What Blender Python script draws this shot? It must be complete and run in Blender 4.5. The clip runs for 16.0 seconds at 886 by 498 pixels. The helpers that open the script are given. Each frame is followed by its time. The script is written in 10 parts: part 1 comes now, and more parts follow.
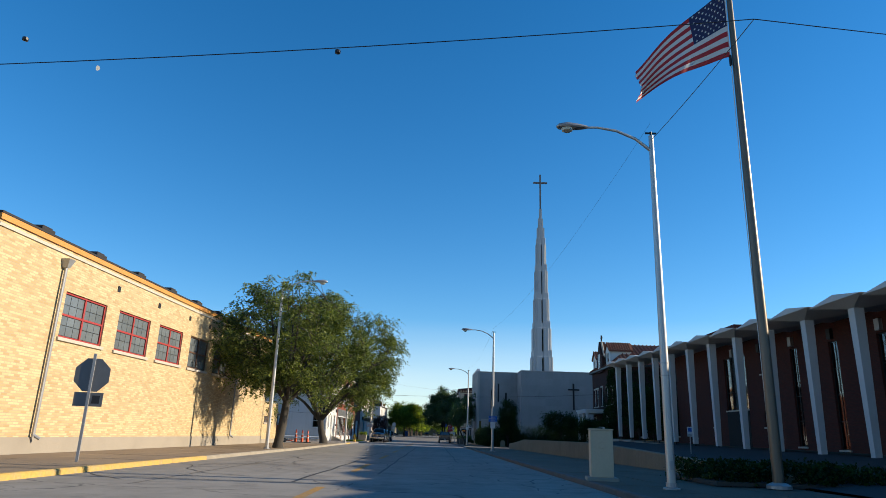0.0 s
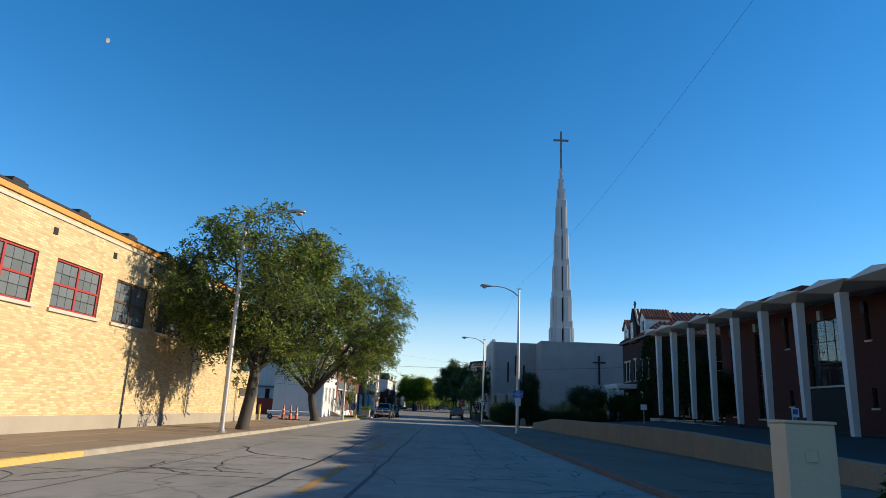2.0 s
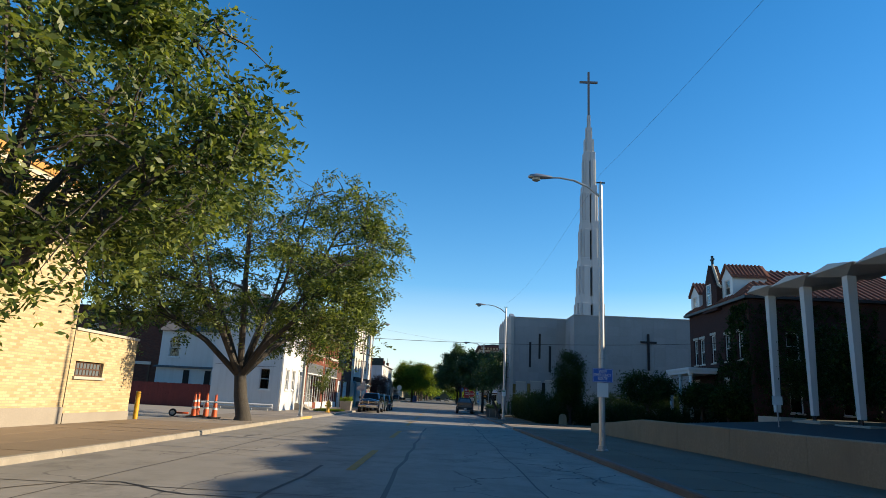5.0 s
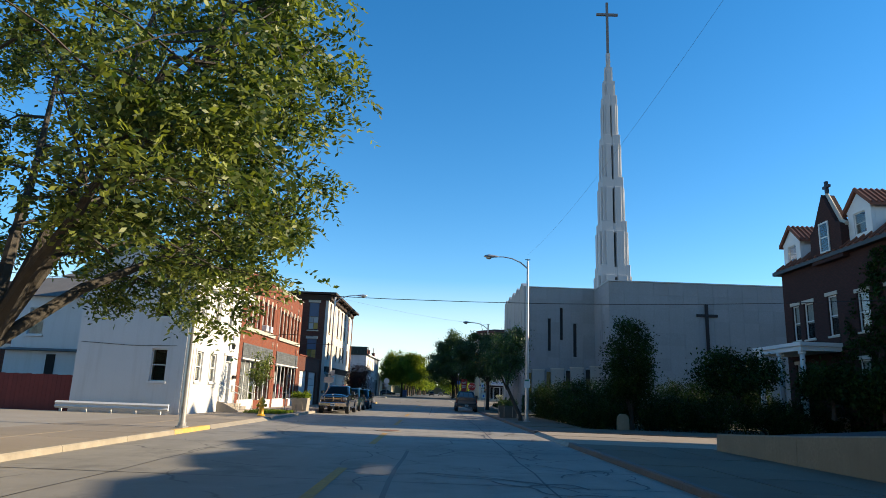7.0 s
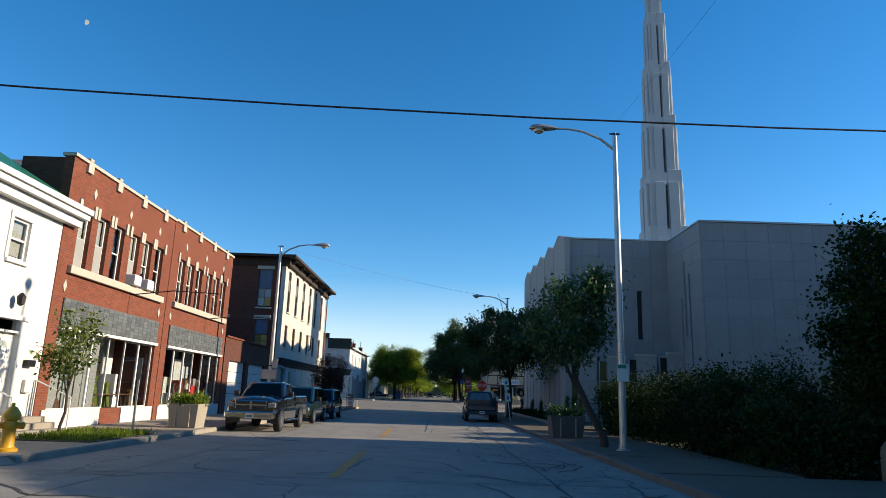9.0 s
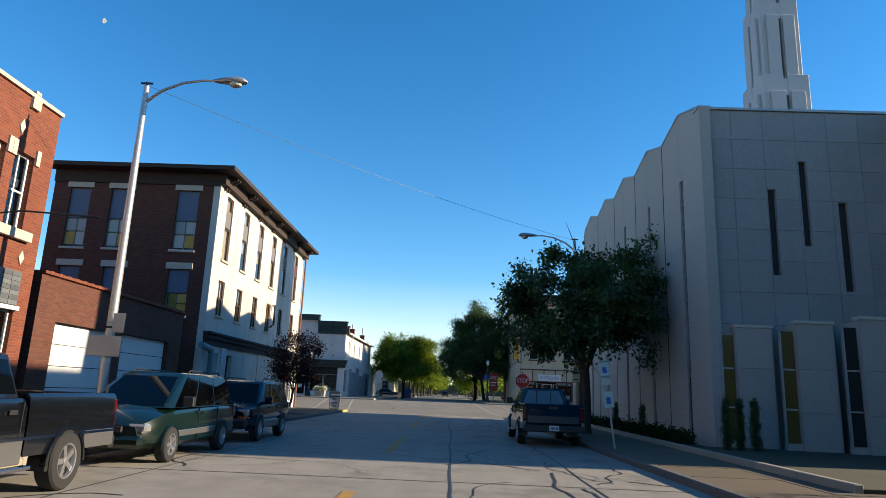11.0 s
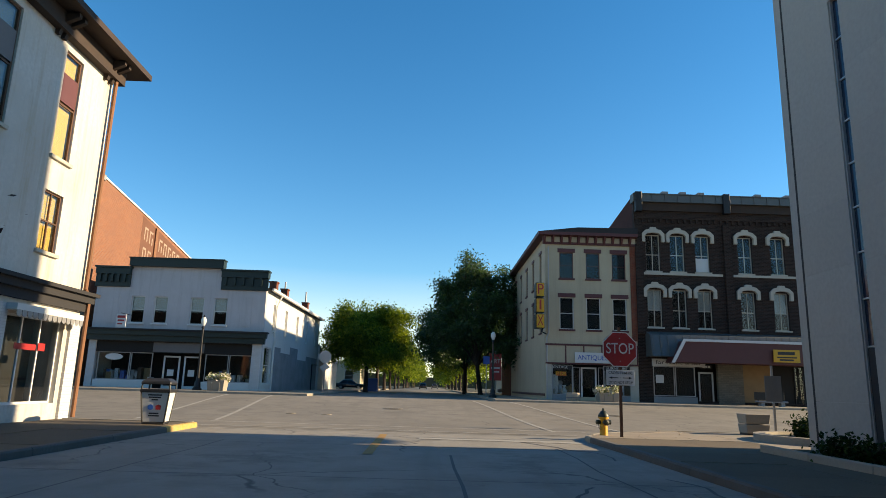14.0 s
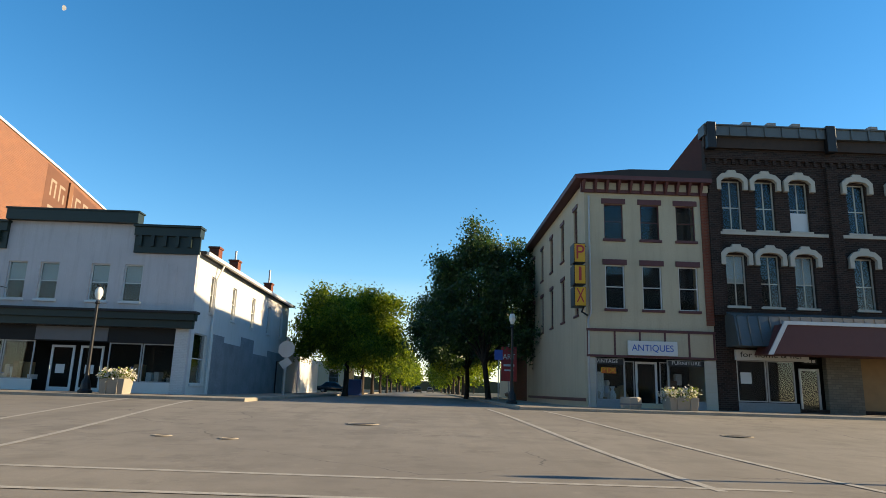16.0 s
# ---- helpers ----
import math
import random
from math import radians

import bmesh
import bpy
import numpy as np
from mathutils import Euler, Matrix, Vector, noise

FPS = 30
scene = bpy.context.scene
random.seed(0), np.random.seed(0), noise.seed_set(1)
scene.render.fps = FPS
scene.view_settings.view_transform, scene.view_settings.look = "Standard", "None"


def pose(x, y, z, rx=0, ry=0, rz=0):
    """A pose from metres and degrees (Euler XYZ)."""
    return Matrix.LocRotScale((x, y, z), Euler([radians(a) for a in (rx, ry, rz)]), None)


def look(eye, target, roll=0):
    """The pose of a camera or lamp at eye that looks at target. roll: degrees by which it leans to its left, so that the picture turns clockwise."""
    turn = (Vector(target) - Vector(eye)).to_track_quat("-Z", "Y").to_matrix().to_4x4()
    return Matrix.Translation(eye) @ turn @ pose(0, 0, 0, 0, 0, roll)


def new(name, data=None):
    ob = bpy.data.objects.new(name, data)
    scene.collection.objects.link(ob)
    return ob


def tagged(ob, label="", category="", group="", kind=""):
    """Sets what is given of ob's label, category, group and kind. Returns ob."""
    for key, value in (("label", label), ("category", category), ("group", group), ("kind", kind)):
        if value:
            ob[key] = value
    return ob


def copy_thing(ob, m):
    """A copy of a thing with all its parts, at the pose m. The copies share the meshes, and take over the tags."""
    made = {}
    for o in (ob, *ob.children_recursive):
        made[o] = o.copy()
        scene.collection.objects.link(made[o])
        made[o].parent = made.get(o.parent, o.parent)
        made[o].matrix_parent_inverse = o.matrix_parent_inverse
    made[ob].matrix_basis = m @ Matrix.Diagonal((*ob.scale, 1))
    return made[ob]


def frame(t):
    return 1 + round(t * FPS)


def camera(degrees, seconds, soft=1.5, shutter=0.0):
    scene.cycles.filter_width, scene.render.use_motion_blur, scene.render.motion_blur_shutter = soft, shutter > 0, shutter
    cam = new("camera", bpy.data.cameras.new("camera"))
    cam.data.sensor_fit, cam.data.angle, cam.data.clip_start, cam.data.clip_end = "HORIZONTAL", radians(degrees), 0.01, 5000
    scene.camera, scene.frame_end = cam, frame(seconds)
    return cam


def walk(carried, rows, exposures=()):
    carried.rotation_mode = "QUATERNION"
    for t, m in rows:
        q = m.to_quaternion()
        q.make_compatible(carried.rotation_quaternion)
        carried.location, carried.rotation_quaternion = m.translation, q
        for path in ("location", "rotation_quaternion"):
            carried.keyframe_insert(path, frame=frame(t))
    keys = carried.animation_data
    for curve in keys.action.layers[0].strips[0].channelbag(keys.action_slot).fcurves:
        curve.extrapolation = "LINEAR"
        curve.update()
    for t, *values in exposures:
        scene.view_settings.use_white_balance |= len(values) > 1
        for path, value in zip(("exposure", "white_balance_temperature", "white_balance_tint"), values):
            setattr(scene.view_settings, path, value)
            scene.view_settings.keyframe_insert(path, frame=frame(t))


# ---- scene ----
cam = camera(68.6, 16.0, soft=0.5)
METRES, EYE, TILT, LEAN, TURN = 121.0, 1.16, 0.9, 0.0, 0.2
ROWS = [
    (0.0, 0.0, 0.0, 0.0, -0.52, 15.11, -1.94),
    (0.5, -0.0003, 0.017, 0.0001, -0.52, 14.11, -2.27),
    (1.0, -0.0003, 0.0368, 0.0007, -0.52, 14.42, -1.87),
    (1.5, -0.0006, 0.0567, 0.0011, -0.24, 13.89, -1.98),
    (2.0, -0.0012, 0.0803, 0.001, 0.35, 12.9, -2.43),
    (2.5, -0.0019, 0.1048, 0.0007, 0.9, 12.4, -2.47),
    (3.0, -0.0029, 0.131, 0.0005, 0.96, 12.54, -2.5),
    (5.5, -0.0075, 0.2768, -0.0015, 0.18, 12.0, -2.67),
    (6.0, -0.0081, 0.3123, -0.002, -0.07, 11.92, -2.34),
    (6.5, -0.0083, 0.3483, -0.0028, -0.2, 11.71, -2.24),
    (7.0, -0.0084, 0.3849, -0.0035, -0.23, 11.65, -2.08),
    (7.5, -0.0086, 0.4226, -0.004, -0.3, 11.68, -1.91),
    (8.0, -0.0089, 0.461, -0.0047, -0.32, 11.67, -1.73),
    (8.5, -0.0094, 0.5003, -0.0055, -0.35, 11.58, -1.22),
    (9.0, -0.0101, 0.5393, -0.0062, -0.38, 11.79, -1.78),
    (11.5, -0.0152, 0.7273, -0.0093, 0.93, 11.53, -2.15),
    (12.0, -0.0163, 0.7648, -0.0102, 0.54, 11.44, -2.39),
    (12.5, -0.0173, 0.8014, -0.0111, 0.08, 11.4, -2.2),
    (13.0, -0.018, 0.8368, -0.0119, -0.39, 11.38, -1.98),
    (13.5, -0.0181, 0.8701, -0.0125, -0.74, 11.23, -1.73),
    (14.0, -0.0186, 0.9007, -0.0131, -1.16, 11.06, -1.65),
    (14.5, -0.0186, 0.929, -0.0141, -1.3, 11.21, -1.34),
    (15.0, -0.0184, 0.9551, -0.0146, -1.36, 11.3, -1.53),
    (15.5, -0.0186, 0.9787, -0.0155, -1.51, 11.47, -1.63),
    (16.0, -0.0185, 0.9996, -0.0156, -1.58, 11.43, -1.72),
]
walk(cam, [(t, pose(0, 0, EYE, TILT, LEAN, TURN) @ pose(METRES * x, METRES * y, METRES * z, 90 + pitch, roll, yaw)) for t, x, y, z, yaw, pitch, roll in ROWS],
     exposures=[(0.0, -0.03, 6400, 10), (3.0, 0.0, 6500, 10), (6.5, 0.32, 6900, 10), (8.0, 0.4, 6900, 10), (8.6, 0.1, 6600, 10), (9.0, 0.03, 6500, 10), (11.5, 0.5, 7100, 10), (12.0, 0.63, 7600, 10), (12.5, 0.62, 7700, 10), (13.0, 0.45, 7700, 10), (14.0, 0.36, 7700, 10), (16.0, 0.42, 7700, 10)])
# ---- light ----
SUN = Vector((1.0, 0.03, 0.37)).normalized()
world = bpy.data.worlds.new("world")
scene.world = world
world.use_nodes = True
wn = world.node_tree.nodes
sky = wn.new("ShaderNodeTexSky")
sky.sky_type = "NISHITA"
sky.sun_disc = False
sky.sun_elevation = math.asin(SUN.z)
sky.sun_rotation = math.atan2(SUN.x, SUN.y)
sky.altitude = 400.0
sky.air_density = 1.0
sky.dust_density = 0.1
sky.ozone_density = 3.5
wn["Background"].inputs[1].default_value = 0.19
sat = wn.new("ShaderNodeHueSaturation")
sat.inputs["Saturation"].default_value = 1.29
sat.inputs["Hue"].default_value = 0.499
world.node_tree.links.new(sky.outputs[0], sat.inputs["Color"])
haze = wn.new("ShaderNodeHueSaturation")
haze.inputs["Saturation"].default_value, haze.inputs["Value"].default_value = 0.62, 1.04
world.node_tree.links.new(sky.outputs[0], haze.inputs["Color"])
way_up = wn.new("ShaderNodeSeparateXYZ")
sky_at = wn.new("ShaderNodeTexCoord")
world.node_tree.links.new(sky_at.outputs["Generated"], way_up.inputs[0])
cirrus = wn.new("ShaderNodeMapping")
cirrus.inputs["Scale"].default_value = (2.2, 2.2, 26.0)
world.node_tree.links.new(sky_at.outputs["Generated"], cirrus.inputs[0])
wisps = wn.new("ShaderNodeTexNoise")
wisps.inputs["Scale"].default_value, wisps.inputs["Detail"].default_value = 1.3, 6
world.node_tree.links.new(cirrus.outputs[0], wisps.inputs["Vector"])
low = wn.new("ShaderNodeMapRange")
low.inputs["From Min"].default_value, low.inputs["From Max"].default_value = 0.0, 0.17
low.inputs["To Min"].default_value, low.inputs["To Max"].default_value = 1.25, 0.0
world.node_tree.links.new(way_up.outputs[2], low.inputs["Value"])
veil = wn.new("ShaderNodeMath")
veil.operation, veil.use_clamp = "MULTIPLY_ADD", True
world.node_tree.links.new(low.outputs[0], veil.inputs[0])
world.node_tree.links.new(wisps.outputs["Fac"], veil.inputs[1])
sky_mix = wn.new("ShaderNodeMix")
sky_mix.data_type = "RGBA"
world.node_tree.links.new(low.outputs[0], veil.inputs[2])
half = wn.new("ShaderNodeMath")
half.operation, half.use_clamp = "MULTIPLY", True
half.inputs[1].default_value = 0.6
world.node_tree.links.new(veil.outputs[0], half.inputs[0])
world.node_tree.links.new(half.outputs[0], sky_mix.inputs[0])
world.node_tree.links.new(sat.outputs[0], sky_mix.inputs[6])
world.node_tree.links.new(haze.outputs[0], sky_mix.inputs[7])
world.node_tree.links.new(sky_mix.outputs[2], wn["Background"].inputs[0])
sun_data = bpy.data.lights.new("sun", "SUN")
sun_data.energy, sun_data.angle, sun_data.color = 8.3, radians(0.55), (1.0, 0.84, 0.61)
sun_lamp = new("sun", sun_data)
sun_lamp.matrix_world = look(SUN * 100, (0, 0, 0))


# ---- materials ----
TONE = 0.73  # all base colours, set against the sun
def nodes_of(name):
    m = bpy.data.materials.new(name)
    m.use_nodes = True
    t = m.node_tree
    return m, t.nodes, t.links, t.nodes["Principled BSDF"]


def rgba(c):
    return (c[0], c[1], c[2], 1.0)


def mixed(nodes, links, fac, a, b, blend="MIX"):
    n = nodes.new("ShaderNodeMix")
    n.data_type, n.blend_type = "RGBA", blend
    for key, v in ((0, fac), (6, a), (7, b)):
        if isinstance(v, (tuple, list)):
            n.inputs[key].default_value = rgba(v)
        elif isinstance(v, (int, float)):
            n.inputs[key].default_value = v
        else:
            links.new(v, n.inputs[key])
    return n.outputs[2]


def noise_of(nodes, links, vec, scale, detail=4, rough=0.6):
    n = nodes.new("ShaderNodeTexNoise")
    n.inputs["Scale"].default_value = scale
    n.inputs["Detail"].default_value = detail
    n.inputs["Roughness"].default_value = rough
    links.new(vec, n.inputs["Vector"])
    return n.outputs["Fac"]


def ramp(nodes, links, fac, lo, hi, a=(0, 0, 0), b=(1, 1, 1)):
    n = nodes.new("ShaderNodeValToRGB")
    n.color_ramp.elements[0].position, n.color_ramp.elements[0].color = lo, rgba(a)
    n.color_ramp.elements[1].position, n.color_ramp.elements[1].color = hi, rgba(b)
    links.new(fac, n.inputs[0])
    return n.outputs[0]


def bump_of(nodes, links, height, strength, dist, bsdf):
    n = nodes.new("ShaderNodeBump")
    n.inputs["Strength"].default_value, n.inputs["Distance"].default_value = strength, dist
    links.new(height, n.inputs["Height"])
    links.new(n.outputs[0], bsdf.inputs["Normal"])


def surface(name, color, rough=0.7, metal=0.0, stain=0.25, scale=0.6, grain=25.0, bump=0.15, dist=0.01, dark=None, each=0.0, coat=0.0, spec=0.5, streak=0.0):
    """Paint, concrete, stone, metal: one colour, stains at a large scale and grain at a fine one."""
    m, n, l, b = nodes_of(name)
    color, dark = tuple(c * TONE for c in color), tuple(c * TONE for c in dark) if dark else None
    co = n.new("ShaderNodeTexCoord").outputs["Object"]
    big, fine = noise_of(n, l, co, scale, 5), noise_of(n, l, co, grain, 3)
    d = dark or tuple(c * 0.6 for c in color)
    c = mixed(n, l, ramp(n, l, big, 0.42, 0.72), color, tuple(color[i] + (d[i] - color[i]) * min(1, stain * 2) for i in range(3)))
    c = mixed(n, l, ramp(n, l, fine, 0.35, 0.7), c, tuple(v * (1 - stain * 0.5) for v in color))
    if streak:
        run = n.new("ShaderNodeMapping")
        run.inputs["Scale"].default_value = (2.2, 2.2, 0.16)
        l.new(co, run.inputs[0])
        c = mixed(n, l, ramp(n, l, noise_of(n, l, run.outputs[0], 1.4, 6, 0.7), 0.5, 0.78, (0, 0, 0), (streak,) * 3), c, d)
    if each:
        info = n.new("ShaderNodeObjectInfo").outputs["Random"]
        c = mixed(n, l, ramp(n, l, info, 0.0, 1.0, (1 - each,) * 3, (1 + each * 0.5,) * 3), c, c)
        mul = mixed(n, l, 1.0, c, ramp(n, l, info, 0.0, 1.0, (1 - each,) * 3, (1, 1, 1)), "MULTIPLY")
        c = mul
    l.new(c, b.inputs["Base Color"])
    b.inputs["Roughness"].default_value, b.inputs["Metallic"].default_value = rough, metal
    b.inputs["Coat Weight"].default_value, b.inputs["Specular IOR Level"].default_value = coat, spec
    if coat:
        b.inputs["Coat Roughness"].default_value = 0.04
    if bump:
        bump_of(n, l, fine, bump, dist, b)
    return m


def brickwork(name, c1, c2, mortar, w=0.215, h=0.072, joint=0.009, off=0.5, stain=0.3, rough=0.85, worn=None):
    """Brick courses laid in the local x/y against z, with weathering."""
    c1, c2, mortar = [tuple(v * TONE for v in c) for c in (c1, c2, mortar)]
    m, n, l, b = nodes_of(name)
    tc = n.new("ShaderNodeTexCoord").outputs["Object"]
    sep = n.new("ShaderNodeSeparateXYZ")
    l.new(tc, sep.inputs[0])
    add = n.new("ShaderNodeMath")
    l.new(sep.outputs[0], add.inputs[0])
    l.new(sep.outputs[1], add.inputs[1])
    com = n.new("ShaderNodeCombineXYZ")
    l.new(add.outputs[0], com.inputs[0])
    l.new(sep.outputs[2], com.inputs[1])
    bt = n.new("ShaderNodeTexBrick")
    bt.offset = off
    for key, v in (("Scale", 1.0), ("Mortar Size", joint), ("Mortar Smooth", 0.2), ("Brick Width", w), ("Row Height", h), ("Bias", -0.1)):
        bt.inputs[key].default_value = v
    bt.inputs["Color1"].default_value, bt.inputs["Color2"].default_value, bt.inputs["Mortar"].default_value = rgba(c1), rgba(c2), rgba(mortar)
    l.new(com.outputs[0], bt.inputs["Vector"])
    big, fine = noise_of(n, l, tc, 0.5, 6), noise_of(n, l, tc, 60, 2)
    c = mixed(n, l, ramp(n, l, big, 0.4, 0.75), bt.outputs["Color"], worn or tuple(v * (1 - stain) for v in c2))
    dirty = n.new("ShaderNodeMix")
    dirty.data_type = "RGBA"
    dirty.inputs[0].default_value = stain
    l.new(bt.outputs["Color"], dirty.inputs[6])
    l.new(c, dirty.inputs[7])
    c = mixed(n, l, ramp(n, l, fine, 0.3, 0.8, (0, 0, 0), (0.35, 0.35, 0.35)), dirty.outputs[2], tuple(v * 0.6 for v in c2))
    l.new(c, b.inputs["Base Color"])
    b.inputs["Roughness"].default_value = rough
    inv = n.new("ShaderNodeMath")
    inv.operation = "SUBTRACT"
    inv.inputs[0].default_value = 1.0
    l.new(bt.outputs["Fac"], inv.inputs[1])
    bump_of(n, l, inv.outputs[0], 0.5, 0.008, b)
    b.inputs["Specular IOR Level"].default_value = 0.2
    return m


def glazing(name, tint=(0.93, 0.96, 0.96), clear=0.96, rough=0.02):
    m = bpy.data.materials.new(name)
    m.use_nodes = True
    n, l = m.node_tree.nodes, m.node_tree.links
    n.remove(n["Principled BSDF"])
    tr, gl, mx, fr = n.new("ShaderNodeBsdfTransparent"), n.new("ShaderNodeBsdfGlossy"), n.new("ShaderNodeMixShader"), n.new("ShaderNodeLayerWeight")
    tr.inputs[0].default_value = rgba(tuple(c * clear for c in tint))
    gl.inputs["Roughness"].default_value = rough
    edge, gloss = n.new("ShaderNodeMath"), n.new("ShaderNodeMath")
    edge.operation, gloss.operation = "POWER", "MULTIPLY_ADD"
    edge.inputs[1].default_value, gloss.inputs[1].default_value, gloss.inputs[2].default_value = 3.2, 0.6, 0.03
    l.new(fr.outputs["Facing"], edge.inputs[0])
    l.new(edge.outputs[0], gloss.inputs[0])
    co = n.new("ShaderNodeTexCoord").outputs["Object"]
    w = noise_of(n, l, co, 1.3, 1)
    bp = n.new("ShaderNodeBump")
    bp.inputs["Strength"].default_value, bp.inputs["Distance"].default_value = 0.02, 0.05
    l.new(w, bp.inputs["Height"])
    l.new(bp.outputs[0], gl.inputs["Normal"])
    l.new(gloss.outputs[0], mx.inputs[0])
    l.new(tr.outputs[0], mx.inputs[1])
    l.new(gl.outputs[0], mx.inputs[2])
    l.new(mx.outputs[0], n["Material Output"].inputs[0])
    return m


def leafy(name, c1, c2, back=0.35, spec=0.18, shade=0.8):
    m, n, l, b = nodes_of(name)
    g = n.new("ShaderNodeNewGeometry")
    c = ramp(n, l, g.outputs["Random Per Island"], 0.1, 0.9, c1, c2)
    spray = noise_of(n, l, n.new("ShaderNodeTexCoord").outputs["Object"], 0.9, 3)
    c = mixed(n, l, ramp(n, l, spray, 0.36, 0.64, (0.75, 0.75, 0.75), (0, 0, 0)), c, tuple(v * shade for v in c1))
    c = mixed(n, l, ramp(n, l, spray, 0.58, 0.74, (0, 0, 0), (0.5, 0.5, 0.5)), c, tuple(min(1, v * 1.3) for v in c2))
    l.new(c, b.inputs["Base Color"])
    b.inputs["Roughness"].default_value = 0.48
    b.inputs["Specular IOR Level"].default_value = spec
    tl, mx = n.new("ShaderNodeBsdfTranslucent"), n.new("ShaderNodeMixShader")
    bright = mixed(n, l, 1.0, c, (1.5, 1.5, 0.7), "MULTIPLY")
    l.new(bright, tl.inputs[0])
    mx.inputs[0].default_value = back
    l.new(b.outputs[0], mx.inputs[1])
    l.new(tl.outputs[0], mx.inputs[2])
    l.new(mx.outputs[0], n["Material Output"].inputs[0])
    return m


def roadway(name, base, patch, crack_scale=0.22, crack=0.0032, seal=(0.035, 0.035, 0.037)):
    """Old concrete and asphalt with stains, wheel tracks and wandering sealed cracks."""
    base, patch = [tuple(v * TONE for v in c) for c in (base, patch)]
    m, n, l, b = nodes_of(name)
    co = n.new("ShaderNodeTexCoord").outputs["Object"]
    big, mid, fine = noise_of(n, l, co, 0.12, 6), noise_of(n, l, co, 1.1, 6), noise_of(n, l, co, 45, 3)
    c = mixed(n, l, ramp(n, l, big, 0.38, 0.68), base, patch)
    c = mixed(n, l, ramp(n, l, mid, 0.46, 0.68, (0, 0, 0), (0.75, 0.75, 0.75)), c, tuple(v * 0.62 for v in base))
    blot = ramp(n, l, noise_of(n, l, co, 0.45, 8, 0.75), 0.54, 0.62, (0, 0, 0), (0.6, 0.6, 0.6))
    c = mixed(n, l, blot, c, tuple(v * 0.55 for v in patch))
    pale = ramp(n, l, noise_of(n, l, co, 2.3, 7, 0.8), 0.58, 0.70, (0, 0, 0), (0.5, 0.5, 0.5))
    c = mixed(n, l, pale, c, tuple(min(1, v * 1.35) for v in base))
    c = mixed(n, l, ramp(n, l, fine, 0.35, 0.75, (0, 0, 0), (0.5, 0.5, 0.5)), c, tuple(v * 0.7 for v in base))
    warp = n.new("ShaderNodeTexNoise")
    warp.inputs["Scale"].default_value, warp.inputs["Detail"].default_value = 0.6, 5
    l.new(co, warp.inputs["Vector"])
    mv = n.new("ShaderNodeVectorMath")
    mv.operation = "MULTIPLY_ADD"
    l.new(warp.outputs["Color"], mv.inputs[0])
    mv.inputs[1].default_value = (1.8, 1.8, 0)
    l.new(co, mv.inputs[2])
    vo = n.new("ShaderNodeTexVoronoi")
    vo.feature = "DISTANCE_TO_EDGE"
    vo.inputs["Scale"].default_value = crack_scale
    l.new(mv.outputs[0], vo.inputs["Vector"])
    where = ramp(n, l, noise_of(n, l, co, 0.25, 2), 0.42, 0.54)
    lines = ramp(n, l, vo.outputs["Distance"], crack * 0.5, crack, (0.8, 0.8, 0.8), (0, 0, 0))
    c = mixed(n, l, mixed(n, l, 1.0, where, lines, "MULTIPLY"), c, seal)
    stretch = n.new("ShaderNodeMapping")
    stretch.inputs["Scale"].default_value = (1.6, 0.07, 1.0)
    l.new(co, stretch.inputs[0])
    c = mixed(n, l, ramp(n, l, noise_of(n, l, stretch.outputs[0], 1.0, 4), 0.5, 0.72, (0, 0, 0), (0.6, 0.6, 0.6)), c, tuple(v * 0.66 for v in base))
    l.new(c, b.inputs["Base Color"])
    b.inputs["Roughness"].default_value = 0.85
    bump_of(n, l, fine, 0.25, 0.006, b)
    return m


YBRICK = brickwork("blond_brick", (0.82, 0.645, 0.37), (0.52, 0.365, 0.18), (0.52, 0.44, 0.30), 0.29, 0.085, 0.011, stain=0.15)
RBRICK = brickwork("red_brick", (0.31, 0.083, 0.042), (0.21, 0.054, 0.032), (0.22, 0.14, 0.105), stain=0.4)
DBRICK = brickwork("dark_red_brick", (0.20, 0.07, 0.045), (0.13, 0.045, 0.032), (0.12, 0.09, 0.075), stain=0.35)
# Darker than the maroon brick, used for the convent walls.
CONVBRICK = brickwork("near_black_brick", (0.085, 0.034, 0.028), (0.06, 0.026, 0.022), (0.045, 0.03, 0.026), stain=0.3)
MBRICK = brickwork("maroon_brick", (0.13, 0.04, 0.03), (0.095, 0.03, 0.024), (0.07, 0.04, 0.033), stain=0.2)
BBRICK = brickwork("brown_black_brick", (0.066, 0.034, 0.025), (0.018, 0.012, 0.011), (0.085, 0.07, 0.06), 0.24, 0.09, 0.012, stain=0.4)
OBRICK = brickwork("orange_old_brick", (0.40, 0.15, 0.075), (0.24, 0.085, 0.048), (0.30, 0.21, 0.155), 0.23, 0.085, 0.014, stain=0.75, worn=(0.20, 0.10, 0.07))
GBRICK = brickwork("grey_stone_brick", (0.26, 0.23, 0.18), (0.19, 0.165, 0.13), (0.15, 0.13, 0.11), 0.32, 0.11, 0.01, stain=0.3)
WBRICK = brickwork("white_painted_brick", (0.78, 0.78, 0.78), (0.72, 0.72, 0.72), (0.6, 0.6, 0.6), 0.215, 0.072, 0.006, stain=0.12)
WHITE = surface("white_paint", (0.80, 0.79, 0.77), 0.6, stain=0.12, scale=0.5, grain=18, dark=(0.50, 0.46, 0.40), streak=0.35)
# Darker copy of the white paint; the front's shade is in its colour.
SHADEWHITE = surface("shade_toned_pinkish_white_paint", (0.70, 0.65, 0.65), 0.7, stain=0.2, scale=0.6, grain=16, dark=(0.36, 0.31, 0.29), streak=0.5)
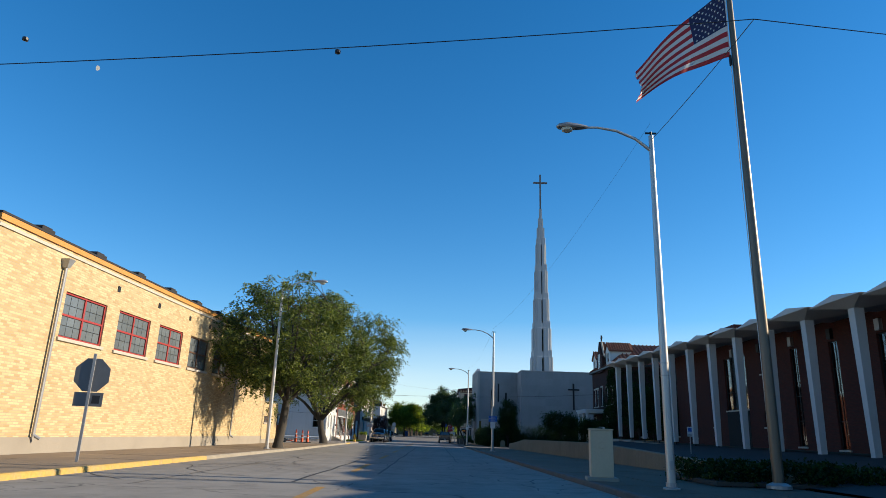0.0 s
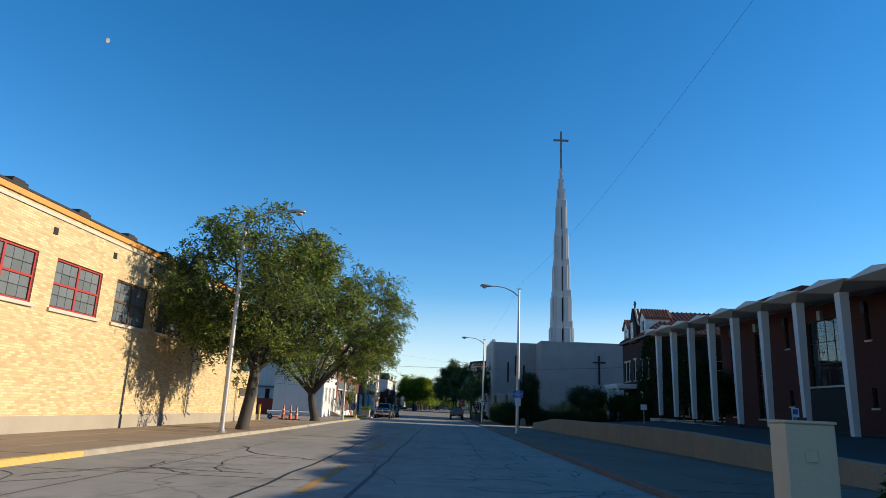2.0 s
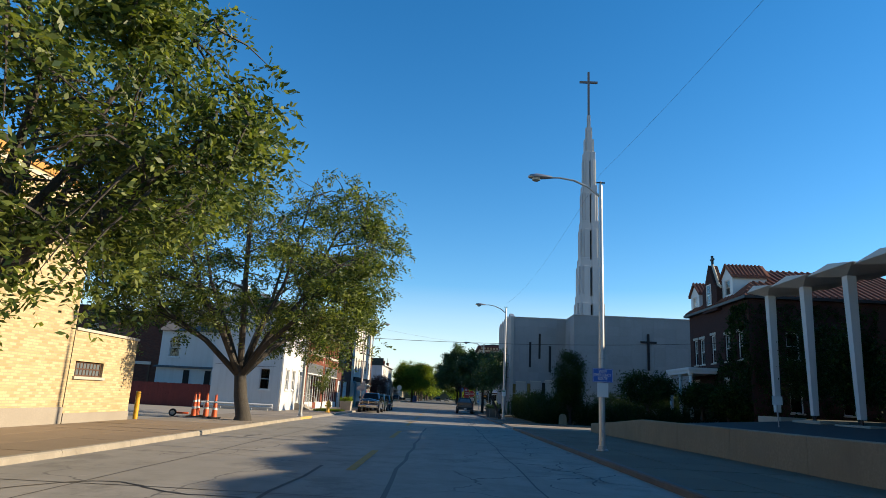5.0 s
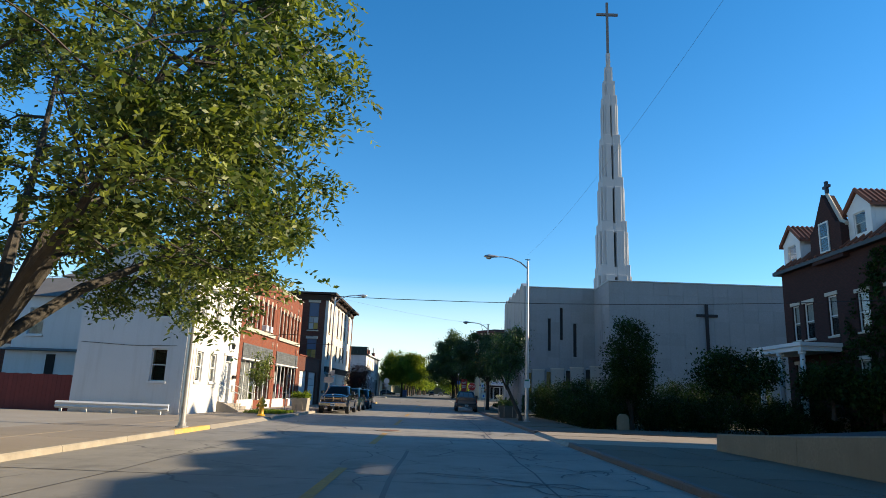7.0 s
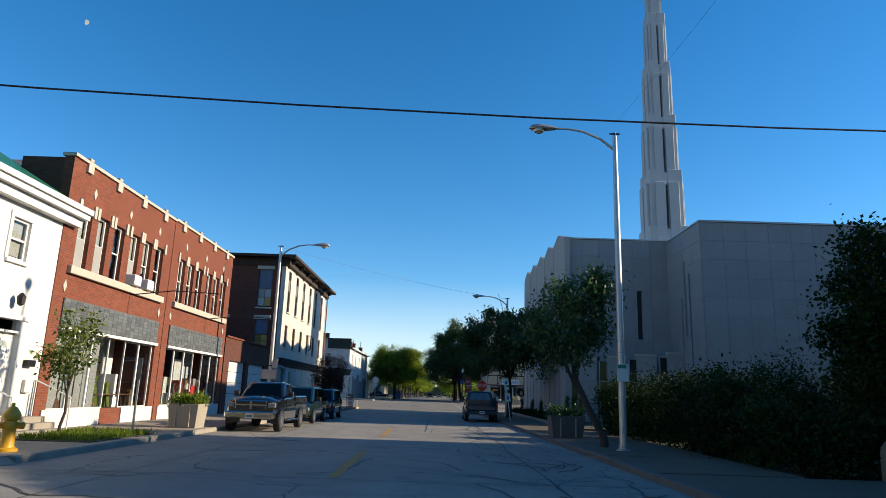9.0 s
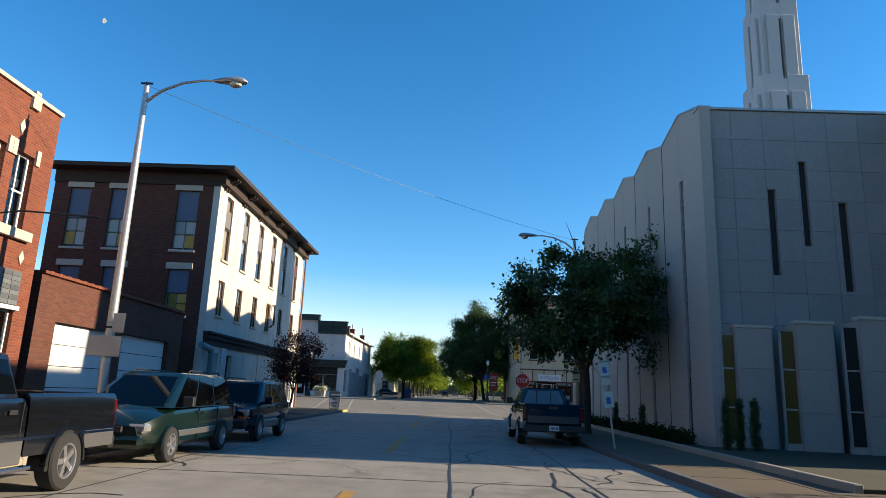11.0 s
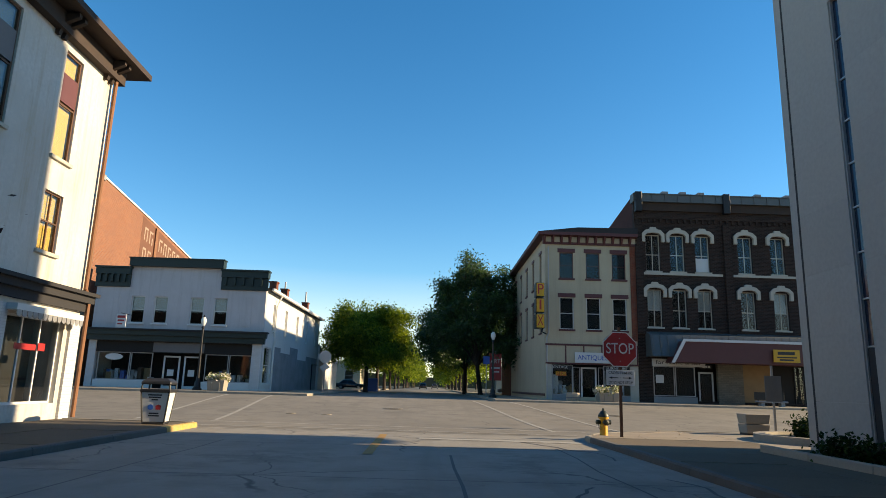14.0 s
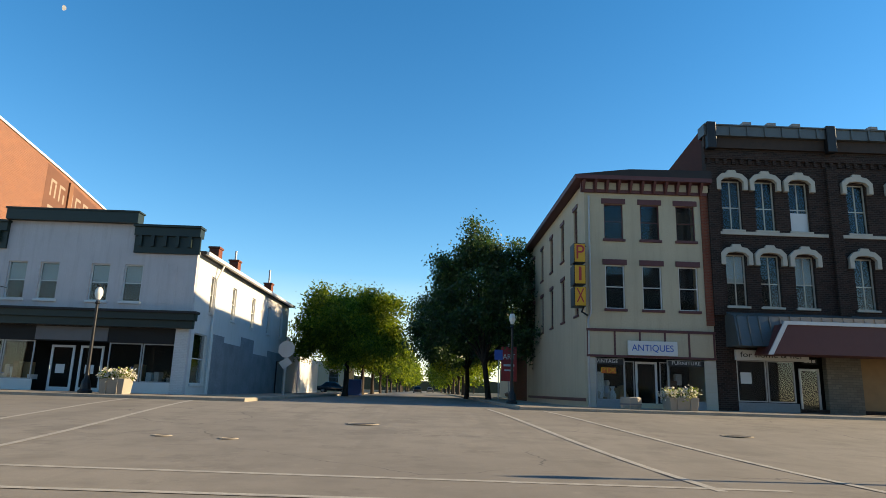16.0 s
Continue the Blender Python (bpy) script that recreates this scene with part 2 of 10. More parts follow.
CORNICE = surface("peeling_dark_brown_paint", (0.055, 0.032, 0.022), 0.8, stain=0.5, scale=4, grain=14, dark=(0.02, 0.014, 0.011), streak=0.4)
STUCCO = surface("weathered_white_stucco", (0.74, 0.71, 0.65), 0.85, stain=0.28, scale=0.5, grain=9, bump=0.3, dark=(0.48, 0.37, 0.22), streak=0.75)
TRIM = surface("white_trim_paint", (0.80, 0.80, 0.78), 0.5, stain=0.08, scale=2, bump=0.05)
CREAM = surface("cream_painted_wall", (0.62, 0.52, 0.36), 0.8, stain=0.2, scale=0.4, grain=14, dark=(0.33, 0.28, 0.19), streak=0.4)
MAROON = surface("maroon_paint", (0.13, 0.035, 0.035), 0.6, stain=0.2, scale=3, bump=0.05)
GREEN = surface("dark_green_paint", (0.009, 0.024, 0.018), 0.5, stain=0.25, scale=2, bump=0.05)
BROWNWOOD = surface("weathered_brown_wood", (0.13, 0.06, 0.032), 0.75, stain=0.4, scale=2, grain=20)
LIMESTONE = surface("limestone_panel", (0.36, 0.375, 0.385), 0.85, streak=0.5, stain=0.3, scale=0.5, grain=10, bump=0.12, dark=(0.29, 0.295, 0.295), each=0.1)
PALESTONE = surface("pale_stone_panel", (0.46, 0.445, 0.415), 0.85, streak=0.4, stain=0.2, scale=0.35, grain=10, bump=0.12, dark=(0.45, 0.41, 0.34), each=0.06)
STEEPLE = surface("steeple_concrete", (0.56, 0.575, 0.59), 0.7, stain=0.12, scale=0.3, grain=8, bump=0.08)
STONE = surface("cut_stone_trim", (0.60, 0.55, 0.46), 0.8, stain=0.2, scale=1.5, grain=20)
CONCRETE = surface("concrete", (0.42, 0.37, 0.30), 0.85, stain=0.3, scale=0.5, grain=22, bump=0.25)
WALLCON = surface("retaining_wall_concrete", (0.30, 0.25, 0.165), 0.9, streak=0.55, stain=0.4, scale=0.7, grain=14, bump=0.3, dark=(0.19, 0.155, 0.10))
COLUMN = surface("white_concrete_column", (0.66, 0.66, 0.65), 0.75, stain=0.15, scale=0.8, grain=20)
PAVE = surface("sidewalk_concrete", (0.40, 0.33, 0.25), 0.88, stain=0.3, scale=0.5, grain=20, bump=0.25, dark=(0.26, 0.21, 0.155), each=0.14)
# Darker copy of the sidewalk concrete: shade is put into its colour.
PAVESHADE = surface("stained_shade_toned_sidewalk", (0.17, 0.128, 0.082), 0.9, stain=0.45, scale=0.4, grain=20, bump=0.25, dark=(0.115, 0.085, 0.055), each=0.2)
PAVEBROWN = surface("brown_sidewalk_concrete", (0.34, 0.25, 0.16), 0.88, stain=0.3, scale=0.5, grain=20, bump=0.25, dark=(0.22, 0.16, 0.10), each=0.16)
# Kerb copy for the shaded stretches, with the shade in its colour.
KERBSHADE = surface("stained_shade_toned_kerb", (0.14, 0.135, 0.125), 0.9, stain=0.45, scale=1.5, grain=18, bump=0.3, dark=(0.10, 0.08, 0.06))
KERB = surface("kerb_concrete", (0.42, 0.37, 0.29), 0.85, stain=0.4, scale=1.5, grain=18, bump=0.25, dark=(0.2, 0.17, 0.13))
KERBY = surface("worn_yellow_kerb_paint", (0.68, 0.44, 0.10), 0.75, stain=0.45, scale=3.5, grain=14, dark=(0.42, 0.36, 0.26))
LINE = surface("worn_white_road_paint", (0.50, 0.48, 0.43), 0.8, stain=0.6, scale=3, grain=14, dark=(0.3, 0.28, 0.25))
LINEY = surface("worn_yellow_road_paint", (0.55, 0.30, 0.06), 0.8, stain=0.55, scale=3, grain=12, dark=(0.25, 0.20, 0.13))
ROAD = roadway("old_concrete_road", (0.37, 0.345, 0.30), (0.25, 0.238, 0.215), 0.26, 0.006)
CROSSROAD = roadway("worn_asphalt_crossing", (0.285, 0.26, 0.22), (0.225, 0.205, 0.175), 0.16, 0.0035)
LOT = roadway("dark_asphalt_lot", (0.032, 0.032, 0.034), (0.022, 0.022, 0.024), 0.15, 0.004)
EARTH = surface("grass_and_earth", (0.055, 0.058, 0.032), 0.95, stain=0.4, scale=0.15, grain=2, dark=(0.05, 0.055, 0.025))
WORNIRON = surface("worn_cast_iron", (0.13, 0.115, 0.10), 0.7, 0.2, stain=0.4, scale=4)
TAR = surface("crack_sealer", (0.03, 0.03, 0.032), 0.6, stain=0.2)
GALV = surface("galvanised_steel", (0.50, 0.50, 0.50), 0.45, 0.5, stain=0.25, scale=1.5, bump=0.05)
ALUM = surface("aluminium_pole", (0.60, 0.59, 0.57), 0.4, 0.6, stain=0.15, scale=1.0, bump=0.03)
IRON = surface("black_iron", (0.016, 0.016, 0.018), 0.45, 0.3, stain=0.2, scale=4, bump=0.05)
RUST = surface("rusty_pipe", (0.30, 0.13, 0.06), 0.8, stain=0.4, scale=2)
ROOFDARK = surface("dark_roofing", (0.035, 0.033, 0.035), 0.9, stain=0.3, scale=1.0, grain=15)
SLATE = surface("blue_grey_glazed_tile", (0.20, 0.22, 0.23), 0.4, stain=0.25, scale=2, grain=20, each=0.45)
SEAM = surface("dull_grey_green_sheet_metal", (0.13, 0.15, 0.155), 0.5, 0.3, stain=0.3, scale=1.5, bump=0.05)
SHINGLE = surface("grey_shingle", (0.17, 0.165, 0.16), 0.9, stain=0.3, scale=1.5, grain=12)
METALROOF = surface("green_metal_roof", (0.02, 0.17, 0.10), 0.45, 0.2, stain=0.15)
TERRACOTTA = surface("terracotta_roof_tile", (0.26, 0.085, 0.045), 0.8, stain=0.4, scale=2, each=0.2)
REDFENCE = surface("red_painted_fence", (0.25, 0.035, 0.025), 0.75, stain=0.3, scale=1.2, each=0.15)
REDPAINT = surface("red_window_paint", (0.42, 0.045, 0.04), 0.55, stain=0.15, scale=4, bump=0.05)
ORANGE = surface("orange_flashing", (0.72, 0.32, 0.07), 0.6, stain=0.2, scale=2)
GLASS = glazing("window_glass")
FROST = surface("frosted_pane", (0.20, 0.23, 0.25), 0.16, stain=0.2, scale=1.5, grain=30, bump=0.05, each=0.25)
# Near-black colour that stands for shade in unlit rooms and openings.
ROOMSHADE = surface("interior_shade_black", (0.02, 0.019, 0.018), 0.9, stain=0.2)
BLIND = surface("window_blind", (0.62, 0.60, 0.55), 0.8, stain=0.15, scale=3, each=0.3)
CURTAIN = surface("yellowed_curtain", (0.80, 0.52, 0.13), 0.85, stain=0.25, scale=5, each=0.25)
BOARD = surface("plywood_board", (0.36, 0.22, 0.10), 0.8, stain=0.25, scale=2)
PALEBOARD = surface("pale_grey_window_board", (0.40, 0.40, 0.39), 0.8, stain=0.25, scale=2)
GREYBOARD = surface("grey_boarded_panel", (0.20, 0.19, 0.19), 0.8, stain=0.2, scale=2)
BLUEBOARD = surface("blue_grey_boarded_panel", (0.15, 0.20, 0.29), 0.8, stain=0.2, scale=2)
SIGNRED = surface("faded_red_sign_face", (0.50, 0.03, 0.03), 0.45, stain=0.2, scale=3, bump=0)
SIGNWHITE = surface("white_sign_face", (0.78, 0.78, 0.76), 0.5, stain=0.08, scale=4, bump=0)
SIGNBLUE = surface("blue_sign_face", (0.02, 0.12, 0.50), 0.45, stain=0.1, scale=3, bump=0)
SIGNGREEN = surface("green_sign_face", (0.02, 0.22, 0.12), 0.5, stain=0.1, scale=3, bump=0)
PALEGREEN = surface("faded_pale_green_sign_face", (0.50, 0.66, 0.60), 0.5, stain=0.15, scale=4, bump=0)
SIGNBACK = surface("bare_aluminium_sign_back", (0.20, 0.21, 0.22), 0.5, 0.4, stain=0.2, scale=3, bump=0)
YELLOW = surface("yellow_paint", (0.80, 0.42, 0.015), 0.45, stain=0.15, scale=5, bump=0.05)
CONEORANGE = surface("orange_plastic", (0.85, 0.13, 0.03), 0.5, stain=0.1, scale=5, bump=0)
SODIUM = surface("lamp_lens", (0.55, 0.52, 0.42), 0.2, stain=0.1, scale=6, bump=0)
GLOBE = surface("milk_glass", (0.85, 0.85, 0.80), 0.25, stain=0.03, scale=6, bump=0)
RUBBER = surface("tyre_rubber", (0.018, 0.018, 0.019), 0.8, stain=0.2, scale=6)
RIM = surface("alloy_rim", (0.55, 0.55, 0.57), 0.3, 0.8, stain=0.1, scale=6, bump=0)
CHROME = surface("chrome", (0.75, 0.75, 0.76), 0.12, 1.0, stain=0.05, scale=6, bump=0)
PLASTIC = surface("dark_trim_plastic", (0.02, 0.02, 0.022), 0.5, stain=0.1, scale=5)
CARBLUE = surface("dark_blue_car_paint", (0.002, 0.028, 0.055), 0.07, 0.0, stain=0.08, scale=2, bump=0, coat=0.0, spec=0.4)
STEELBLUE = surface("grey_blue_car_paint", (0.035, 0.06, 0.085), 0.25, 0.2, stain=0.1, scale=2, bump=0, coat=0.3)
CARBLACK = surface("black_car_paint", (0.006, 0.007, 0.009), 0.25, 0.2, stain=0.08, scale=2, bump=0, coat=1.0)
CARNAVY = surface("navy_car_paint", (0.005, 0.008, 0.02), 0.2, 0.0, stain=0.08, scale=2, bump=0, coat=0.35)
CARGREEN = surface("green_car_paint", (0.003, 0.016, 0.012), 0.3, 0.1, stain=0.08, scale=2, bump=0, coat=0.6)
CARSILVER = surface("silver_lower_paint", (0.20, 0.20, 0.20), 0.35, 0.5, stain=0.12, scale=3, bump=0, coat=0.5)
HEADLIGHT = surface("headlamp_lens", (0.30, 0.30, 0.30), 0.12, stain=0.08, scale=5, bump=0, coat=1.0)
TAIL = surface("tail_lamp_lens", (0.13, 0.006, 0.008), 0.15, stain=0.08, scale=5, bump=0, coat=1.0)
# Near-black base stands for the unlit cabin behind clear glass.
CARGLASS = surface("unlit_cabin_black_glass", (0.0012, 0.0016, 0.002), 0.03, stain=0.05, scale=3, bump=0, spec=0.25)
# Pale base stands for daylight seen through the cab.
REARGLASS = surface("see_through_toned_rear_glass", (0.10, 0.15, 0.19), 0.04, stain=0.25, scale=3, bump=0, spec=0.6)
BARK = surface("furrowed_bark", (0.082, 0.072, 0.060), 0.95, stain=0.4, scale=4, grain=30, bump=0.8, dist=0.03)
DARKBARK = surface("dark_bark", (0.06, 0.045, 0.035), 0.95, stain=0.4, scale=4, grain=30, bump=0.6, dist=0.02)
LEAF_LOCUST = leafy("locust_leaf", (0.026, 0.056, 0.013), (0.235, 0.27, 0.06), 0.4, 0.35, 0.75)
LEAF_DARK = leafy("dark_pear_leaf", (0.019, 0.05, 0.014), (0.065, 0.12, 0.03), 0.38, 0.6, 0.75)
LEAF_MID = leafy("maple_leaf", (0.06, 0.11, 0.014), (0.27, 0.32, 0.04), 0.5, 0.18, 0.75)
LEAF_PURPLE = leafy("purple_plum_leaf", (0.022, 0.010, 0.012), (0.06, 0.022, 0.022), 0.2)
LEAF_SHRUB = leafy("shrub_leaf", (0.009, 0.024, 0.007), (0.032, 0.058, 0.013), 0.2, 0.06, 0.7)
PETAL = leafy("white_petals", (0.6, 0.55, 0.5), (0.85, 0.8, 0.75), 0.2)


# ---- mesh building ----
class Mesh:
    """Collects vertices and faces in local metres."""

    def __init__(self):
        self.v, self.f = [], []

    def quad(self, *pts):
        i = len(self.v)
        self.v += [tuple(p) for p in pts]
        self.f.append(tuple(range(i, i + len(pts))))

    def box(self, x0, y0, z0, x1, y1, z1):
        x0, x1, y0, y1, z0, z1 = min(x0, x1), max(x0, x1), min(y0, y1), max(y0, y1), min(z0, z1), max(z0, z1)
        i = len(self.v)
        self.v += [(x0, y0, z0), (x1, y0, z0), (x1, y1, z0), (x0, y1, z0), (x0, y0, z1), (x1, y0, z1), (x1, y1, z1), (x0, y1, z1)]
        self.f += [tuple(i + k for k in q) for q in ((0, 3, 2, 1), (4, 5, 6, 7), (0, 1, 5, 4), (1, 2, 6, 5), (2, 3, 7, 6), (3, 0, 4, 7))]
        return self

    def prism(self, pts, axis, a, b):
        """A polygon pushed from a to b along x, y or z; pts are the other two coordinates in order."""
        def at(p, d):
            return {"x": (d, p[0], p[1]), "y": (p[0], d, p[1]), "z": (p[0], p[1], d)}[axis]
        i, k = len(self.v), len(pts)
        self.v += [at(p, a) for p in pts] + [at(p, b) for p in pts]
        self.f += [tuple(i + j for j in range(k))[::-1], tuple(i + k + j for j in range(k))]
        self.f += [(i + j, i + (j + 1) % k, i + k + (j + 1) % k, i + k + j) for j in range(k)]
        return self

    def loft(self, rings, closed=True, caps=True):
        """Skin over rings of equally many points."""
        i, k = len(self.v), len(rings[0])
        for r in rings:
            self.v += [tuple(p) for p in r]
        for a in range(len(rings) - 1):
            for j in range(k if closed else k - 1):
                j2 = (j + 1) % k
                self.f.append((i + a * k + j, i + a * k + j2, i + (a + 1) * k + j2, i + (a + 1) * k + j))
        if caps:
            self.f.append(tuple(i + j for j in range(k))[::-1])
            self.f.append(tuple(i + (len(rings) - 1) * k + j for j in range(k)))
        return self

    def tube(self, path, radii, n=8, caps=True):
        """A round tube along a path of points."""
        rings = []
        pts = [Vector(p) for p in path]
        side = None
        for a, p in enumerate(pts):
            d = (pts[min(a + 1, len(pts) - 1)] - pts[max(a - 1, 0)]).normalized()
            if side is None:
                side = d.cross(Vector((0.31, 0.82, 0.47))).normalized()
            side = (side - d * side.dot(d)).normalized()
            up = d.cross(side)
            r = radii[a] if isinstance(radii, (list, tuple)) else radii
            rings.append([p + (side * math.cos(2 * math.pi * j / n) + up * math.sin(2 * math.pi * j / n)) * r for j in range(n)])
        return self.loft(rings, True, caps)

    def cyl(self, x, y, z0, z1, r0, r1=None, n=16):
        return self.tube([(x, y, z0), (x, y, z1)], [r0, r0 if r1 is None else r1], n)

    def spin(self, profile, n=16, x=0, y=0):
        """A turned shape; profile gives radius and height from the bottom up."""
        return self.loft([[(x + r * math.cos(2 * math.pi * j / n), y + r * math.sin(2 * math.pi * j / n), z) for j in range(n)] for r, z in profile])

    def data(self, name, smooth=False, bevel=0.0):
        me = bpy.data.meshes.new(name)
        me.from_pydata(self.v, [], self.f)
        bm = bmesh.new()
        bm.from_mesh(me)
        bmesh.ops.remove_doubles(bm, verts=bm.verts, dist=0.0004) if len(self.v) < 20000 else None
        bmesh.ops.recalc_face_normals(bm, faces=bm.faces)
        if bevel:
            edges = [e for e in bm.edges if len(e.link_faces) == 2 and e.calc_face_angle(0) > 0.6]
            bmesh.ops.bevel(bm, geom=edges, offset=bevel, segments=1, affect="EDGES", clamp_overlap=True)
        bm.to_mesh(me)
        bm.free()
        if smooth:
            me.shade_smooth()
            me.set_sharp_from_angle(angle=radians(38))
        return me


def part(name, m, material, parent=None, label="", smooth=False, bevel=0.0):
    """One mesh object under a thing or a part."""
    me = m if isinstance(m, bpy.types.Mesh) else m.data(name, smooth, bevel)
    if not me.materials:
        me.materials.append(material)
    ob = new(name, me)
    if parent:
        ob.parent = parent
    if label:
        ob["label"] = label
    return ob


def thing(name, place, label, category, group="", kind=""):
    ob = new(name)
    ob.empty_display_size = 0.2
    ob.matrix_world = place
    return tagged(ob, label, category, group, kind)


def solid(name, m, material, label, category, group="", kind="", place=None, smooth=False, bevel=0.0):
    """A thing made of one mesh."""
    ob = part(name, m, material, None, "", smooth, bevel)
    if place is not None:
        ob.matrix_world = place
    return tagged(ob, label, category, group, kind)


def lettering(name, text, size, material, parent, at, turn=(90, 0, 0), depth=0.004, width=None, label=""):
    """Words in the built-in font as a mesh, centred at a place, upright and read from the local -y side."""
    cu = bpy.data.curves.new(name, "FONT")
    cu.body, cu.size, cu.extrude, cu.align_x, cu.align_y = text, size, depth, "CENTER", "CENTER"
    tmp = new(name, cu)
    bpy.context.view_layer.update()
    me = bpy.data.meshes.new_from_object(tmp.evaluated_get(bpy.context.evaluated_depsgraph_get()))
    bpy.data.objects.remove(tmp)
    me.name = name
    me.materials.clear()
    me.materials.append(material)
    ob = new(name, me)
    ob.parent = parent
    ob.matrix_basis = pose(*at, *turn)
    if width:
        xs = [v.co.x for v in me.vertices]
        k = width / max(0.01, max(xs) - min(xs))
        me.transform(Matrix.Diagonal((k, 1, 1, 1)))
    if label:
        ob["label"] = label
    return ob


def wall_mesh(w, z0, z1, thick, holes=(), u0=0.0):
    """An upright wall along local x, its face at y = 0, thick inwards (+y), with openings (u0, z0, u1, z1) right through."""
    us = sorted({u0, w, *[h[0] for h in holes], *[h[2] for h in holes]})
    zs = sorted({z0, z1, *[h[1] for h in holes], *[h[3] for h in holes]})
    us, zs = [u for u in us if u0 <= u <= w], [z for z in zs if z0 <= z <= z1]
    m = Mesh()

    def full(i, j):
        if i < 0 or j < 0 or i >= len(us) - 1 or j >= len(zs) - 1:
            return False
        cu, cz = (us[i] + us[i + 1]) / 2, (zs[j] + zs[j + 1]) / 2
        return not any(h[0] < cu < h[2] and h[1] < cz < h[3] for h in holes)
    for i in range(len(us) - 1):
        for j in range(len(zs) - 1):
            if not full(i, j):
                continue
            a, b, c, d = us[i], us[i + 1], zs[j], zs[j + 1]
            m.quad((a, 0, c), (b, 0, c), (b, 0, d), (a, 0, d))
            m.quad((a, thick, c), (a, thick, d), (b, thick, d), (b, thick, c))
            if not full(i - 1, j):
                m.quad((a, 0, c), (a, 0, d), (a, thick, d), (a, thick, c))
            if not full(i + 1, j):
                m.quad((b, 0, c), (b, thick, c), (b, thick, d), (b, 0, d))
            if not full(i, j - 1):
                m.quad((a, 0, c), (a, thick, c), (b, thick, c), (b, 0, c))
            if not full(i, j + 1):
                m.quad((a, 0, d), (b, 0, d), (b, thick, d), (a, thick, d))
    return m


def shell(parent, w, depth, z0, z1, side_mat, roof_mat, thick=0.25, roof_z=None):
    """The side and rear walls and the flat roof behind a front wall that lies at y = 0 from x = 0 to w."""
    part("wall", Mesh().box(0, 0.26, z0, thick, depth, z1), side_mat, parent)
    part("wall", Mesh().box(w - thick, 0.26, z0, w, depth, z1), side_mat, parent)
    part("wall", Mesh().box(thick + 0.002, depth - thick, z0, w - thick - 0.002, depth, z1), side_mat, parent)
    rz = roof_z if roof_z is not None else z1 - 0.35
    part("roof", Mesh().box(thick + 0.003, 0.263, rz - 0.2, w - thick - 0.003, depth - thick - 0.003, rz), roof_mat, parent)


def window(parent, u0, z0, u1, z1, frame=None, cols=1, rows=2, recess=0.10, bar=0.05, sill=None, sill_out=0.08, head=None, head_h=0.2, cover=None, pane=None, name="window", low=0.5, blind=None, blind_low=0.5, sill_h=0.1):
    """A window in an opening: frame with bars, one pane a light, a sill, a head and what hangs behind the glass."""
    frame, pane = frame or TRIM, pane or GLASS
    m = Mesh()
    w, h = u1 - u0, z1 - z0
    y0, y1 = recess, recess + 0.06
    m.box(u0, y0, z0, u0 + bar, y1, z1).box(u1 - bar, y0, z0, u1, y1, z1)
    m.box(u0 + bar, y0, z0, u1 - bar, y1, z0 + bar).box(u0 + bar, y0, z1 - bar, u1 - bar, y1, z1)
    xs = [u0 + bar + (w - 2 * bar) * i / cols for i in range(cols + 1)]
    zs = [z0 + bar + (h - 2 * bar) * j / rows for j in range(rows + 1)]
    if rows == 2:
        zs[1] = z0 + bar + (h - 2 * bar) * low
    t = bar * 0.4
    for x in xs[1:-1]:
        m.box(x - t, y0 + 0.008, z0 + bar, x + t, y1 - 0.008, z1 - bar)
    for z in zs[1:-1]:
        m.box(u0 + bar, y0 + 0.006, z - t, u1 - bar, y1 - 0.006, z + t)
    ob = part(name, m, frame, parent)
    glass = part("pane", Mesh().box(u0 + bar, y0 + 0.026, z0 + bar, u1 - bar, y0 + 0.032, z1 - bar), pane, ob)
    glass.visible_shadow = False
    if sill:
        part("sill", Mesh().box(u0 - 0.08, -sill_out, z0 - sill_h, u1 + 0.08, recess + 0.02, z0 - 0.001), sill, ob, bevel=0.008)
    if head:
        part("lintel", Mesh().box(u0 - 0.12, -0.05, z1 + 0.001, u1 + 0.12, 0.1, z1 + head_h), head, ob, bevel=0.008)
    if blind:
        part("blind", Mesh().box(u0 + bar, y1 + 0.05, z0 + bar + (h - 2 * bar) * blind_low, u1 - bar, y1 + 0.06, z1 - bar), blind, ob)
    if cover:
        part("cover_panel", Mesh().box(u0 + bar, y0 - 0.02, z0 + bar + (h - 2 * bar) * cover[1], u1 - bar, y0 - 0.004, z0 + bar + (h - 2 * bar) * cover[2]), cover[0], ob)
    return ob


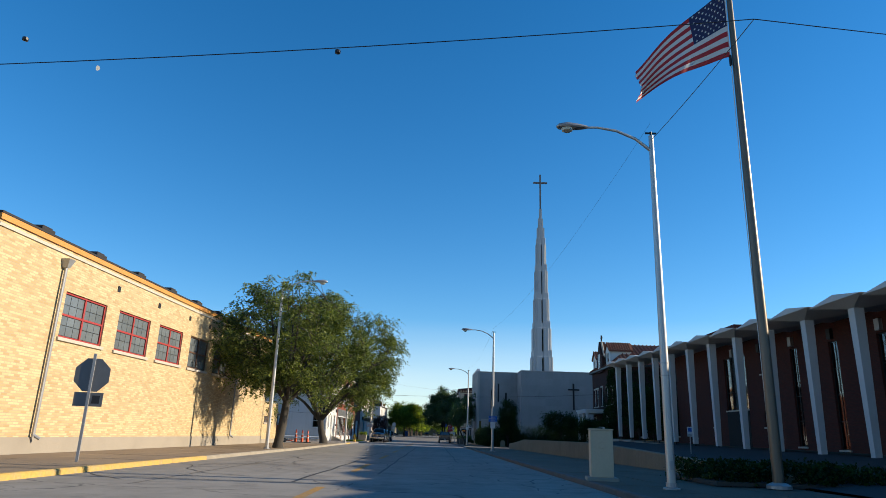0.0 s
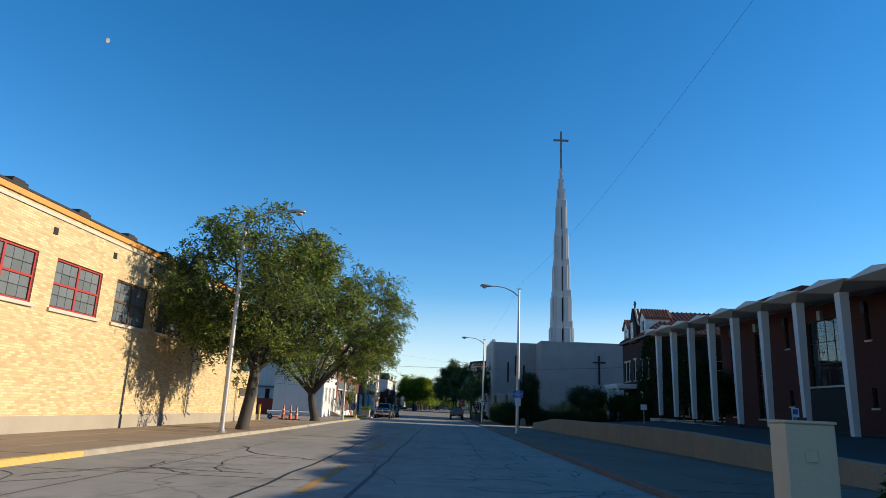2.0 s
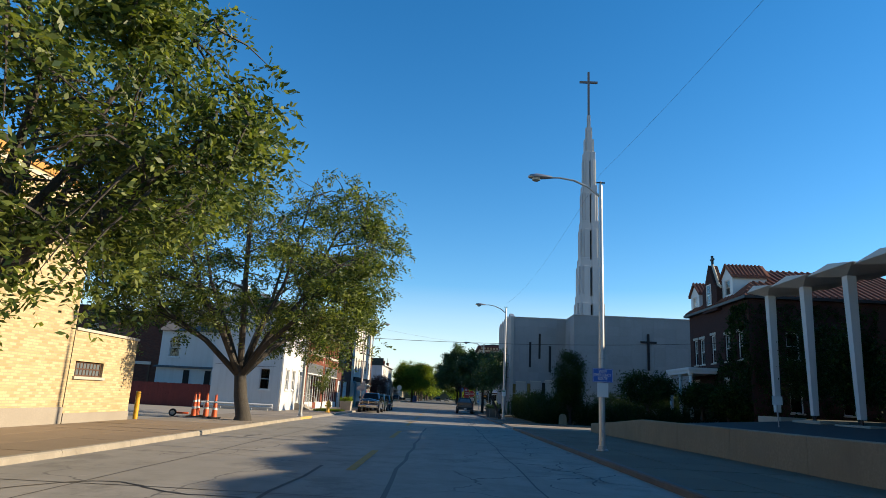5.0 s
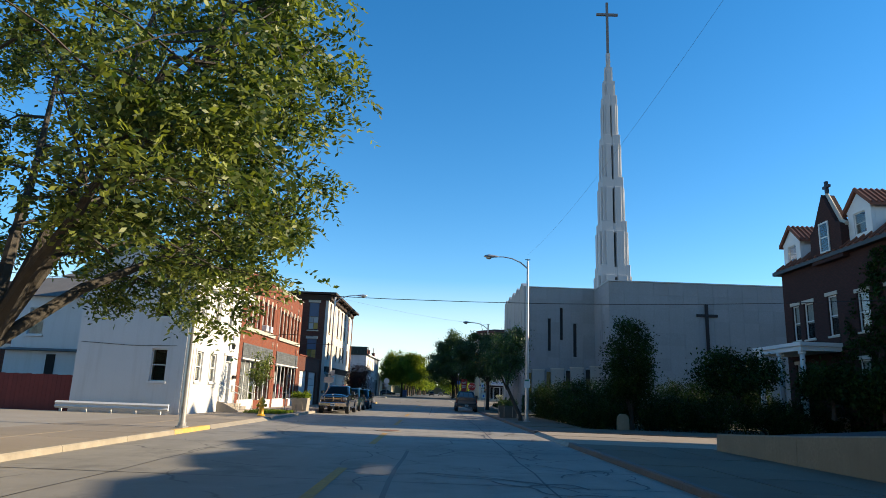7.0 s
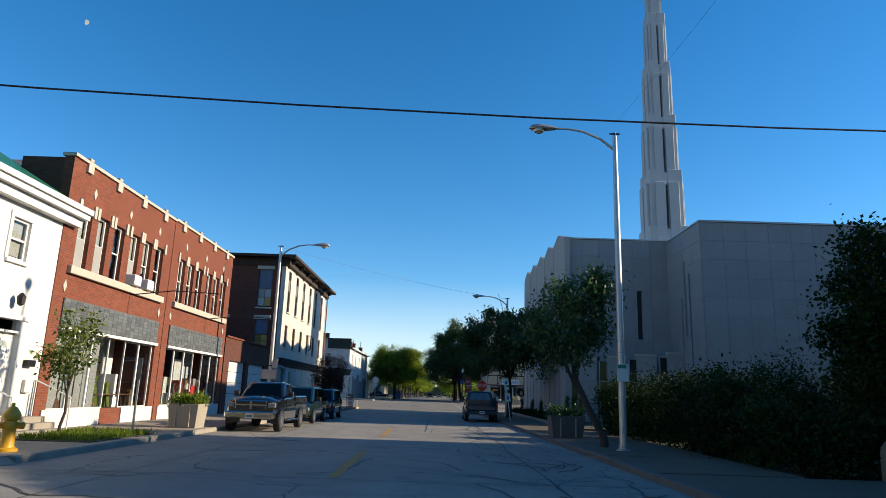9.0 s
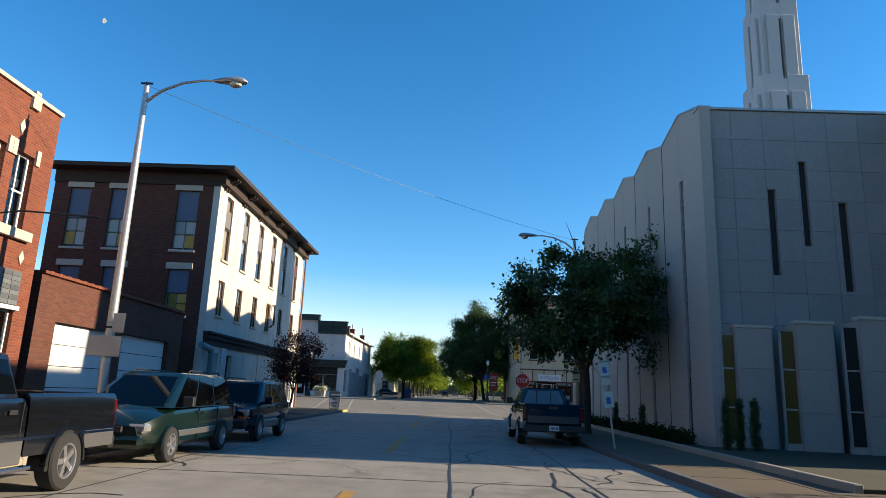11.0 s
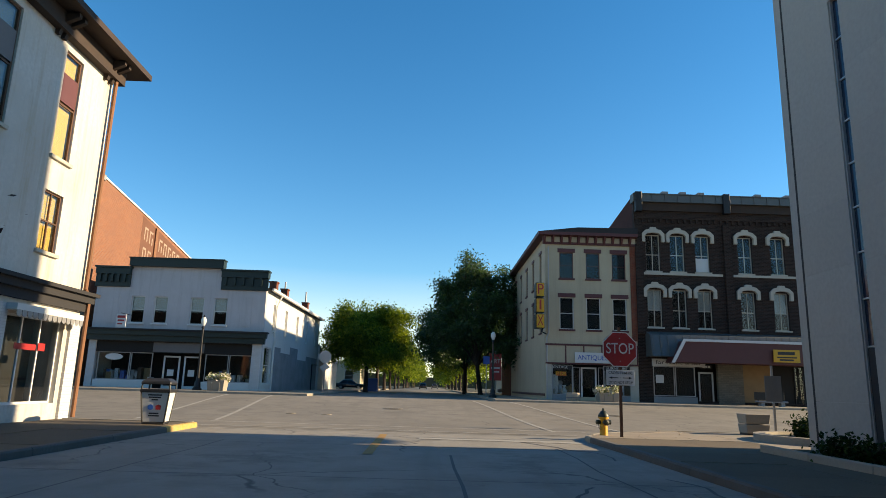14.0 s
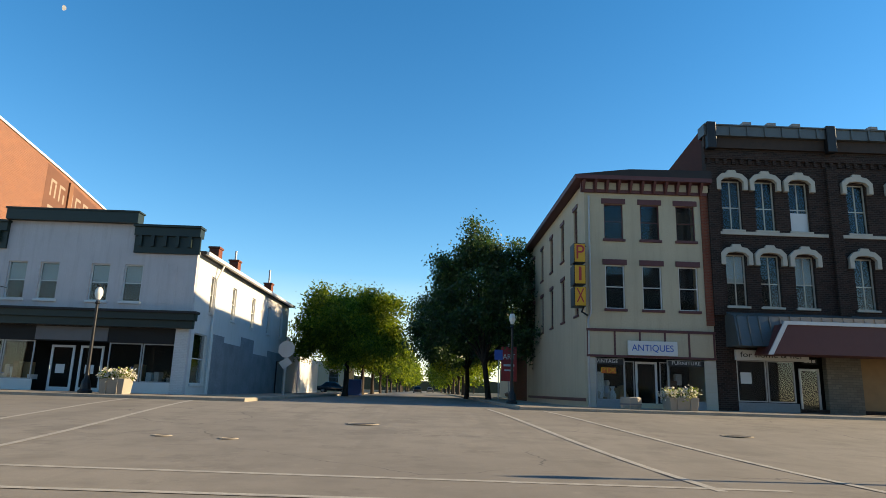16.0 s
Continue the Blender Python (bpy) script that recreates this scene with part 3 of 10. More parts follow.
def door(parent, u0, z0, u1, z1, material=None, recess=0.12, glass=True, handle_left=True):
    material = material or TRIM
    m = Mesh()
    y0, y1, bar = recess, recess + 0.05, 0.1
    if glass:
        m.box(u0, y0, z0, u0 + bar, y1, z1).box(u1 - bar, y0, z0, u1, y1, z1)
        m.box(u0 + bar, y0, z0, u1 - bar, y1, z0 + 0.25).box(u0 + bar, y0, z1 - bar, u1 - bar, y1, z1)
    else:
        m.box(u0, y0, z0, u1, y1, z1)
        for k in (0.08, 0.56):
            m.box(u0 + 0.12, y0 - 0.015, z0 + (z1 - z0) * k + 0.05, u1 - 0.12, y0, z0 + (z1 - z0) * (k + 0.36))
    ob = part("door", m, material, parent)
    if glass:
        part("pane", Mesh().box(u0 + bar, y0 + 0.02, z0 + 0.25, u1 - bar, y0 + 0.026, z1 - bar), GLASS, ob)
    hx = u0 + 0.07 if handle_left else u1 - 0.07
    part("handle", Mesh().tube([(hx, y0, z0 + 1.0), (hx, y0 - 0.06, z0 + 1.0), (hx, y0 - 0.06, z0 + 1.2), (hx, y0, z0 + 1.2)], 0.012, 6), CHROME, ob)
    return ob


def lintel_block(m, u0, u1, z):
    m.box(u0, -0.04, z, u1, 0.08, z + 0.2)

# ---- ground ----
def gz(y):
    """Height of the street: level to the crossing, then rising a little."""
    k = min(1.0, max(0.0, (y - 129.0) / 20.0))
    return 0.55 * k * k * (3 - 2 * k)


def kerb_right(y):
    return 4.0 - 2.6 * (y - 15.0) / 112.0


def kerb_bend(y):
    """The right-hand kerb, swinging round the corner of the crossing."""
    return kerb_right(y) + 0.28 * max(0.0, y - 126.3) ** 2


def kerb_left(y):
    return -8.6 - 0.45 * min(1.0, max(0.0, (y - 45.0) / 17.0))


YS = [-60, -20, 0, 15, 40, 70, 100, 120, 127, 129, 131, 133, 135, 137, 139, 141, 143, 145, 147, 149, 152, 170, 200, 240, 300, 400, 600, 900, 1600]


def strip(xa, xb, ys, dz=0.0):
    """A sheet along the street between two lines given as functions of y."""
    m = Mesh()
    for a, b in zip(ys[:-1], ys[1:]):
        m.quad((xa(a), a, gz(a) + dz), (xb(a), a, gz(a) + dz), (xb(b), b, gz(b) + dz), (xa(b), b, gz(b) + dz))
    return m


ground = solid("ground", strip(lambda y: -900.0, lambda y: 900.0, YS, -0.03), EARTH, "grass and bare earth round the town blocks", "ground", kind="structure")
road = solid("road", strip(lambda y: -9.8, lambda y: kerb_right(y) + 0.8 if y < 127 else 2.0, [y for y in YS if y <= 129], 0.0), ROAD, "old patched concrete street with sealed cracks", "road", kind="structure")
cross_road = solid("cross_road", strip(lambda y: -140.0, lambda y: 140.0, [127.9, 129, 131, 133, 135, 137, 139, 141, 143, 145, 147], 0.004), CROSSROAD, "worn grey crossing street", "road", kind="structure")
far_road = solid("far_road", strip(lambda y: -9.6, lambda y: 0.9, [146.9, 149, 152, 170, 200, 240, 300, 400, 600, 900, 1600], 0.002), CROSSROAD, "grey street running on past the crossing", "road", kind="structure")
near_cross = solid("near_cross_road", Mesh().box(-120, -8, -0.3, 120, 9, 0.006), ROAD, "grey side street at the start of the drive", "road", kind="structure")

# sidewalks with kerbs, laid in slabs further down
def slab_run(name, label, x0, x1, y0, y1, material, step=1.6, lanes=2, dz=0.13):
    """A pavement made of single slabs with open joints."""
    base = Mesh()
    ys = [y for y in YS if y0 < y < y1]
    yy = [y0, *ys, y1]
    base.v, base.f = strip(x0, x1, yy, dz - 0.035).v, strip(x0, x1, yy, dz - 0.035).f
    walk_ob = solid(name, base, CONCRETE, label, "pavement", kind="structure")
    n = max(1, round((y1 - y0) / step))
    for i in range(n):
        a, b = y0 + (y1 - y0) * i / n + 0.008, y0 + (y1 - y0) * (i + 1) / n - 0.008
        for j in range(lanes):
            m = Mesh()
            la, lb = j / lanes, (j + 1) / lanes
            pts = []
            for y in (a, b):
                w = x1(y) - x0(y)
                pts.append((x0(y) + w * la + 0.008, y, x0(y) + w * lb - 0.008))
            dzj = dz + random.uniform(-0.004, 0.004)
            (xa0, ya, xa1), (xb0, yb, xb1) = pts
            rings = [[(xa0, ya, gz(ya) + z), (xa1, ya, gz(ya) + z), (xb1, yb, gz(yb) + z), (xb0, yb, gz(yb) + z)] for z in (dz - 0.034, dzj)]
            m.loft(rings)
            part("slab", m, material, walk_ob)
    return walk_ob


def kerb_run(name, label, x, y0, y1, side, material, step=3.0, top=0.135):
    """Kerb stones along the street; side is +1 when the pavement lies to the right."""
    m0 = thing(name, Matrix(), label, "kerb", kind="structure")
    n = max(1, round((y1 - y0) / step))
    for i in range(n):
        a, b = y0 + (y1 - y0) * i / n + 0.006, y0 + (y1 - y0) * (i + 1) / n - 0.006
        rings = []
        for y in (a, b):
            s, z, xx = side, gz(y), x(y)
            rings.append([(xx - 0.02 * s, y, z - 0.1), (xx, y, z + top - 0.03), (xx + 0.03 * s, y, z + top), (xx + 0.17 * s, y, z + top), (xx + 0.17 * s, y, z - 0.1)])
        part("kerb_stone", Mesh().loft(rings), material, m0)
    return m0



# ---- buildings on the sunny side ----
L = lambda y, x, z=0.0: pose(x, y, z, 0, 0, 90)

# blond brick hall
hall = thing("brick_hall", L(18.6, -13.4, 0.1), "long blond brick hall with steel sash windows", "building")
W1, H1 = 32.4, 7.08
holes = [(4.1, 3.87, 7.05, 5.47), (8.1, 3.87, 11.1, 5.47), (12.1, 3.87, 15.0, 5.47), (16.1, 3.87, 18.9, 5.47), (20.0, 3.87, 22.7, 5.47)]
part("wall", wall_mesh(W1, 0.55, H1 - 0.2, 0.25, holes), YBRICK, hall)
part("foundation", Mesh().box(-0.02, -0.04, -0.25, W1, 0.26, 0.55), CONCRETE, hall, "tan painted concrete base")
part("string_course", Mesh().box(-0.03, -0.05, H1 - 0.4, W1 + 0.02, -0.002, H1 - 0.3), STONE, hall)
part("flashing", Mesh().box(-0.06, -0.07, H1 - 0.2, W1 + 0.05, 0.3, H1 - 0.02), ORANGE, hall, "orange metal roof edge")
part("roof_edge", Mesh().box(-0.08, -0.09, H1 - 0.02, W1 + 0.06, 0.5, H1 + 0.05), ROOFDARK, hall)
shell(hall, W1, 18, -0.2, H1 - 0.2, YBRICK, ROOFDARK)
for i in range(9):
    u = 2.2 + i * 3.6
    part("roof_vent", Mesh().box(u, 0.1, H1 + 0.05, u + 0.75, 0.8, H1 + 0.24).box(u + 0.1, 0.15, H1 + 0.24, u + 0.65, 0.7, H1 + 0.3), ROOFDARK, hall, bevel=0.02)
for i, (a, b, c, d) in enumerate(holes):
    wd = part("window", Mesh().box(a, 0.06, b, a + 0.07, 0.14, d).box(c - 0.07, 0.06, b, c, 0.14, d).box(a + 0.07, 0.06, b, c - 0.07, 0.14, b + 0.07)
              .box(a + 0.07, 0.06, d - 0.07, c - 0.07, 0.14, d).box((a + c) / 2 - 0.05, 0.055, b + 0.07, (a + c) / 2 + 0.05, 0.145, d - 0.07)
              .box(a + 0.07, 0.058, (b + d) / 2 - 0.035, (a + c) / 2 - 0.05, 0.142, (b + d) / 2 + 0.035).box((a + c) / 2 + 0.05, 0.058, (b + d) / 2 - 0.035, c - 0.07, 0.142, (b + d) / 2 + 0.035), REDPAINT if i < 3 else BROWNWOOD, hall, "red steel sash" if i < 3 else "")
    for ix in range(6):
        for iz in range(4):
            ua, ub = a + 0.08 + (c - a - 0.16) * ix / 6, a + 0.08 + (c - a - 0.16) * (ix + 1) / 6
            za, zb = b + 0.08 + (d - b - 0.16) * iz / 4, b + 0.08 + (d - b - 0.16) * (iz + 1) / 4
            part("pane", Mesh().box(ua + 0.012, 0.10, za + 0.012, ub - 0.012, 0.112, zb - 0.012), FROST, wd)
    part("glazing_backing", Mesh().box(a + 0.07, 0.113, b + 0.07, c - 0.07, 0.118, d - 0.07), PLASTIC, wd)
    part("sill", Mesh().box(a - 0.1, -0.08, b - 0.12, c + 0.1, 0.06, b - 0.002), STONE, wd, bevel=0.01)
for u in (3.6, 24.4):
    part("downspout", Mesh().tube([(u, -0.12, 0.55), (u, -0.12, 6.3)], 0.055, 8).tube([(u, -0.12, 0.62), (u + 0.1, -0.3, 0.5)], 0.055, 8), GALV, hall, smooth=True)
    part("rain_hopper", Mesh().loft([[(u - 0.08, -0.2, 6.2), (u + 0.08, -0.2, 6.2), (u + 0.08, -0.02, 6.2), (u - 0.08, -0.02, 6.2)], [(u - 0.2, -0.3, 6.5), (u + 0.2, -0.3, 6.5), (u + 0.2, -0.02, 6.5), (u - 0.2, -0.02, 6.5)]]), GALV, hall)
for u in (7.6, 11.6, 15.5, 18.6):
    part("wall_vent", Mesh().box(u, -0.03, 6.15, u + 0.22, -0.004, 6.37), PLASTIC, hall)
for ob in hall.children_recursive:  # courses and roof climb a little along the street
    for v in ob.data.vertices:
        v.co.z += 0.022 * v.co.x * max(0.0, v.co.z - 0.55) / 6.5
annex = thing("brick_annex", L(51.05, -13.4, 0.1), "low blond brick annex with a barred window", "building")
part("wall", wall_mesh(4.4, 0.35, 3.05, 0.25, [(0.3, 1.55, 2.1, 2.05)]), YBRICK, annex)
part("foundation", Mesh().box(0, -0.04, -0.25, 4.4, 0.26, 0.35), CONCRETE, annex)
part("coping", Mesh().box(-0.02, -0.06, 3.05, 4.45, 0.3, 3.14), STONE, annex)
shell(annex, 4.4, 12, -0.2, 3.05, YBRICK, ROOFDARK)
window(annex, 0.3, 1.55, 2.1, 2.05, BROWNWOOD, 8, 2, pane=FROST, sill=STONE)
part("corner_post", Mesh().cyl(4.9, -0.1, -0.1, 1.1, 0.09), YELLOW, annex, "yellow guard post")

# white house
house = thing("white_house", L(76.4, -12.9, 0.1), "white painted two-storey house with a green roof", "house")
WH, HH, DH = 8.1, 6.3, 4.95
hw = [(1.25, 4.42, 2.02, 5.58), (3.3, 4.45, 4.05, 5.6), (5.5, 4.5, 6.25, 5.62), (1.4, 1.5, 2.2, 2.92), (3.35, 1.5, 4.15, 2.92), (5.35, 0.45, 6.75, 2.95)]
part("wall", wall_mesh(WH, -0.3, HH, 0.25, hw), WHITE, house)
sh = [(DH - 1.52, 1.45, DH - 0.82, 2.9), (DH - 1.6, 4.35, DH - 0.88, 5.65)]
side = part("side_wall", wall_mesh(DH - 0.253, -0.3, HH, 0.25, sh, 0.0), WHITE, house)
side.matrix_basis = pose(0, DH, 0, 0, 0, -90)
for a, b, c, d in sh:
    w_ob = window(house, a, b, c, d, TRIM, 1, 2, sill=TRIM, sill_out=0.05)
    w_ob.matrix_basis = pose(0, DH, 0, 0, 0, -90)
part("wall", Mesh().box(WH - 0.25, 0.26, -0.3, WH, DH, HH), WHITE, house)
# Added near-black sheet in place of the room's own shade.
part("inner_partition", Mesh().box(1.6, 1.4, 0.0, WH - 0.4, 1.5, HH - 0.1), ROOMSHADE, house)
part("wall", Mesh().box(0.26, DH - 0.25, -0.3, WH - 0.26, DH, HH), WHITE, house)
part("gable", Mesh().prism([(0.0, HH), (DH, HH), (2.5, HH + 1.75)], "x", 0.0, 0.25), WHITE, house)
part("gable", Mesh().prism([(0.0, HH), (DH, HH), (2.5, HH + 1.75)], "x", WH - 0.25, WH), WHITE, house)
for s in (0, 1):
    a = [(-0.2 if not s else DH + 0.45, HH + 0.285 if not s else HH - 0.16), (2.5, HH + 1.9), (2.5, HH + 2.0), (-0.25 if not s else DH + 0.5, HH + 0.37 if not s else HH - 0.02)]
    part("roof_slope", Mesh().prism(a, "x", -0.3, WH - 0.1), METALROOF, house, "green ribbed metal roofing")
part("cornice", Mesh().box(-0.32, -0.42, HH - 0.05, WH + 0.25, -0.002, HH + 0.12).box(-0.2, -0.25, HH - 0.3, WH + 0.15, -0.003, HH - 0.05).box(-0.36, -0.5, HH + 0.12, WH + 0.28, -0.2, HH + 0.28), TRIM, house)
part("chimney", Mesh().box(1.0, 3.6, HH + 0.6, 1.9, 4.5, HH + 2.6).box(0.95, 3.55, HH + 2.6, 1.95, 4.55, HH + 2.75), WHITE, house)
part("chimney_pipe", Mesh().cyl(1.5, 4.0, HH + 2.75, HH + 3.05, 0.12).cyl(1.5, 4.0, HH + 3.05, HH + 3.12, 0.2), IRON, house)
for a, b, c, d in hw[:5]:
    window(house, a, b, c, d, TRIM, 1, 2, sill=TRIM, recess=0.05, bar=0.07, blind=BLIND, blind_low=0.05)
    part("casing", Mesh().box(a - 0.12, -0.03, b, a - 0.002, -0.001, d).box(c + 0.002, -0.03, b, c + 0.12, -0.001, d).box(a - 0.14, -0.04, d + 0.002, c + 0.14, -0.001, d + 0.14), TRIM, house)
door(house, 5.62, 0.5, 6.5, 2.6, TRIM, 0.1, False)
part("door_frame", Mesh().box(5.35, -0.03, 0.45, 5.62, 0.2, 2.95).box(6.5, -0.03, 0.45, 6.75, 0.2, 2.95).box(5.62, -0.03, 2.6, 6.5, 0.2, 2.66).box(5.25, -0.08, 2.95, 6.85, -0.002, 3.07), TRIM, house)
part("transom", Mesh().box(5.62, 0.08, 2.66, 6.5, 0.09, 2.93), GLASS, house)
part("fan_light", Mesh().prism([(6.06 + 0.22 * math.cos(k * math.pi / 8), 2.2 + 0.2 * math.sin(k * math.pi / 8)) for k in range(9)], "y", 0.08, 0.084), GLASS, house)
part("door_lantern", Mesh().spin([(0.02, 0), (0.09, 0.05), (0.11, 0.25), (0.05, 0.33), (0.01, 0.36)], 8, 6.05, -0.22), IRON, house).location.z = 3.3
part("mailbox", Mesh().box(6.9, -0.16, 1.75, 7.25, -0.01, 1.93), IRON, house, bevel=0.02)
part("meter_box", Mesh().box(7.0, -0.12, 1.05, 7.28, -0.005, 1.4), TRIM, house, bevel=0.02)
for i in range(3):
    part("step", Mesh().box(5.1, -1.05 + i * 0.3, -0.25, 7.6, -0.75 + i * 0.3 if i < 2 else -0.01, 0.12 + i * 0.15), CONCRETE, house, bevel=0.01)
part("stair_cheek", Mesh().prism([(-1.15, -0.25), (-0.02, -0.25), (-0.02, 0.55), (-0.3, 0.5), (-1.15, 0.1)], "x", 4.9, 5.09), CONCRETE, house)
for u in (5.0, 7.55):
    part("hand_rail", Mesh().tube([(u, -1.1, 0.0), (u, -1.1, 0.95), (u, -0.05, 1.4), (u, -0.05, 0.4)], 0.025, 6), TRIM, house)
part("corner_pipe", Mesh().tube([(0.06, -0.06, 0.0), (0.06, -0.06, HH - 0.3)], 0.045, 8), TRIM, house)
part("wall_cable", Mesh().tube([(-0.02, 0.4, 3.05), (-0.02, 2.5, 3.0), (-0.02, 4.8, 3.1)], 0.012, 4), IRON, house)
bench = thing("guard_rail", L(76.0, -13.0, 0.05), "white steel guard rail along the house wall", "guard rail")
part("rail_beam", Mesh().prism([(0, 0.2), (-0.08, 0.28), (-0.02, 0.36), (-0.08, 0.44), (0, 0.52), (0.05, 0.5), (0.05, 0.22)], "y", 0.2, 5.2), TRIM, bench)
for v in (0.6, 1.7, 2.8, 3.9, 5.0):
    part("post", Mesh().box(0.06, v - 0.05, 0, 0.14, v + 0.05, 0.5), TRIM, bench)
# wing and sheds behind the lot
wing = thing("rear_wing", pose(-23.6, 80.5, 0.1), "pale grey painted rear wing of the white house", "house")
part("wall", wall_mesh(5.3, -0.2, 5.6, 0.25, [(0.6, 1.0, 1.5, 2.6), (3.2, 1.0, 4.6, 2.6), (0.7, 3.6, 1.5, 5.0)]), WHITE, wing)
shell(wing, 5.3, 5, -0.2, 5.6, WHITE, ROOFDARK)
for a, b, c, d in ((0.6, 1.0, 1.5, 2.6), (3.2, 1.0, 4.6, 2.6), (0.7, 3.6, 1.5, 5.0)):
    window(wing, a, b, c, d, TRIM, 1, 2, sill=TRIM)
part("roof", Mesh().prism([(-0.3, 5.6), (5.3, 5.6), (2.5, 7.0)], "x", -0.2, 5.5), SHINGLE, wing)
greyhouse = thing("grey_roofed_house", pose(-24.6, 86.5, 0.1), "house with a grey shingle hipped roof behind the shops", "house")
part("wall", Mesh().box(0, 0, -0.2, 10.0, 9.0, 7.6), WHITE, greyhouse)
gr = Mesh()
ge = [(-0.4, -0.4, 7.6), (10.4, -0.4, 7.6), (10.4, 9.4, 7.6), (-0.4, 9.4, 7.6)]
gp = [(4.2, 4.5, 10.4), (5.8, 4.5, 10.4)]
gr.quad(ge[0], ge[1], gp[1], gp[0])
gr.quad(ge[1], ge[2], gp[1])
gr.quad(ge[2], ge[3], gp[0], gp[1])
gr.quad(ge[3], ge[0], gp[0])
gr.quad(*ge)
part("roof", gr, SHINGLE, greyhouse, "grey shingle hipped roof")
shed = thing("open_shed", pose(-36, 84, 0.1), "dark open shed with a pale roof edge", "shed")
part("roof", Mesh().box(0, 0, 3.0, 10.2, 6, 3.25), GALV, shed)
for u in (0.1, 3.4, 6.8, 10.0):
    part("post", Mesh().box(u, 0.05, -0.2, u + 0.15, 0.2, 3.0), BROWNWOOD, shed)
# Walls coloured near-black for the shade under the shed roof.
part("back_wall", Mesh().box(0, 5.8, -0.2, 10.2, 6, 3.0), ROOMSHADE, shed)
part("side_wall", Mesh().box(0, 0.3, -0.2, 0.15, 5.8, 3.0), ROOMSHADE, shed)
backblock = thing("brick_warehouse", pose(-44, 100, 0.1), "dark and orange brick warehouse behind the lot", "building")
part("wall", wall_mesh(5.7, -0.2, 9.4, 0.3, [(3.4, 6.4, 4.6, 7.6)]), DBRICK, backblock)
part("wall", wall_mesh(18, -0.2, 9.2, 0.3, [], 5.7), OBRICK, backblock)
window(backblock, 3.4, 6.4, 4.6, 7.6, TRIM, 1, 2)
shell(backblock, 18, 12, -0.2, 9.2, OBRICK, ROOFDARK)
part("coping", Mesh().box(-0.1, -0.1, 9.404, 5.8, 0.4, 9.6), ROOFDARK, backblock)
fence = thing("board_fence", pose(-30.65, 76.6, 0.05), "dark red painted board fence beside the lot", "fence")
for i in range(64):
    part("board", Mesh().box(i * 0.2 + 0.004, 0, 0, i * 0.2 + 0.196, 0.03, 1.62 + 0.01 * (i % 3)), REDFENCE, fence)
part("rail", Mesh().box(0, 0.032, 0.5, 12.8, 0.09, 0.6).box(0, 0.032, 1.4, 12.8, 0.09, 1.5), REDFENCE, fence)

# rear wing of the white house with a low porch before it
wing = part("rear_wing", Mesh().box(5.6, DH + 0.004, -0.3, WH - 0.01, 10.6, 5.9), WHITE, house)
part("wing_roof", Mesh().prism([(5.3, 5.9), (WH - 0.02, 5.9), (WH - 0.02, 6.7)], "y", DH + 0.01, 10.8), SHINGLE, house)
# Near-black sheets stand for unlit wing windows and porch openings.
for u in (6.0, 8.3):
    part("wing_window", Mesh().box(5.55, u, 3.6, 5.598, u + 0.8, 4.9), ROOMSHADE, house)
part("porch_wall", Mesh().box(3.6, DH + 0.004, -0.3, 3.75, 10.6, 2.75), WHITE, house)
part("porch_roof", Mesh().prism([(3.3, 2.76), (5.59, 2.76), (5.59, 3.2)], "y", DH + 0.006, 10.8), SHINGLE, house)
for u in (5.05, 6.35, 8.0):
    part("porch_opening", Mesh().box(3.56, u, 1.2, 3.598, u + 0.45, 2.6), ROOMSHADE, house)

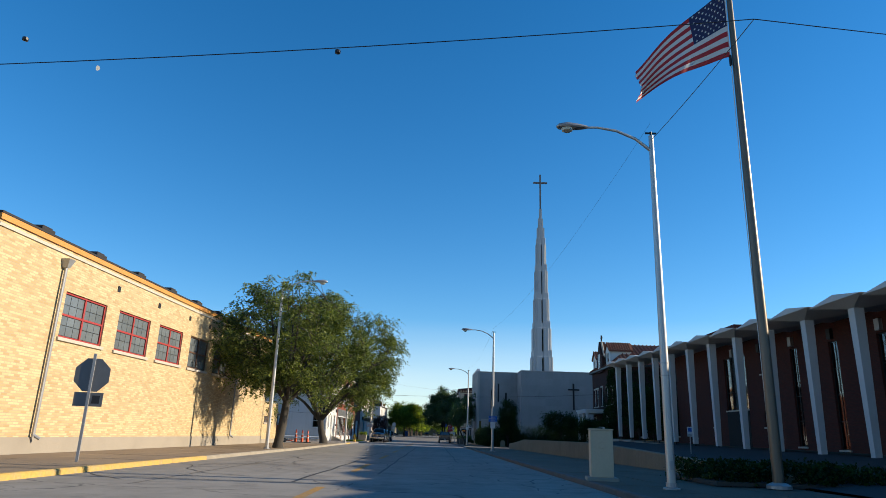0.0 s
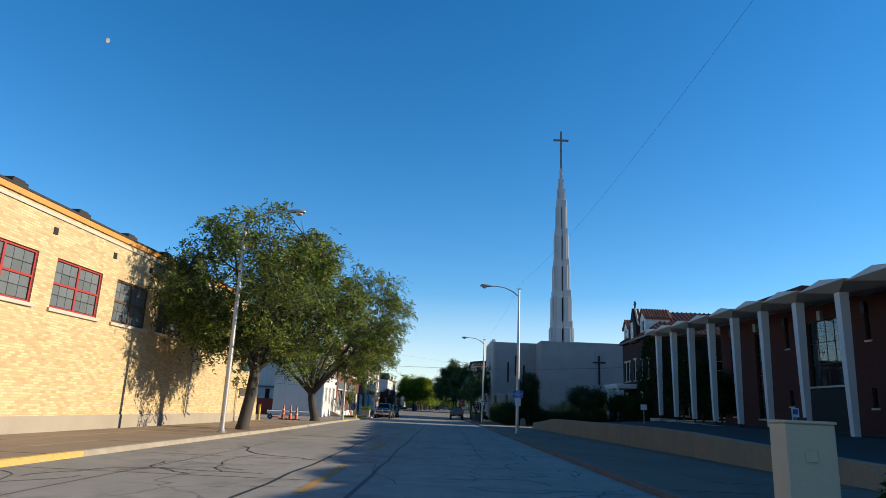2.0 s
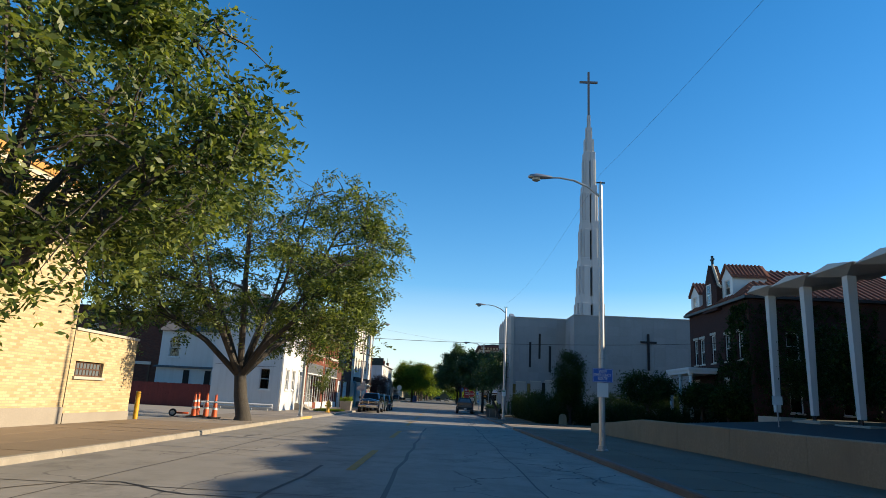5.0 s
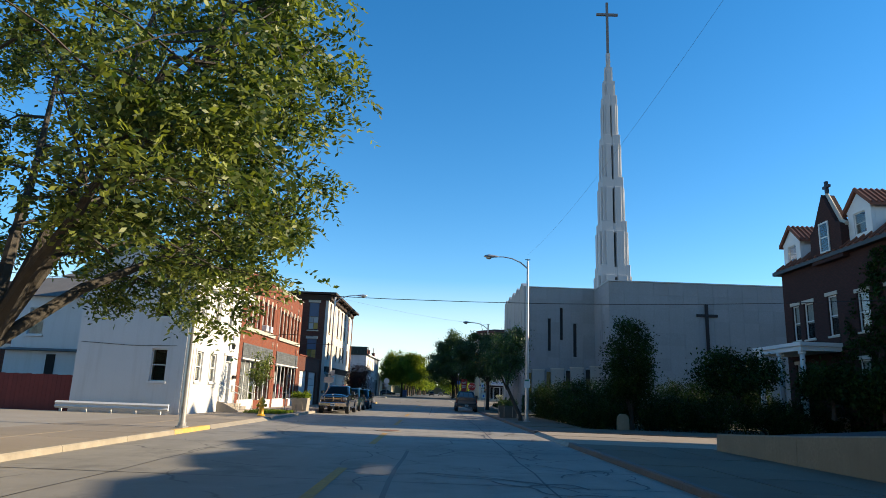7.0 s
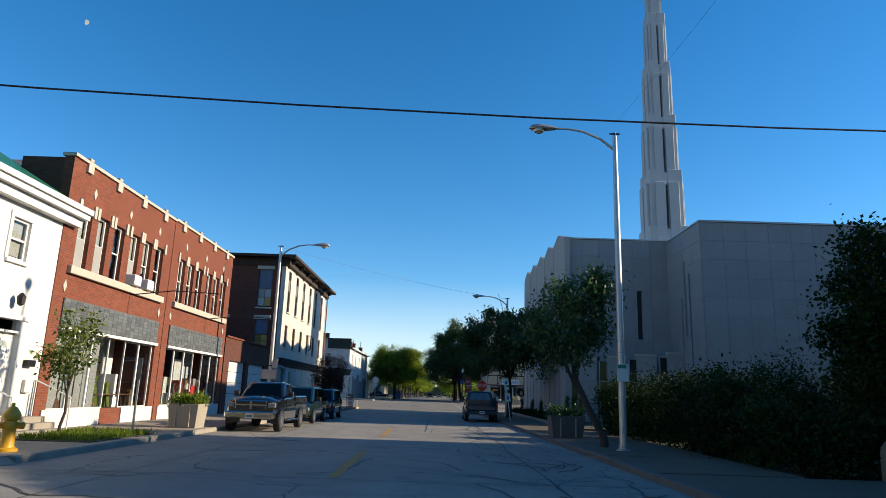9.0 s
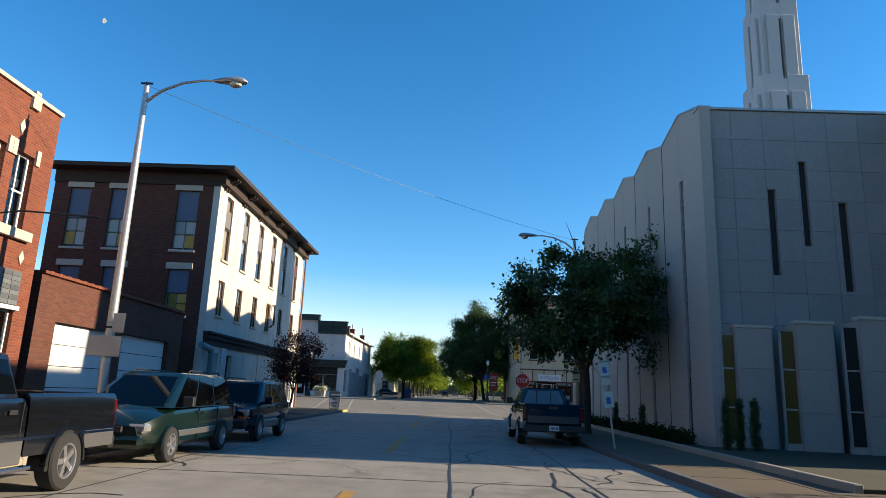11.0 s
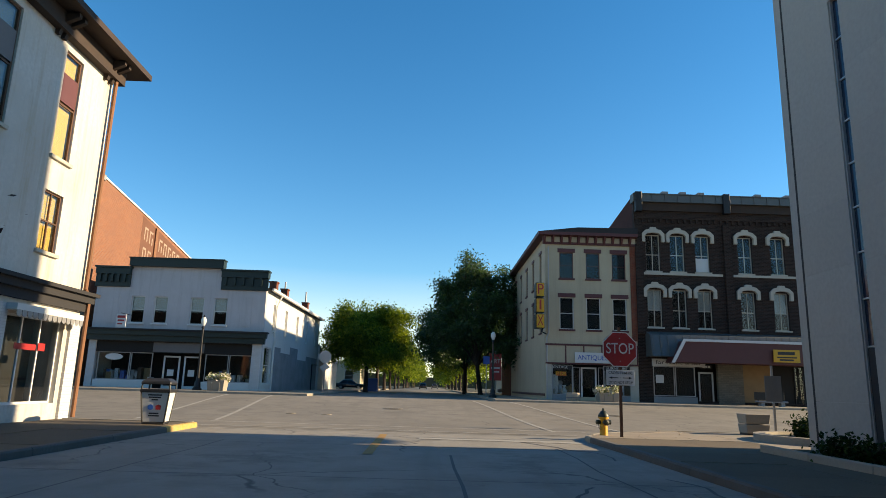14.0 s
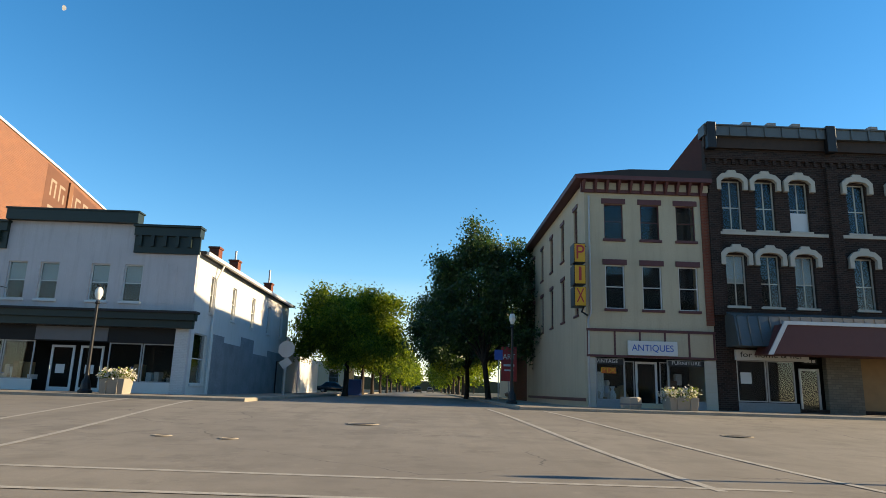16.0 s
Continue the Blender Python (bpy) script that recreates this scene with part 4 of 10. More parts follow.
# red brick shops
def shop_unit(y0, w, top, bays, awn_z, sign_cols, items):
    ob = thing("brick_shop", L(y0, -12.87, 0.1), "two-storey red brick shop with a glazed shopfront", "shop", "red brick shops")
    wins = [(a, 4.85, a + 0.72, 6.75) for a in bays]
    front = (0.55, 0.55, w - 0.5, 2.9)
    part("wall", wall_mesh(w, -0.25, top, 0.3, wins + [front]), RBRICK, ob)
    shell(ob, w, 15, -0.25, top - 1.7, DBRICK, ROOFDARK)
    for q in (0.0, w - 0.25):
        part("parapet_return", Mesh().box(q, 0.302, top - 1.698, q + 0.25, 1.6, top - 0.05), DBRICK, ob)
    part("coping", Mesh().box(-0.05, -0.07, top, w + 0.02, 0.36, top + 0.1), STONE, ob)
    for i in range(4):
        u = w * (i + 0.35) / 4
        part("coping_block", Mesh().box(u, -0.09, top - 0.28, u + 0.32, 0.2, top + 0.02).box(u + 0.06, -0.08, top + 0.1, u + 0.26, 0.2, top + 0.2), STONE, ob, bevel=0.01)
    for u, z in [(w * k, 7.35) for k in (0.18, 0.5, 0.82)] + [(0.5, 4.2), (w - 0.6, 4.2)]:
        part("diamond_tile", Mesh().prism([(u - 0.1, z), (u, z - 0.19), (u + 0.1, z), (u, z + 0.19)], "y", -0.03, 0.001), STONE, ob)
    for i, (a, b, c, d) in enumerate(wins):
        # Pale blinds here stand for sky reflected in the upper sashes.
        window(ob, a, b, c, d, TRIM, 1 if items else 2, 2, 0.14, 0.06, cover=(PALEBOARD, 0.0, 0.5) if items and i in (0, 1, 3) else None, blind=BLIND if i % 3 != 2 else None, blind_low=0.5 if i % 2 else 0.35)
        for q in (a - 0.16, c + 0.01):
            part("capital_block", Mesh().box(q, -0.05, d - 0.18, q + 0.15, 0.1, d + 0.22), STONE, ob)
        if items and i in (3, 4):
            part("air_conditioner", Mesh().box(a + 0.1, -0.3, b + 0.02, c - 0.1, 0.1, b + 0.4), TRIM, ob, bevel=0.02)
    part("sill_band", Mesh().box(wins[0][0] - 0.25, -0.14, 4.6, wins[-1][2] + 0.25, -0.002, 4.84), STONE, ob, bevel=0.01)
    part("sign_band", Mesh().box(0.55, -0.05, 3.02, w - 0.5, -0.002, 3.85), SHINGLE, ob, "grey slate tiles above the shopfront")
    for r in range(7):
        for cix in range(sign_cols):
            ua = 0.57 + (w - 1.09) * cix / sign_cols
            part("slate", Mesh().box(ua + 0.008, -0.062, 3.03 + r * 0.116, ua + (w - 1.09) / sign_cols - 0.008, -0.051, 3.13 + r * 0.116), SLATE, ob)
    part("shop_head", Mesh().box(0.5, -0.1, 2.9, w - 0.45, 0.1, 3.0), TRIM, ob)
    for a, c in ((0.3, w - 4.2), (w - 2.7, w - 0.2)):
        part("stall_riser", Mesh().box(a, -0.05, -0.2, c, -0.003, 0.56), WHITE, ob, "white stone stall riser")
    n = 6
    for i in range(n):
        a, c = 0.56 + (w - 1.07) * i / n, 0.56 + (w - 1.07) * (i + 1) / n
        if i == 3:
            door(ob, a + 0.1, 0.35, c - 0.02, 2.5, IRON, 1.1)
            continue
        window(ob, a, 0.55, c, 2.9, TRIM, 1, 1, 0.1, 0.045, name="shop_window")
    # Near-black sheet added so the upper rooms look unlit.
    part("inner_partition", Mesh().box(0.31, 1.6, 4.0, w - 0.31, 1.7, top - 0.5), ROOMSHADE, ob)
    inside = Mesh().box(0.4, 4.5, -0.2, w - 0.4, 4.6, 3.2)
    part("shop_back_wall", inside, WHITE, ob)
    part("shop_floor", Mesh().box(0.4, 0.31, 0.3, w - 0.4, 4.5, 0.35), STONE, ob)
    for k in range(7 if items else 0):
        part("display_blind", Mesh().box(0.65 + k * 0.42, 0.26 + 0.03 * (k % 2), 0.56, 1.05 + k * 0.42, 0.275 + 0.03 * (k % 2), 2.85), PALEBOARD, ob, "pale grey vertical blind")
    for k, (ua, wd, za, zb) in enumerate(((w - 3.7, 0.8, 0.5, 2.6), (w - 2.5, 0.5, 0.5, 1.7), (w - 1.6, 0.7, 0.9, 2.5))):
        part("display_panel", Mesh().box(ua, 1.0 + 0.2 * k, za, ua + wd, 1.05 + 0.2 * k, zb), (TRIM, BOARD, SIGNWHITE)[k], ob)
    part("display_shelf", Mesh().box(w - 4.0, 0.35, 0.98, w - 0.7, 0.75, 1.02), BROWNWOOD, ob)
    rnd = random.Random(int(y0))
    for i in range(24):
        u, h = rnd.uniform(0.8, w - 1.0), rnd.uniform(0.3, 1.3)
        mt = (TRIM, BOARD, SIGNRED, LEAF_MID, GALV, BROWNWOOD)[i % 6]
        part("shop_goods", Mesh().spin([(0.1 + 0.12 * h, 0.56), (0.16, 0.56 + h * 0.3), (0.07, 0.56 + h * 0.8), (0.12, 0.56 + h)], 7, u, rnd.uniform(0.4, 0.9)) if i % 2 else Mesh().box(u, rnd.uniform(0.35, 0.8), 0.36, u + rnd.uniform(0.15, 0.5), 1.2, 0.5 + h), mt, ob)
    part("hanging_lamp_bracket", Mesh().tube([(w * 0.6, 0, 4.55), (w * 0.6, -1.6, 4.75), (w * 0.62, -3.2, 4.7)], 0.02, 6), IRON, ob)
    return ob


shop_unit(84.1, 7.75, 8.15, (0.75, 1.85, 2.95, 4.15, 5.2, 6.25), 3.0, 20, True)
shop_unit(91.9, 7.75, 8.2, (0.8, 1.85, 2.9, 4.2, 5.25, 6.3), 3.0, 20, False)

# garage
garage = thing("brick_garage", L(100.2, -13.0, 0.08), "low brick garage with white roll-up doors", "garage")
gh = [(0.9, -0.1, 4.0, 2.85), (4.6, -0.1, 8.1, 2.85)]
part("wall", wall_mesh(9.2, -0.2, 4.05, 0.3, gh), DBRICK, garage)
shell(garage, 9.2, 10, -0.2, 3.9, DBRICK, ROOFDARK)
for i in range(46):
    part("coping_tile", Mesh().box(i * 0.2 + 0.005, -0.08, 4.05, i * 0.2 + 0.195, 0.36, 4.13 + 0.015 * (i % 2)), RBRICK, garage)
for a, b, c, d in gh:
    for k in range(5):
        part("door_panel", Mesh().box(a + 0.03, 0.15, b + k * (d - b) / 5 + 0.01, c - 0.03, 0.2, b + (k + 1) * (d - b) / 5 - 0.01), TRIM, garage)

# three-storey white-fronted block
block = thing("corner_block", L(111.3, -12.85, 0.05), "three-storey brick block with a weathered white front", "building")
WB, HB = 16.6, 10.55
bu = (1.0, 3.55, 6.1, 8.7, 11.3, 14.1)
upper = [(u, 6.95, u + 0.85, 9.95) for u in bu]
middle = [(u, 4.4, u + 0.85, 6.0) for u in bu]
low = [(0.9, 0.0, 2.0, 2.75), (3.1, 1.0, 3.9, 2.75), (13.4, 0.5, 15.9, 2.7)]
part("wall", wall_mesh(WB, -0.2, HB, 0.3, upper + middle + low), STUCCO, block)
part("string_course", Mesh().box(-0.06, -0.22, 3.3, WB + 0.3, -0.002, 3.5).box(-0.1, -0.32, 3.5, WB + 0.4, -0.003, 3.6).box(-0.04, -0.12, 3.05, WB + 0.2, -0.002, 3.3), ROOFDARK, block)
for i, (a, b, c, d) in enumerate(upper):
    window(block, a, b, c, d, BROWNWOOD, 1, 2, 0.06, 0.06, sill=STONE, cover=(GREYBOARD if i != 5 else MAROON, 0.52, 0.8), blind=CURTAIN if i in (0, 2, 3, 5) else BLIND, blind_low=0.02 if i in (0, 3, 5) else 0.3, low=0.5)
for i, (a, b, c, d) in enumerate(middle):
    window(block, a, b, c, d, BROWNWOOD, 2, 2, 0.06, 0.05, sill=STONE, blind=CURTAIN if i in (3, 5) else BLIND, blind_low=0.0 if i in (3, 5) else 0.55)
door(block, 1.0, 0.0, 1.9, 2.1, TRIM, 0.15, False)
part("door_transom", Mesh().box(1.0, 0.15, 2.12, 1.9, 0.2, 2.7), GLASS, block)
for a, c in ((0.05, 0.75), (2.15, 2.75)):
    part("door_pier", Mesh().box(a, -0.1, -0.1, c, -0.002, 3.0), WBRICK, block)
# Near-black sheet stands for the shade inside the doorway.
part("dark_doorway", Mesh().box(3.1, 0.2, 1.0, 3.9, 0.24, 2.75), ROOMSHADE, block)
for a, c in ((0.8, 2.1), (3.7, 7.9), (8.5, 12.6)):
    part("plinth", Mesh().box(a, -0.05, -0.15, c, -0.002, 0.6), ROOFDARK, block, "black painted plinth")
part("shallow_pilaster", Mesh().box(7.95, -0.045, 0.0, 8.45, -0.002, 3.04), STUCCO, block)
part("wall_patch", Mesh().box(5.6, -0.02, 0.62, 6.9, -0.002, 2.95), WBRICK, block)
part("shop_awning", Mesh().box(13.2, -0.35, 2.75, 16.2, 0.0, 2.9), SIGNWHITE, block)
for i in range(14):
    u = 13.2 + i * 3.0 / 14
    part("awning_flap", Mesh().prism([(u + 0.01, 2.75), (u + 0.2, 2.75), (u + 0.19, 2.62), (u + 0.105, 2.58), (u + 0.02, 2.62)], "y", -0.35, -0.34), GALV, block)
window(block, 13.4, 0.5, 15.9, 2.7, TRIM, 3, 1, 0.12, 0.06, name="shop_window")
part("window_lettering", Mesh().box(14.0, 0.09, 1.85, 14.9, 0.098, 2.0).box(15.0, 0.09, 1.85, 15.3, 0.098, 2.05), SIGNRED, block, "red shop lettering")
for a, c in ((12.7, 13.3), (16.1, 16.6)):
    part("corner_pilaster", Mesh().box(a, -0.08, -0.1, c, -0.002, 2.9), WBRICK, block)
DB = 7.6
SIDEW = [(0.92, 7.1, 1.92, 9.85), (3.95, 7.1, 4.95, 9.85), (5.88, 7.1, 6.84, 9.85), (0.95, 4.2, 1.9, 6.25), (3.85, 4.2, 4.8, 6.25), (5.85, 4.2, 6.8, 6.25)]
bside = part("side_wall", wall_mesh(DB - 0.3, -0.2, HB + 0.4, 0.3, [(DB - c, b, DB - a, d) for a, b, c, d in SIDEW]), DBRICK, block, "dark red brick side wall")
bside.matrix_basis = pose(-0.004, DB, 0, 0, 0, -90)
for a, b, c, d in SIDEW:
    wo = window(block, DB - c, b, DB - a, d, GREYBOARD, 2, 2, 0.12, sill=STONE, cover=(BLUEBOARD, 0.5, 1.0), head=STONE, head_h=0.28, blind=CURTAIN, blind_low=0.1)
    for j, (zl, zh, pm) in enumerate(((0.03, 0.24, CURTAIN), (0.27, 0.47, BLIND if d > 9 else CURTAIN))):
        for s in (0, 1):
            mid = DB - (a + c) / 2
            part("boarded_light", Mesh().box(mid - 0.44 + 0.47 * s, 0.122, b + 0.05 + (d - b - 0.1) * zl, mid - 0.03 + 0.47 * s, 0.134, b + 0.05 + (d - b - 0.1) * zh), pm if (j + s + int(a)) % 3 else BLIND, wo) if d > 9 or s else None
    wo.matrix_basis = pose(-0.004, DB, 0, 0, 0, -90)
part("wall", Mesh().box(WB - 0.3, 0.31, -0.2, WB, DB, HB), STUCCO, block)
part("wall", Mesh().box(0.31, DB - 0.3, -0.2, WB - 0.31, DB, HB), DBRICK, block)
hip = Mesh()
he = [(-0.6, -0.7, HB + 0.303), (WB + 0.6, -0.7, HB + 0.303), (WB + 0.6, DB + 0.2, HB + 0.303), (-0.6, DB + 0.2, HB + 0.303)]
hr = [(5.5, 6.0, HB + 1.0), (WB - 5.5, 6.0, HB + 1.0)]
hip.quad(he[0], he[1], hr[1], hr[0])
hip.quad(he[1], he[2], hr[1])
hip.quad(he[2], he[3], hr[0], hr[1])
hip.quad(he[3], he[0], hr[0])
hip.quad(*he)
part("roof", hip, ROOFDARK, block, "low hipped dark roof")
part("frieze", Mesh().box(-0.09, -0.002, HB - 0.45, -0.006, DB, HB + 0.11), CORNICE, block)
part("cornice", Mesh().box(-0.75, -0.8, HB + 0.12, WB + 0.8, 0.4, HB + 0.3).box(-0.1, -0.25, HB - 0.35, WB + 0.25, -0.002, HB + 0.12).box(-0.75, 0.4, HB + 0.12, -0.01, DB + 0.2, HB + 0.3), CORNICE, block, "peeling brown wooden cornice")
for i in range(7):
    u = 0.4 + i * 2.6
    for k in (0, 0.28):
        part("bracket", Mesh().prism([(-0.02, HB - 0.5), (-0.12, HB - 0.5), (-0.2, HB - 0.2), (-0.6, HB - 0.02), (-0.6, HB + 0.1), (-0.02, HB + 0.1)], "x", u + k, u + k + 0.13), CORNICE, block)
part("downpipe", Mesh().tube([(WB - 0.1, -0.15, HB - 0.3), (WB - 0.1, -0.12, 3.7), (WB + 0.1, -0.15, 3.4), (WB + 0.1, -0.15, 0.1)], 0.06, 8), RUST, block, "rusty downpipe")
part("wall_pipe", Mesh().tube([(9.75, -0.05, 5.95), (9.75, -0.2, 6.0), (9.75, -0.2, 4.9), (9.4, -0.12, 4.7)], 0.06, 8), IRON, block)
part("vent_duct", Mesh().tube([(-0.9, -0.3, 2.95), (0.2, -0.3, 2.85), (0.4, -0.3, 2.6), (0.4, -0.3, 0.0)], 0.14, 10), surface("pale_blue_paint", (0.20, 0.36, 0.42), 0.6, stain=0.3, scale=2), block, "pale blue duct", smooth=True)

# Two near-black sheets added to stand for unlit rooms.
part("inner_partition", Mesh().box(0.9, 1.0, 0.0, 1.0, DB - 0.4, HB - 0.1), ROOMSHADE, block)
part("inner_partition", Mesh().box(1.01, 1.0, 0.0, WB - 0.4, 1.1, HB - 0.1), ROOMSHADE, block)
# ---- far corner, sunny side ----
GZ = 0.55
corner = thing("white_corner_shop", pose(-24.2, 150.5, GZ), "white two-storey corner shop with green cornices", "shop")
WC, HC = 10.8, 7.65
cw = [(2.3, 4.15, 3.15, 5.85), (3.75, 4.15, 4.6, 5.85), (6.05, 4.15, 6.9, 5.85), (7.55, 4.15, 8.4, 5.85)]
sf = (0.45, 0.1, 10.2, 3.0)
part("wall", wall_mesh(WC, -0.3, 6.4, 0.25, cw + [sf]), SHADEWHITE, corner)
part("parapet", Mesh().box(0.0, 0, 6.4, WC, 0.25, 7.0).box(2.1, 0, 7.0, 7.9, 0.25, 7.75), SHADEWHITE, corner)
for a, b in ((-0.1, 2.1), (7.9, 10.9)):
    part("cornice", Mesh().box(a, -0.25, 7.2, b, 0.3, 7.6).box(a, -0.12, 6.4, b, -0.002, 7.2).box(a - 0.05, -0.35, 7.6, b + 0.05, 0.35, 7.7), GREEN, corner, "dark green wooden cornice")
    for i in range(5):
        u = a + 0.2 + i * (b - a - 0.4) / 4.6
        part("bracket", Mesh().box(u, -0.24, 6.7, u + 0.16, -0.121, 7.2), GREEN, corner)
part("parapet_cap", Mesh().box(2.0, -0.3, 7.75, 8.0, 0.3, 8.25).box(1.95, -0.35, 8.25, 8.05, 0.35, 8.32), GREEN, corner)
part("shop_fascia", Mesh().box(-0.1, -0.45, 3.35, 11.1, -0.002, 3.65).box(-0.05, -0.3, 3.0, 11.0, -0.003, 3.35), GREEN, corner)
part("fascia_top", Mesh().box(-0.15, -0.55, 3.65, 11.2, -0.002, 3.75), ROOFDARK, corner)
for a, b, c, d in cw:
    window(corner, a, b, c, d, TRIM, 1, 2, 0.08, sill=TRIM, blind=BLIND, blind_low=0.5)
for a, c in ((0.6, 2.6), (2.65, 4.0), (7.3, 8.75), (8.8, 10.2)):
    window(corner, a, 0.6, c, 2.3, GALV, 1, 1, 0.12, 0.05, name="shop_window")
for u, a in ((4.55, True), (5.85, False)):
    door(corner, u, 0.05, u + 1.05, 2.15, TRIM, 0.5, True, a)
# Near-black strip stands for the unlit inside above the shop windows.
part("transom_band", Mesh().box(0.45, 0.05, 2.3, 10.2, 0.12, 3.0), ROOMSHADE, corner)
part("slat_panel", Mesh().box(4.0, 0.02, 2.35, 7.2, 0.048, 2.95), GREYBOARD, corner)
for a, c in ((0.5, 4.2), (7.2, 10.2)):
    part("stall_riser", Mesh().box(a, -0.03, -0.2, c, -0.003, 0.6), TRIM, corner)
part("brick_pier", Mesh().box(10.22, -0.05, -0.3, 10.8, -0.002, 3.0), WBRICK, corner, "flaking white brick pier")
part("brick_pier", Mesh().box(0.0, -0.05, -0.3, 0.44, -0.002, 3.0), WBRICK, corner)
for u in (0.75, 9.15):
    part("blind_panel", Mesh().box(u, -0.025, 4.1, u + 0.8, -0.002, 5.95), SHADEWHITE, corner)
# Near-black sheet added for the unlit upper floor.
part("inner_partition", Mesh().box(0.3, 1.4, 3.2, WC - 0.3, 1.5, 6.2), ROOMSHADE, corner)
cs = [(2.0, 4.0, 2.6, 5.8), (5.6, 4.0, 6.3, 5.8), (9.6, 4.0, 10.3, 5.8), (13.6, 4.0, 14.3, 5.8), (17.4, 4.0, 18.1, 5.8), (0.4, 0.6, 2.2, 2.9)]
cside = part("side_wall", wall_mesh(20, -0.3, 6.6, 0.25, cs), WHITE, corner)
cside.matrix_basis = pose(WC + 0.004, 0.26, 0, 0, 0, 90)
for a, b, c, d in cs:
    wo = window(corner, a, b, c, d, TRIM, 1, 2, 0.08, sill=TRIM, blind=BLIND if b > 1 else None, blind_low=0.0)
    wo.matrix_basis = pose(WC + 0.004, 0.26, 0, 0, 0, 90)
part("wall", Mesh().box(0, 0.26, -0.3, 0.25, 20, 6.4), WHITE, corner)
part("wall", Mesh().box(0.26, 20.0, -0.3, WC - 0.26, 20.25, 6.3), WHITE, corner)
part("roof", Mesh().prism([(0.3, 6.45), (WC + 0.3, 6.5), (WC + 0.3, 6.65), (0.3, 7.15)], "y", 0.3, 20.4), ROOFDARK, corner)
part("gutter", Mesh().box(WC + 0.25, 0.3, 6.48, WC + 0.42, 20.4, 6.64), TRIM, corner)
for v in (3.9, 7.4, 15.6):
    part("chimney", Mesh().box(WC - 0.85, v, 6.2, WC - 0.35, v + 0.6, 7.55).box(WC - 0.9, v - 0.05, 7.55, WC - 0.3, v + 0.65, 7.65), RBRICK, corner)
part("vent_pipe", Mesh().cyl(WC - 0.6, 7.7, 7.65, 8.2, 0.06).cyl(WC - 0.6, 15.9, 7.65, 8.6, 0.07), GALV, corner)
part("downpipe", Mesh().tube([(WC + 0.35, 2.9, 6.48), (WC + 0.12, 2.7, 5.7), (WC + 0.12, 2.6, 0.2)], 0.05, 8), TRIM, corner)
part("lean_to", Mesh().prism([(20.3, -0.3), (24.6, -0.3), (24.6, 3.3), (20.3, 4.3)], "x", 0.8, WC + 0.15), WHITE, corner)
patchy = surface("grey_patched_render", (0.36, 0.37, 0.39), 0.95, stain=0.6, scale=0.9, grain=12, bump=0.3, streak=0.3)
for v0, v1, z1 in ((3.3, 5.1, 3.05), (5.1, 8.2, 2.75), (8.2, 11.0, 3.3), (11.0, 14.6, 2.5), (14.6, 19.8, 2.9)):
    part("render_patch", Mesh().box(WC + 0.006, v0, -0.25, WC + 0.016 + 0.004 * (v0 % 1), v1, z1), patchy, corner, "patched grey render on the lower flank")
part("flank_pipe", Mesh().tube([(WC + 0.1, 17.2, 2.3), (WC + 0.1, 17.2, 0.1)], 0.05, 6).tube([(WC + 0.1, 17.2, 2.3), (WC + 0.1, 19.9, 2.35)], 0.04, 6), IRON, corner)
part("flank_step", Mesh().box(WC + 0.02, 9.0, -0.3, WC + 0.5, 16.0, 0.12), CONCRETE, corner)
part("hanging_sign", Mesh().box(2.1, -1.3, 3.75, 2.7, -1.25, 4.55), SIGNWHITE, corner, "small white and red hanging sign")
part("sign_print", Mesh().box(2.16, -1.31, 4.3, 2.64, -1.301, 4.45).box(2.2, -1.31, 4.1, 2.6, -1.301, 4.2).box(2.2, -1.31, 3.9, 2.5, -1.301, 3.98), SIGNRED, corner)
part("sign_arm", Mesh().tube([(2.4, 0, 4.6), (2.4, -1.4, 4.6)], 0.02, 6), IRON, corner)
part("oval_sign", Mesh().prism([(1.6 + 0.55 * math.cos(k * math.pi / 8), 2.0 + 0.2 * math.sin(k * math.pi / 8)) for k in range(16)], "y", 0.09, 0.1), SIGNWHITE, corner)

# stone-fronted hall with painted side wall
oldhall = thing("stone_front_hall", pose(-40.0, 150.3, GZ), "three-storey stone-fronted hall with an orange brick flank", "building")
HO, WO = 13.6, 15.2
ow = []
for u in (12.9, 11.1, 9.1, 7.3, 5.3, 3.5, 1.5):
    ow += [(u, 8.4, u + 1.15, 10.7), (u, 4.6, u + 1.15, 6.9)]
part("wall", wall_mesh(WO, -0.3, HO, 0.3, ow + [(12.6, 0.3, 13.4, 2.6), (14.0, 0.0, 14.8, 2.5)]), GBRICK, oldhall)
for a, b, c, d in ow:
    window(oldhall, a, b, c, d, TRIM, 1, 2, 0.18, sill=STONE, blind=BLIND if b > 8 else None, blind_low=0.6)
    arch = [((a + c) / 2 + (0.58 + 0.22 * 0) * math.cos(t), d - 0.05 + 0.4 * math.sin(t)) for t in [math.pi * k / 8 for k in range(9)]]
    outer = [((a + c) / 2 + 0.82 * math.cos(t), d - 0.05 + 0.66 * math.sin(t)) for t in [math.pi * k / 8 for k in range(9)]]
    am = Mesh()
    for k in range(8):
        am.prism([arch[k], outer[k], outer[k + 1], arch[k + 1]], "y", -0.12, -0.002)
    part("arch", am, STONE, oldhall)
part("cornice", Mesh().box(-0.1, -0.4, HO - 0.1, WO + 0.1, 0.4, HO + 0.25).box(-0.1, -0.2, HO - 1.3, WO + 0.05, -0.002, HO - 0.1), LIMESTONE, oldhall)
for i in range(26):
    part("dentil", Mesh().box(0.1 + i * 0.58, -0.38, HO - 0.75, 0.42 + i * 0.58, -0.21, HO - 0.3), STONE, oldhall)
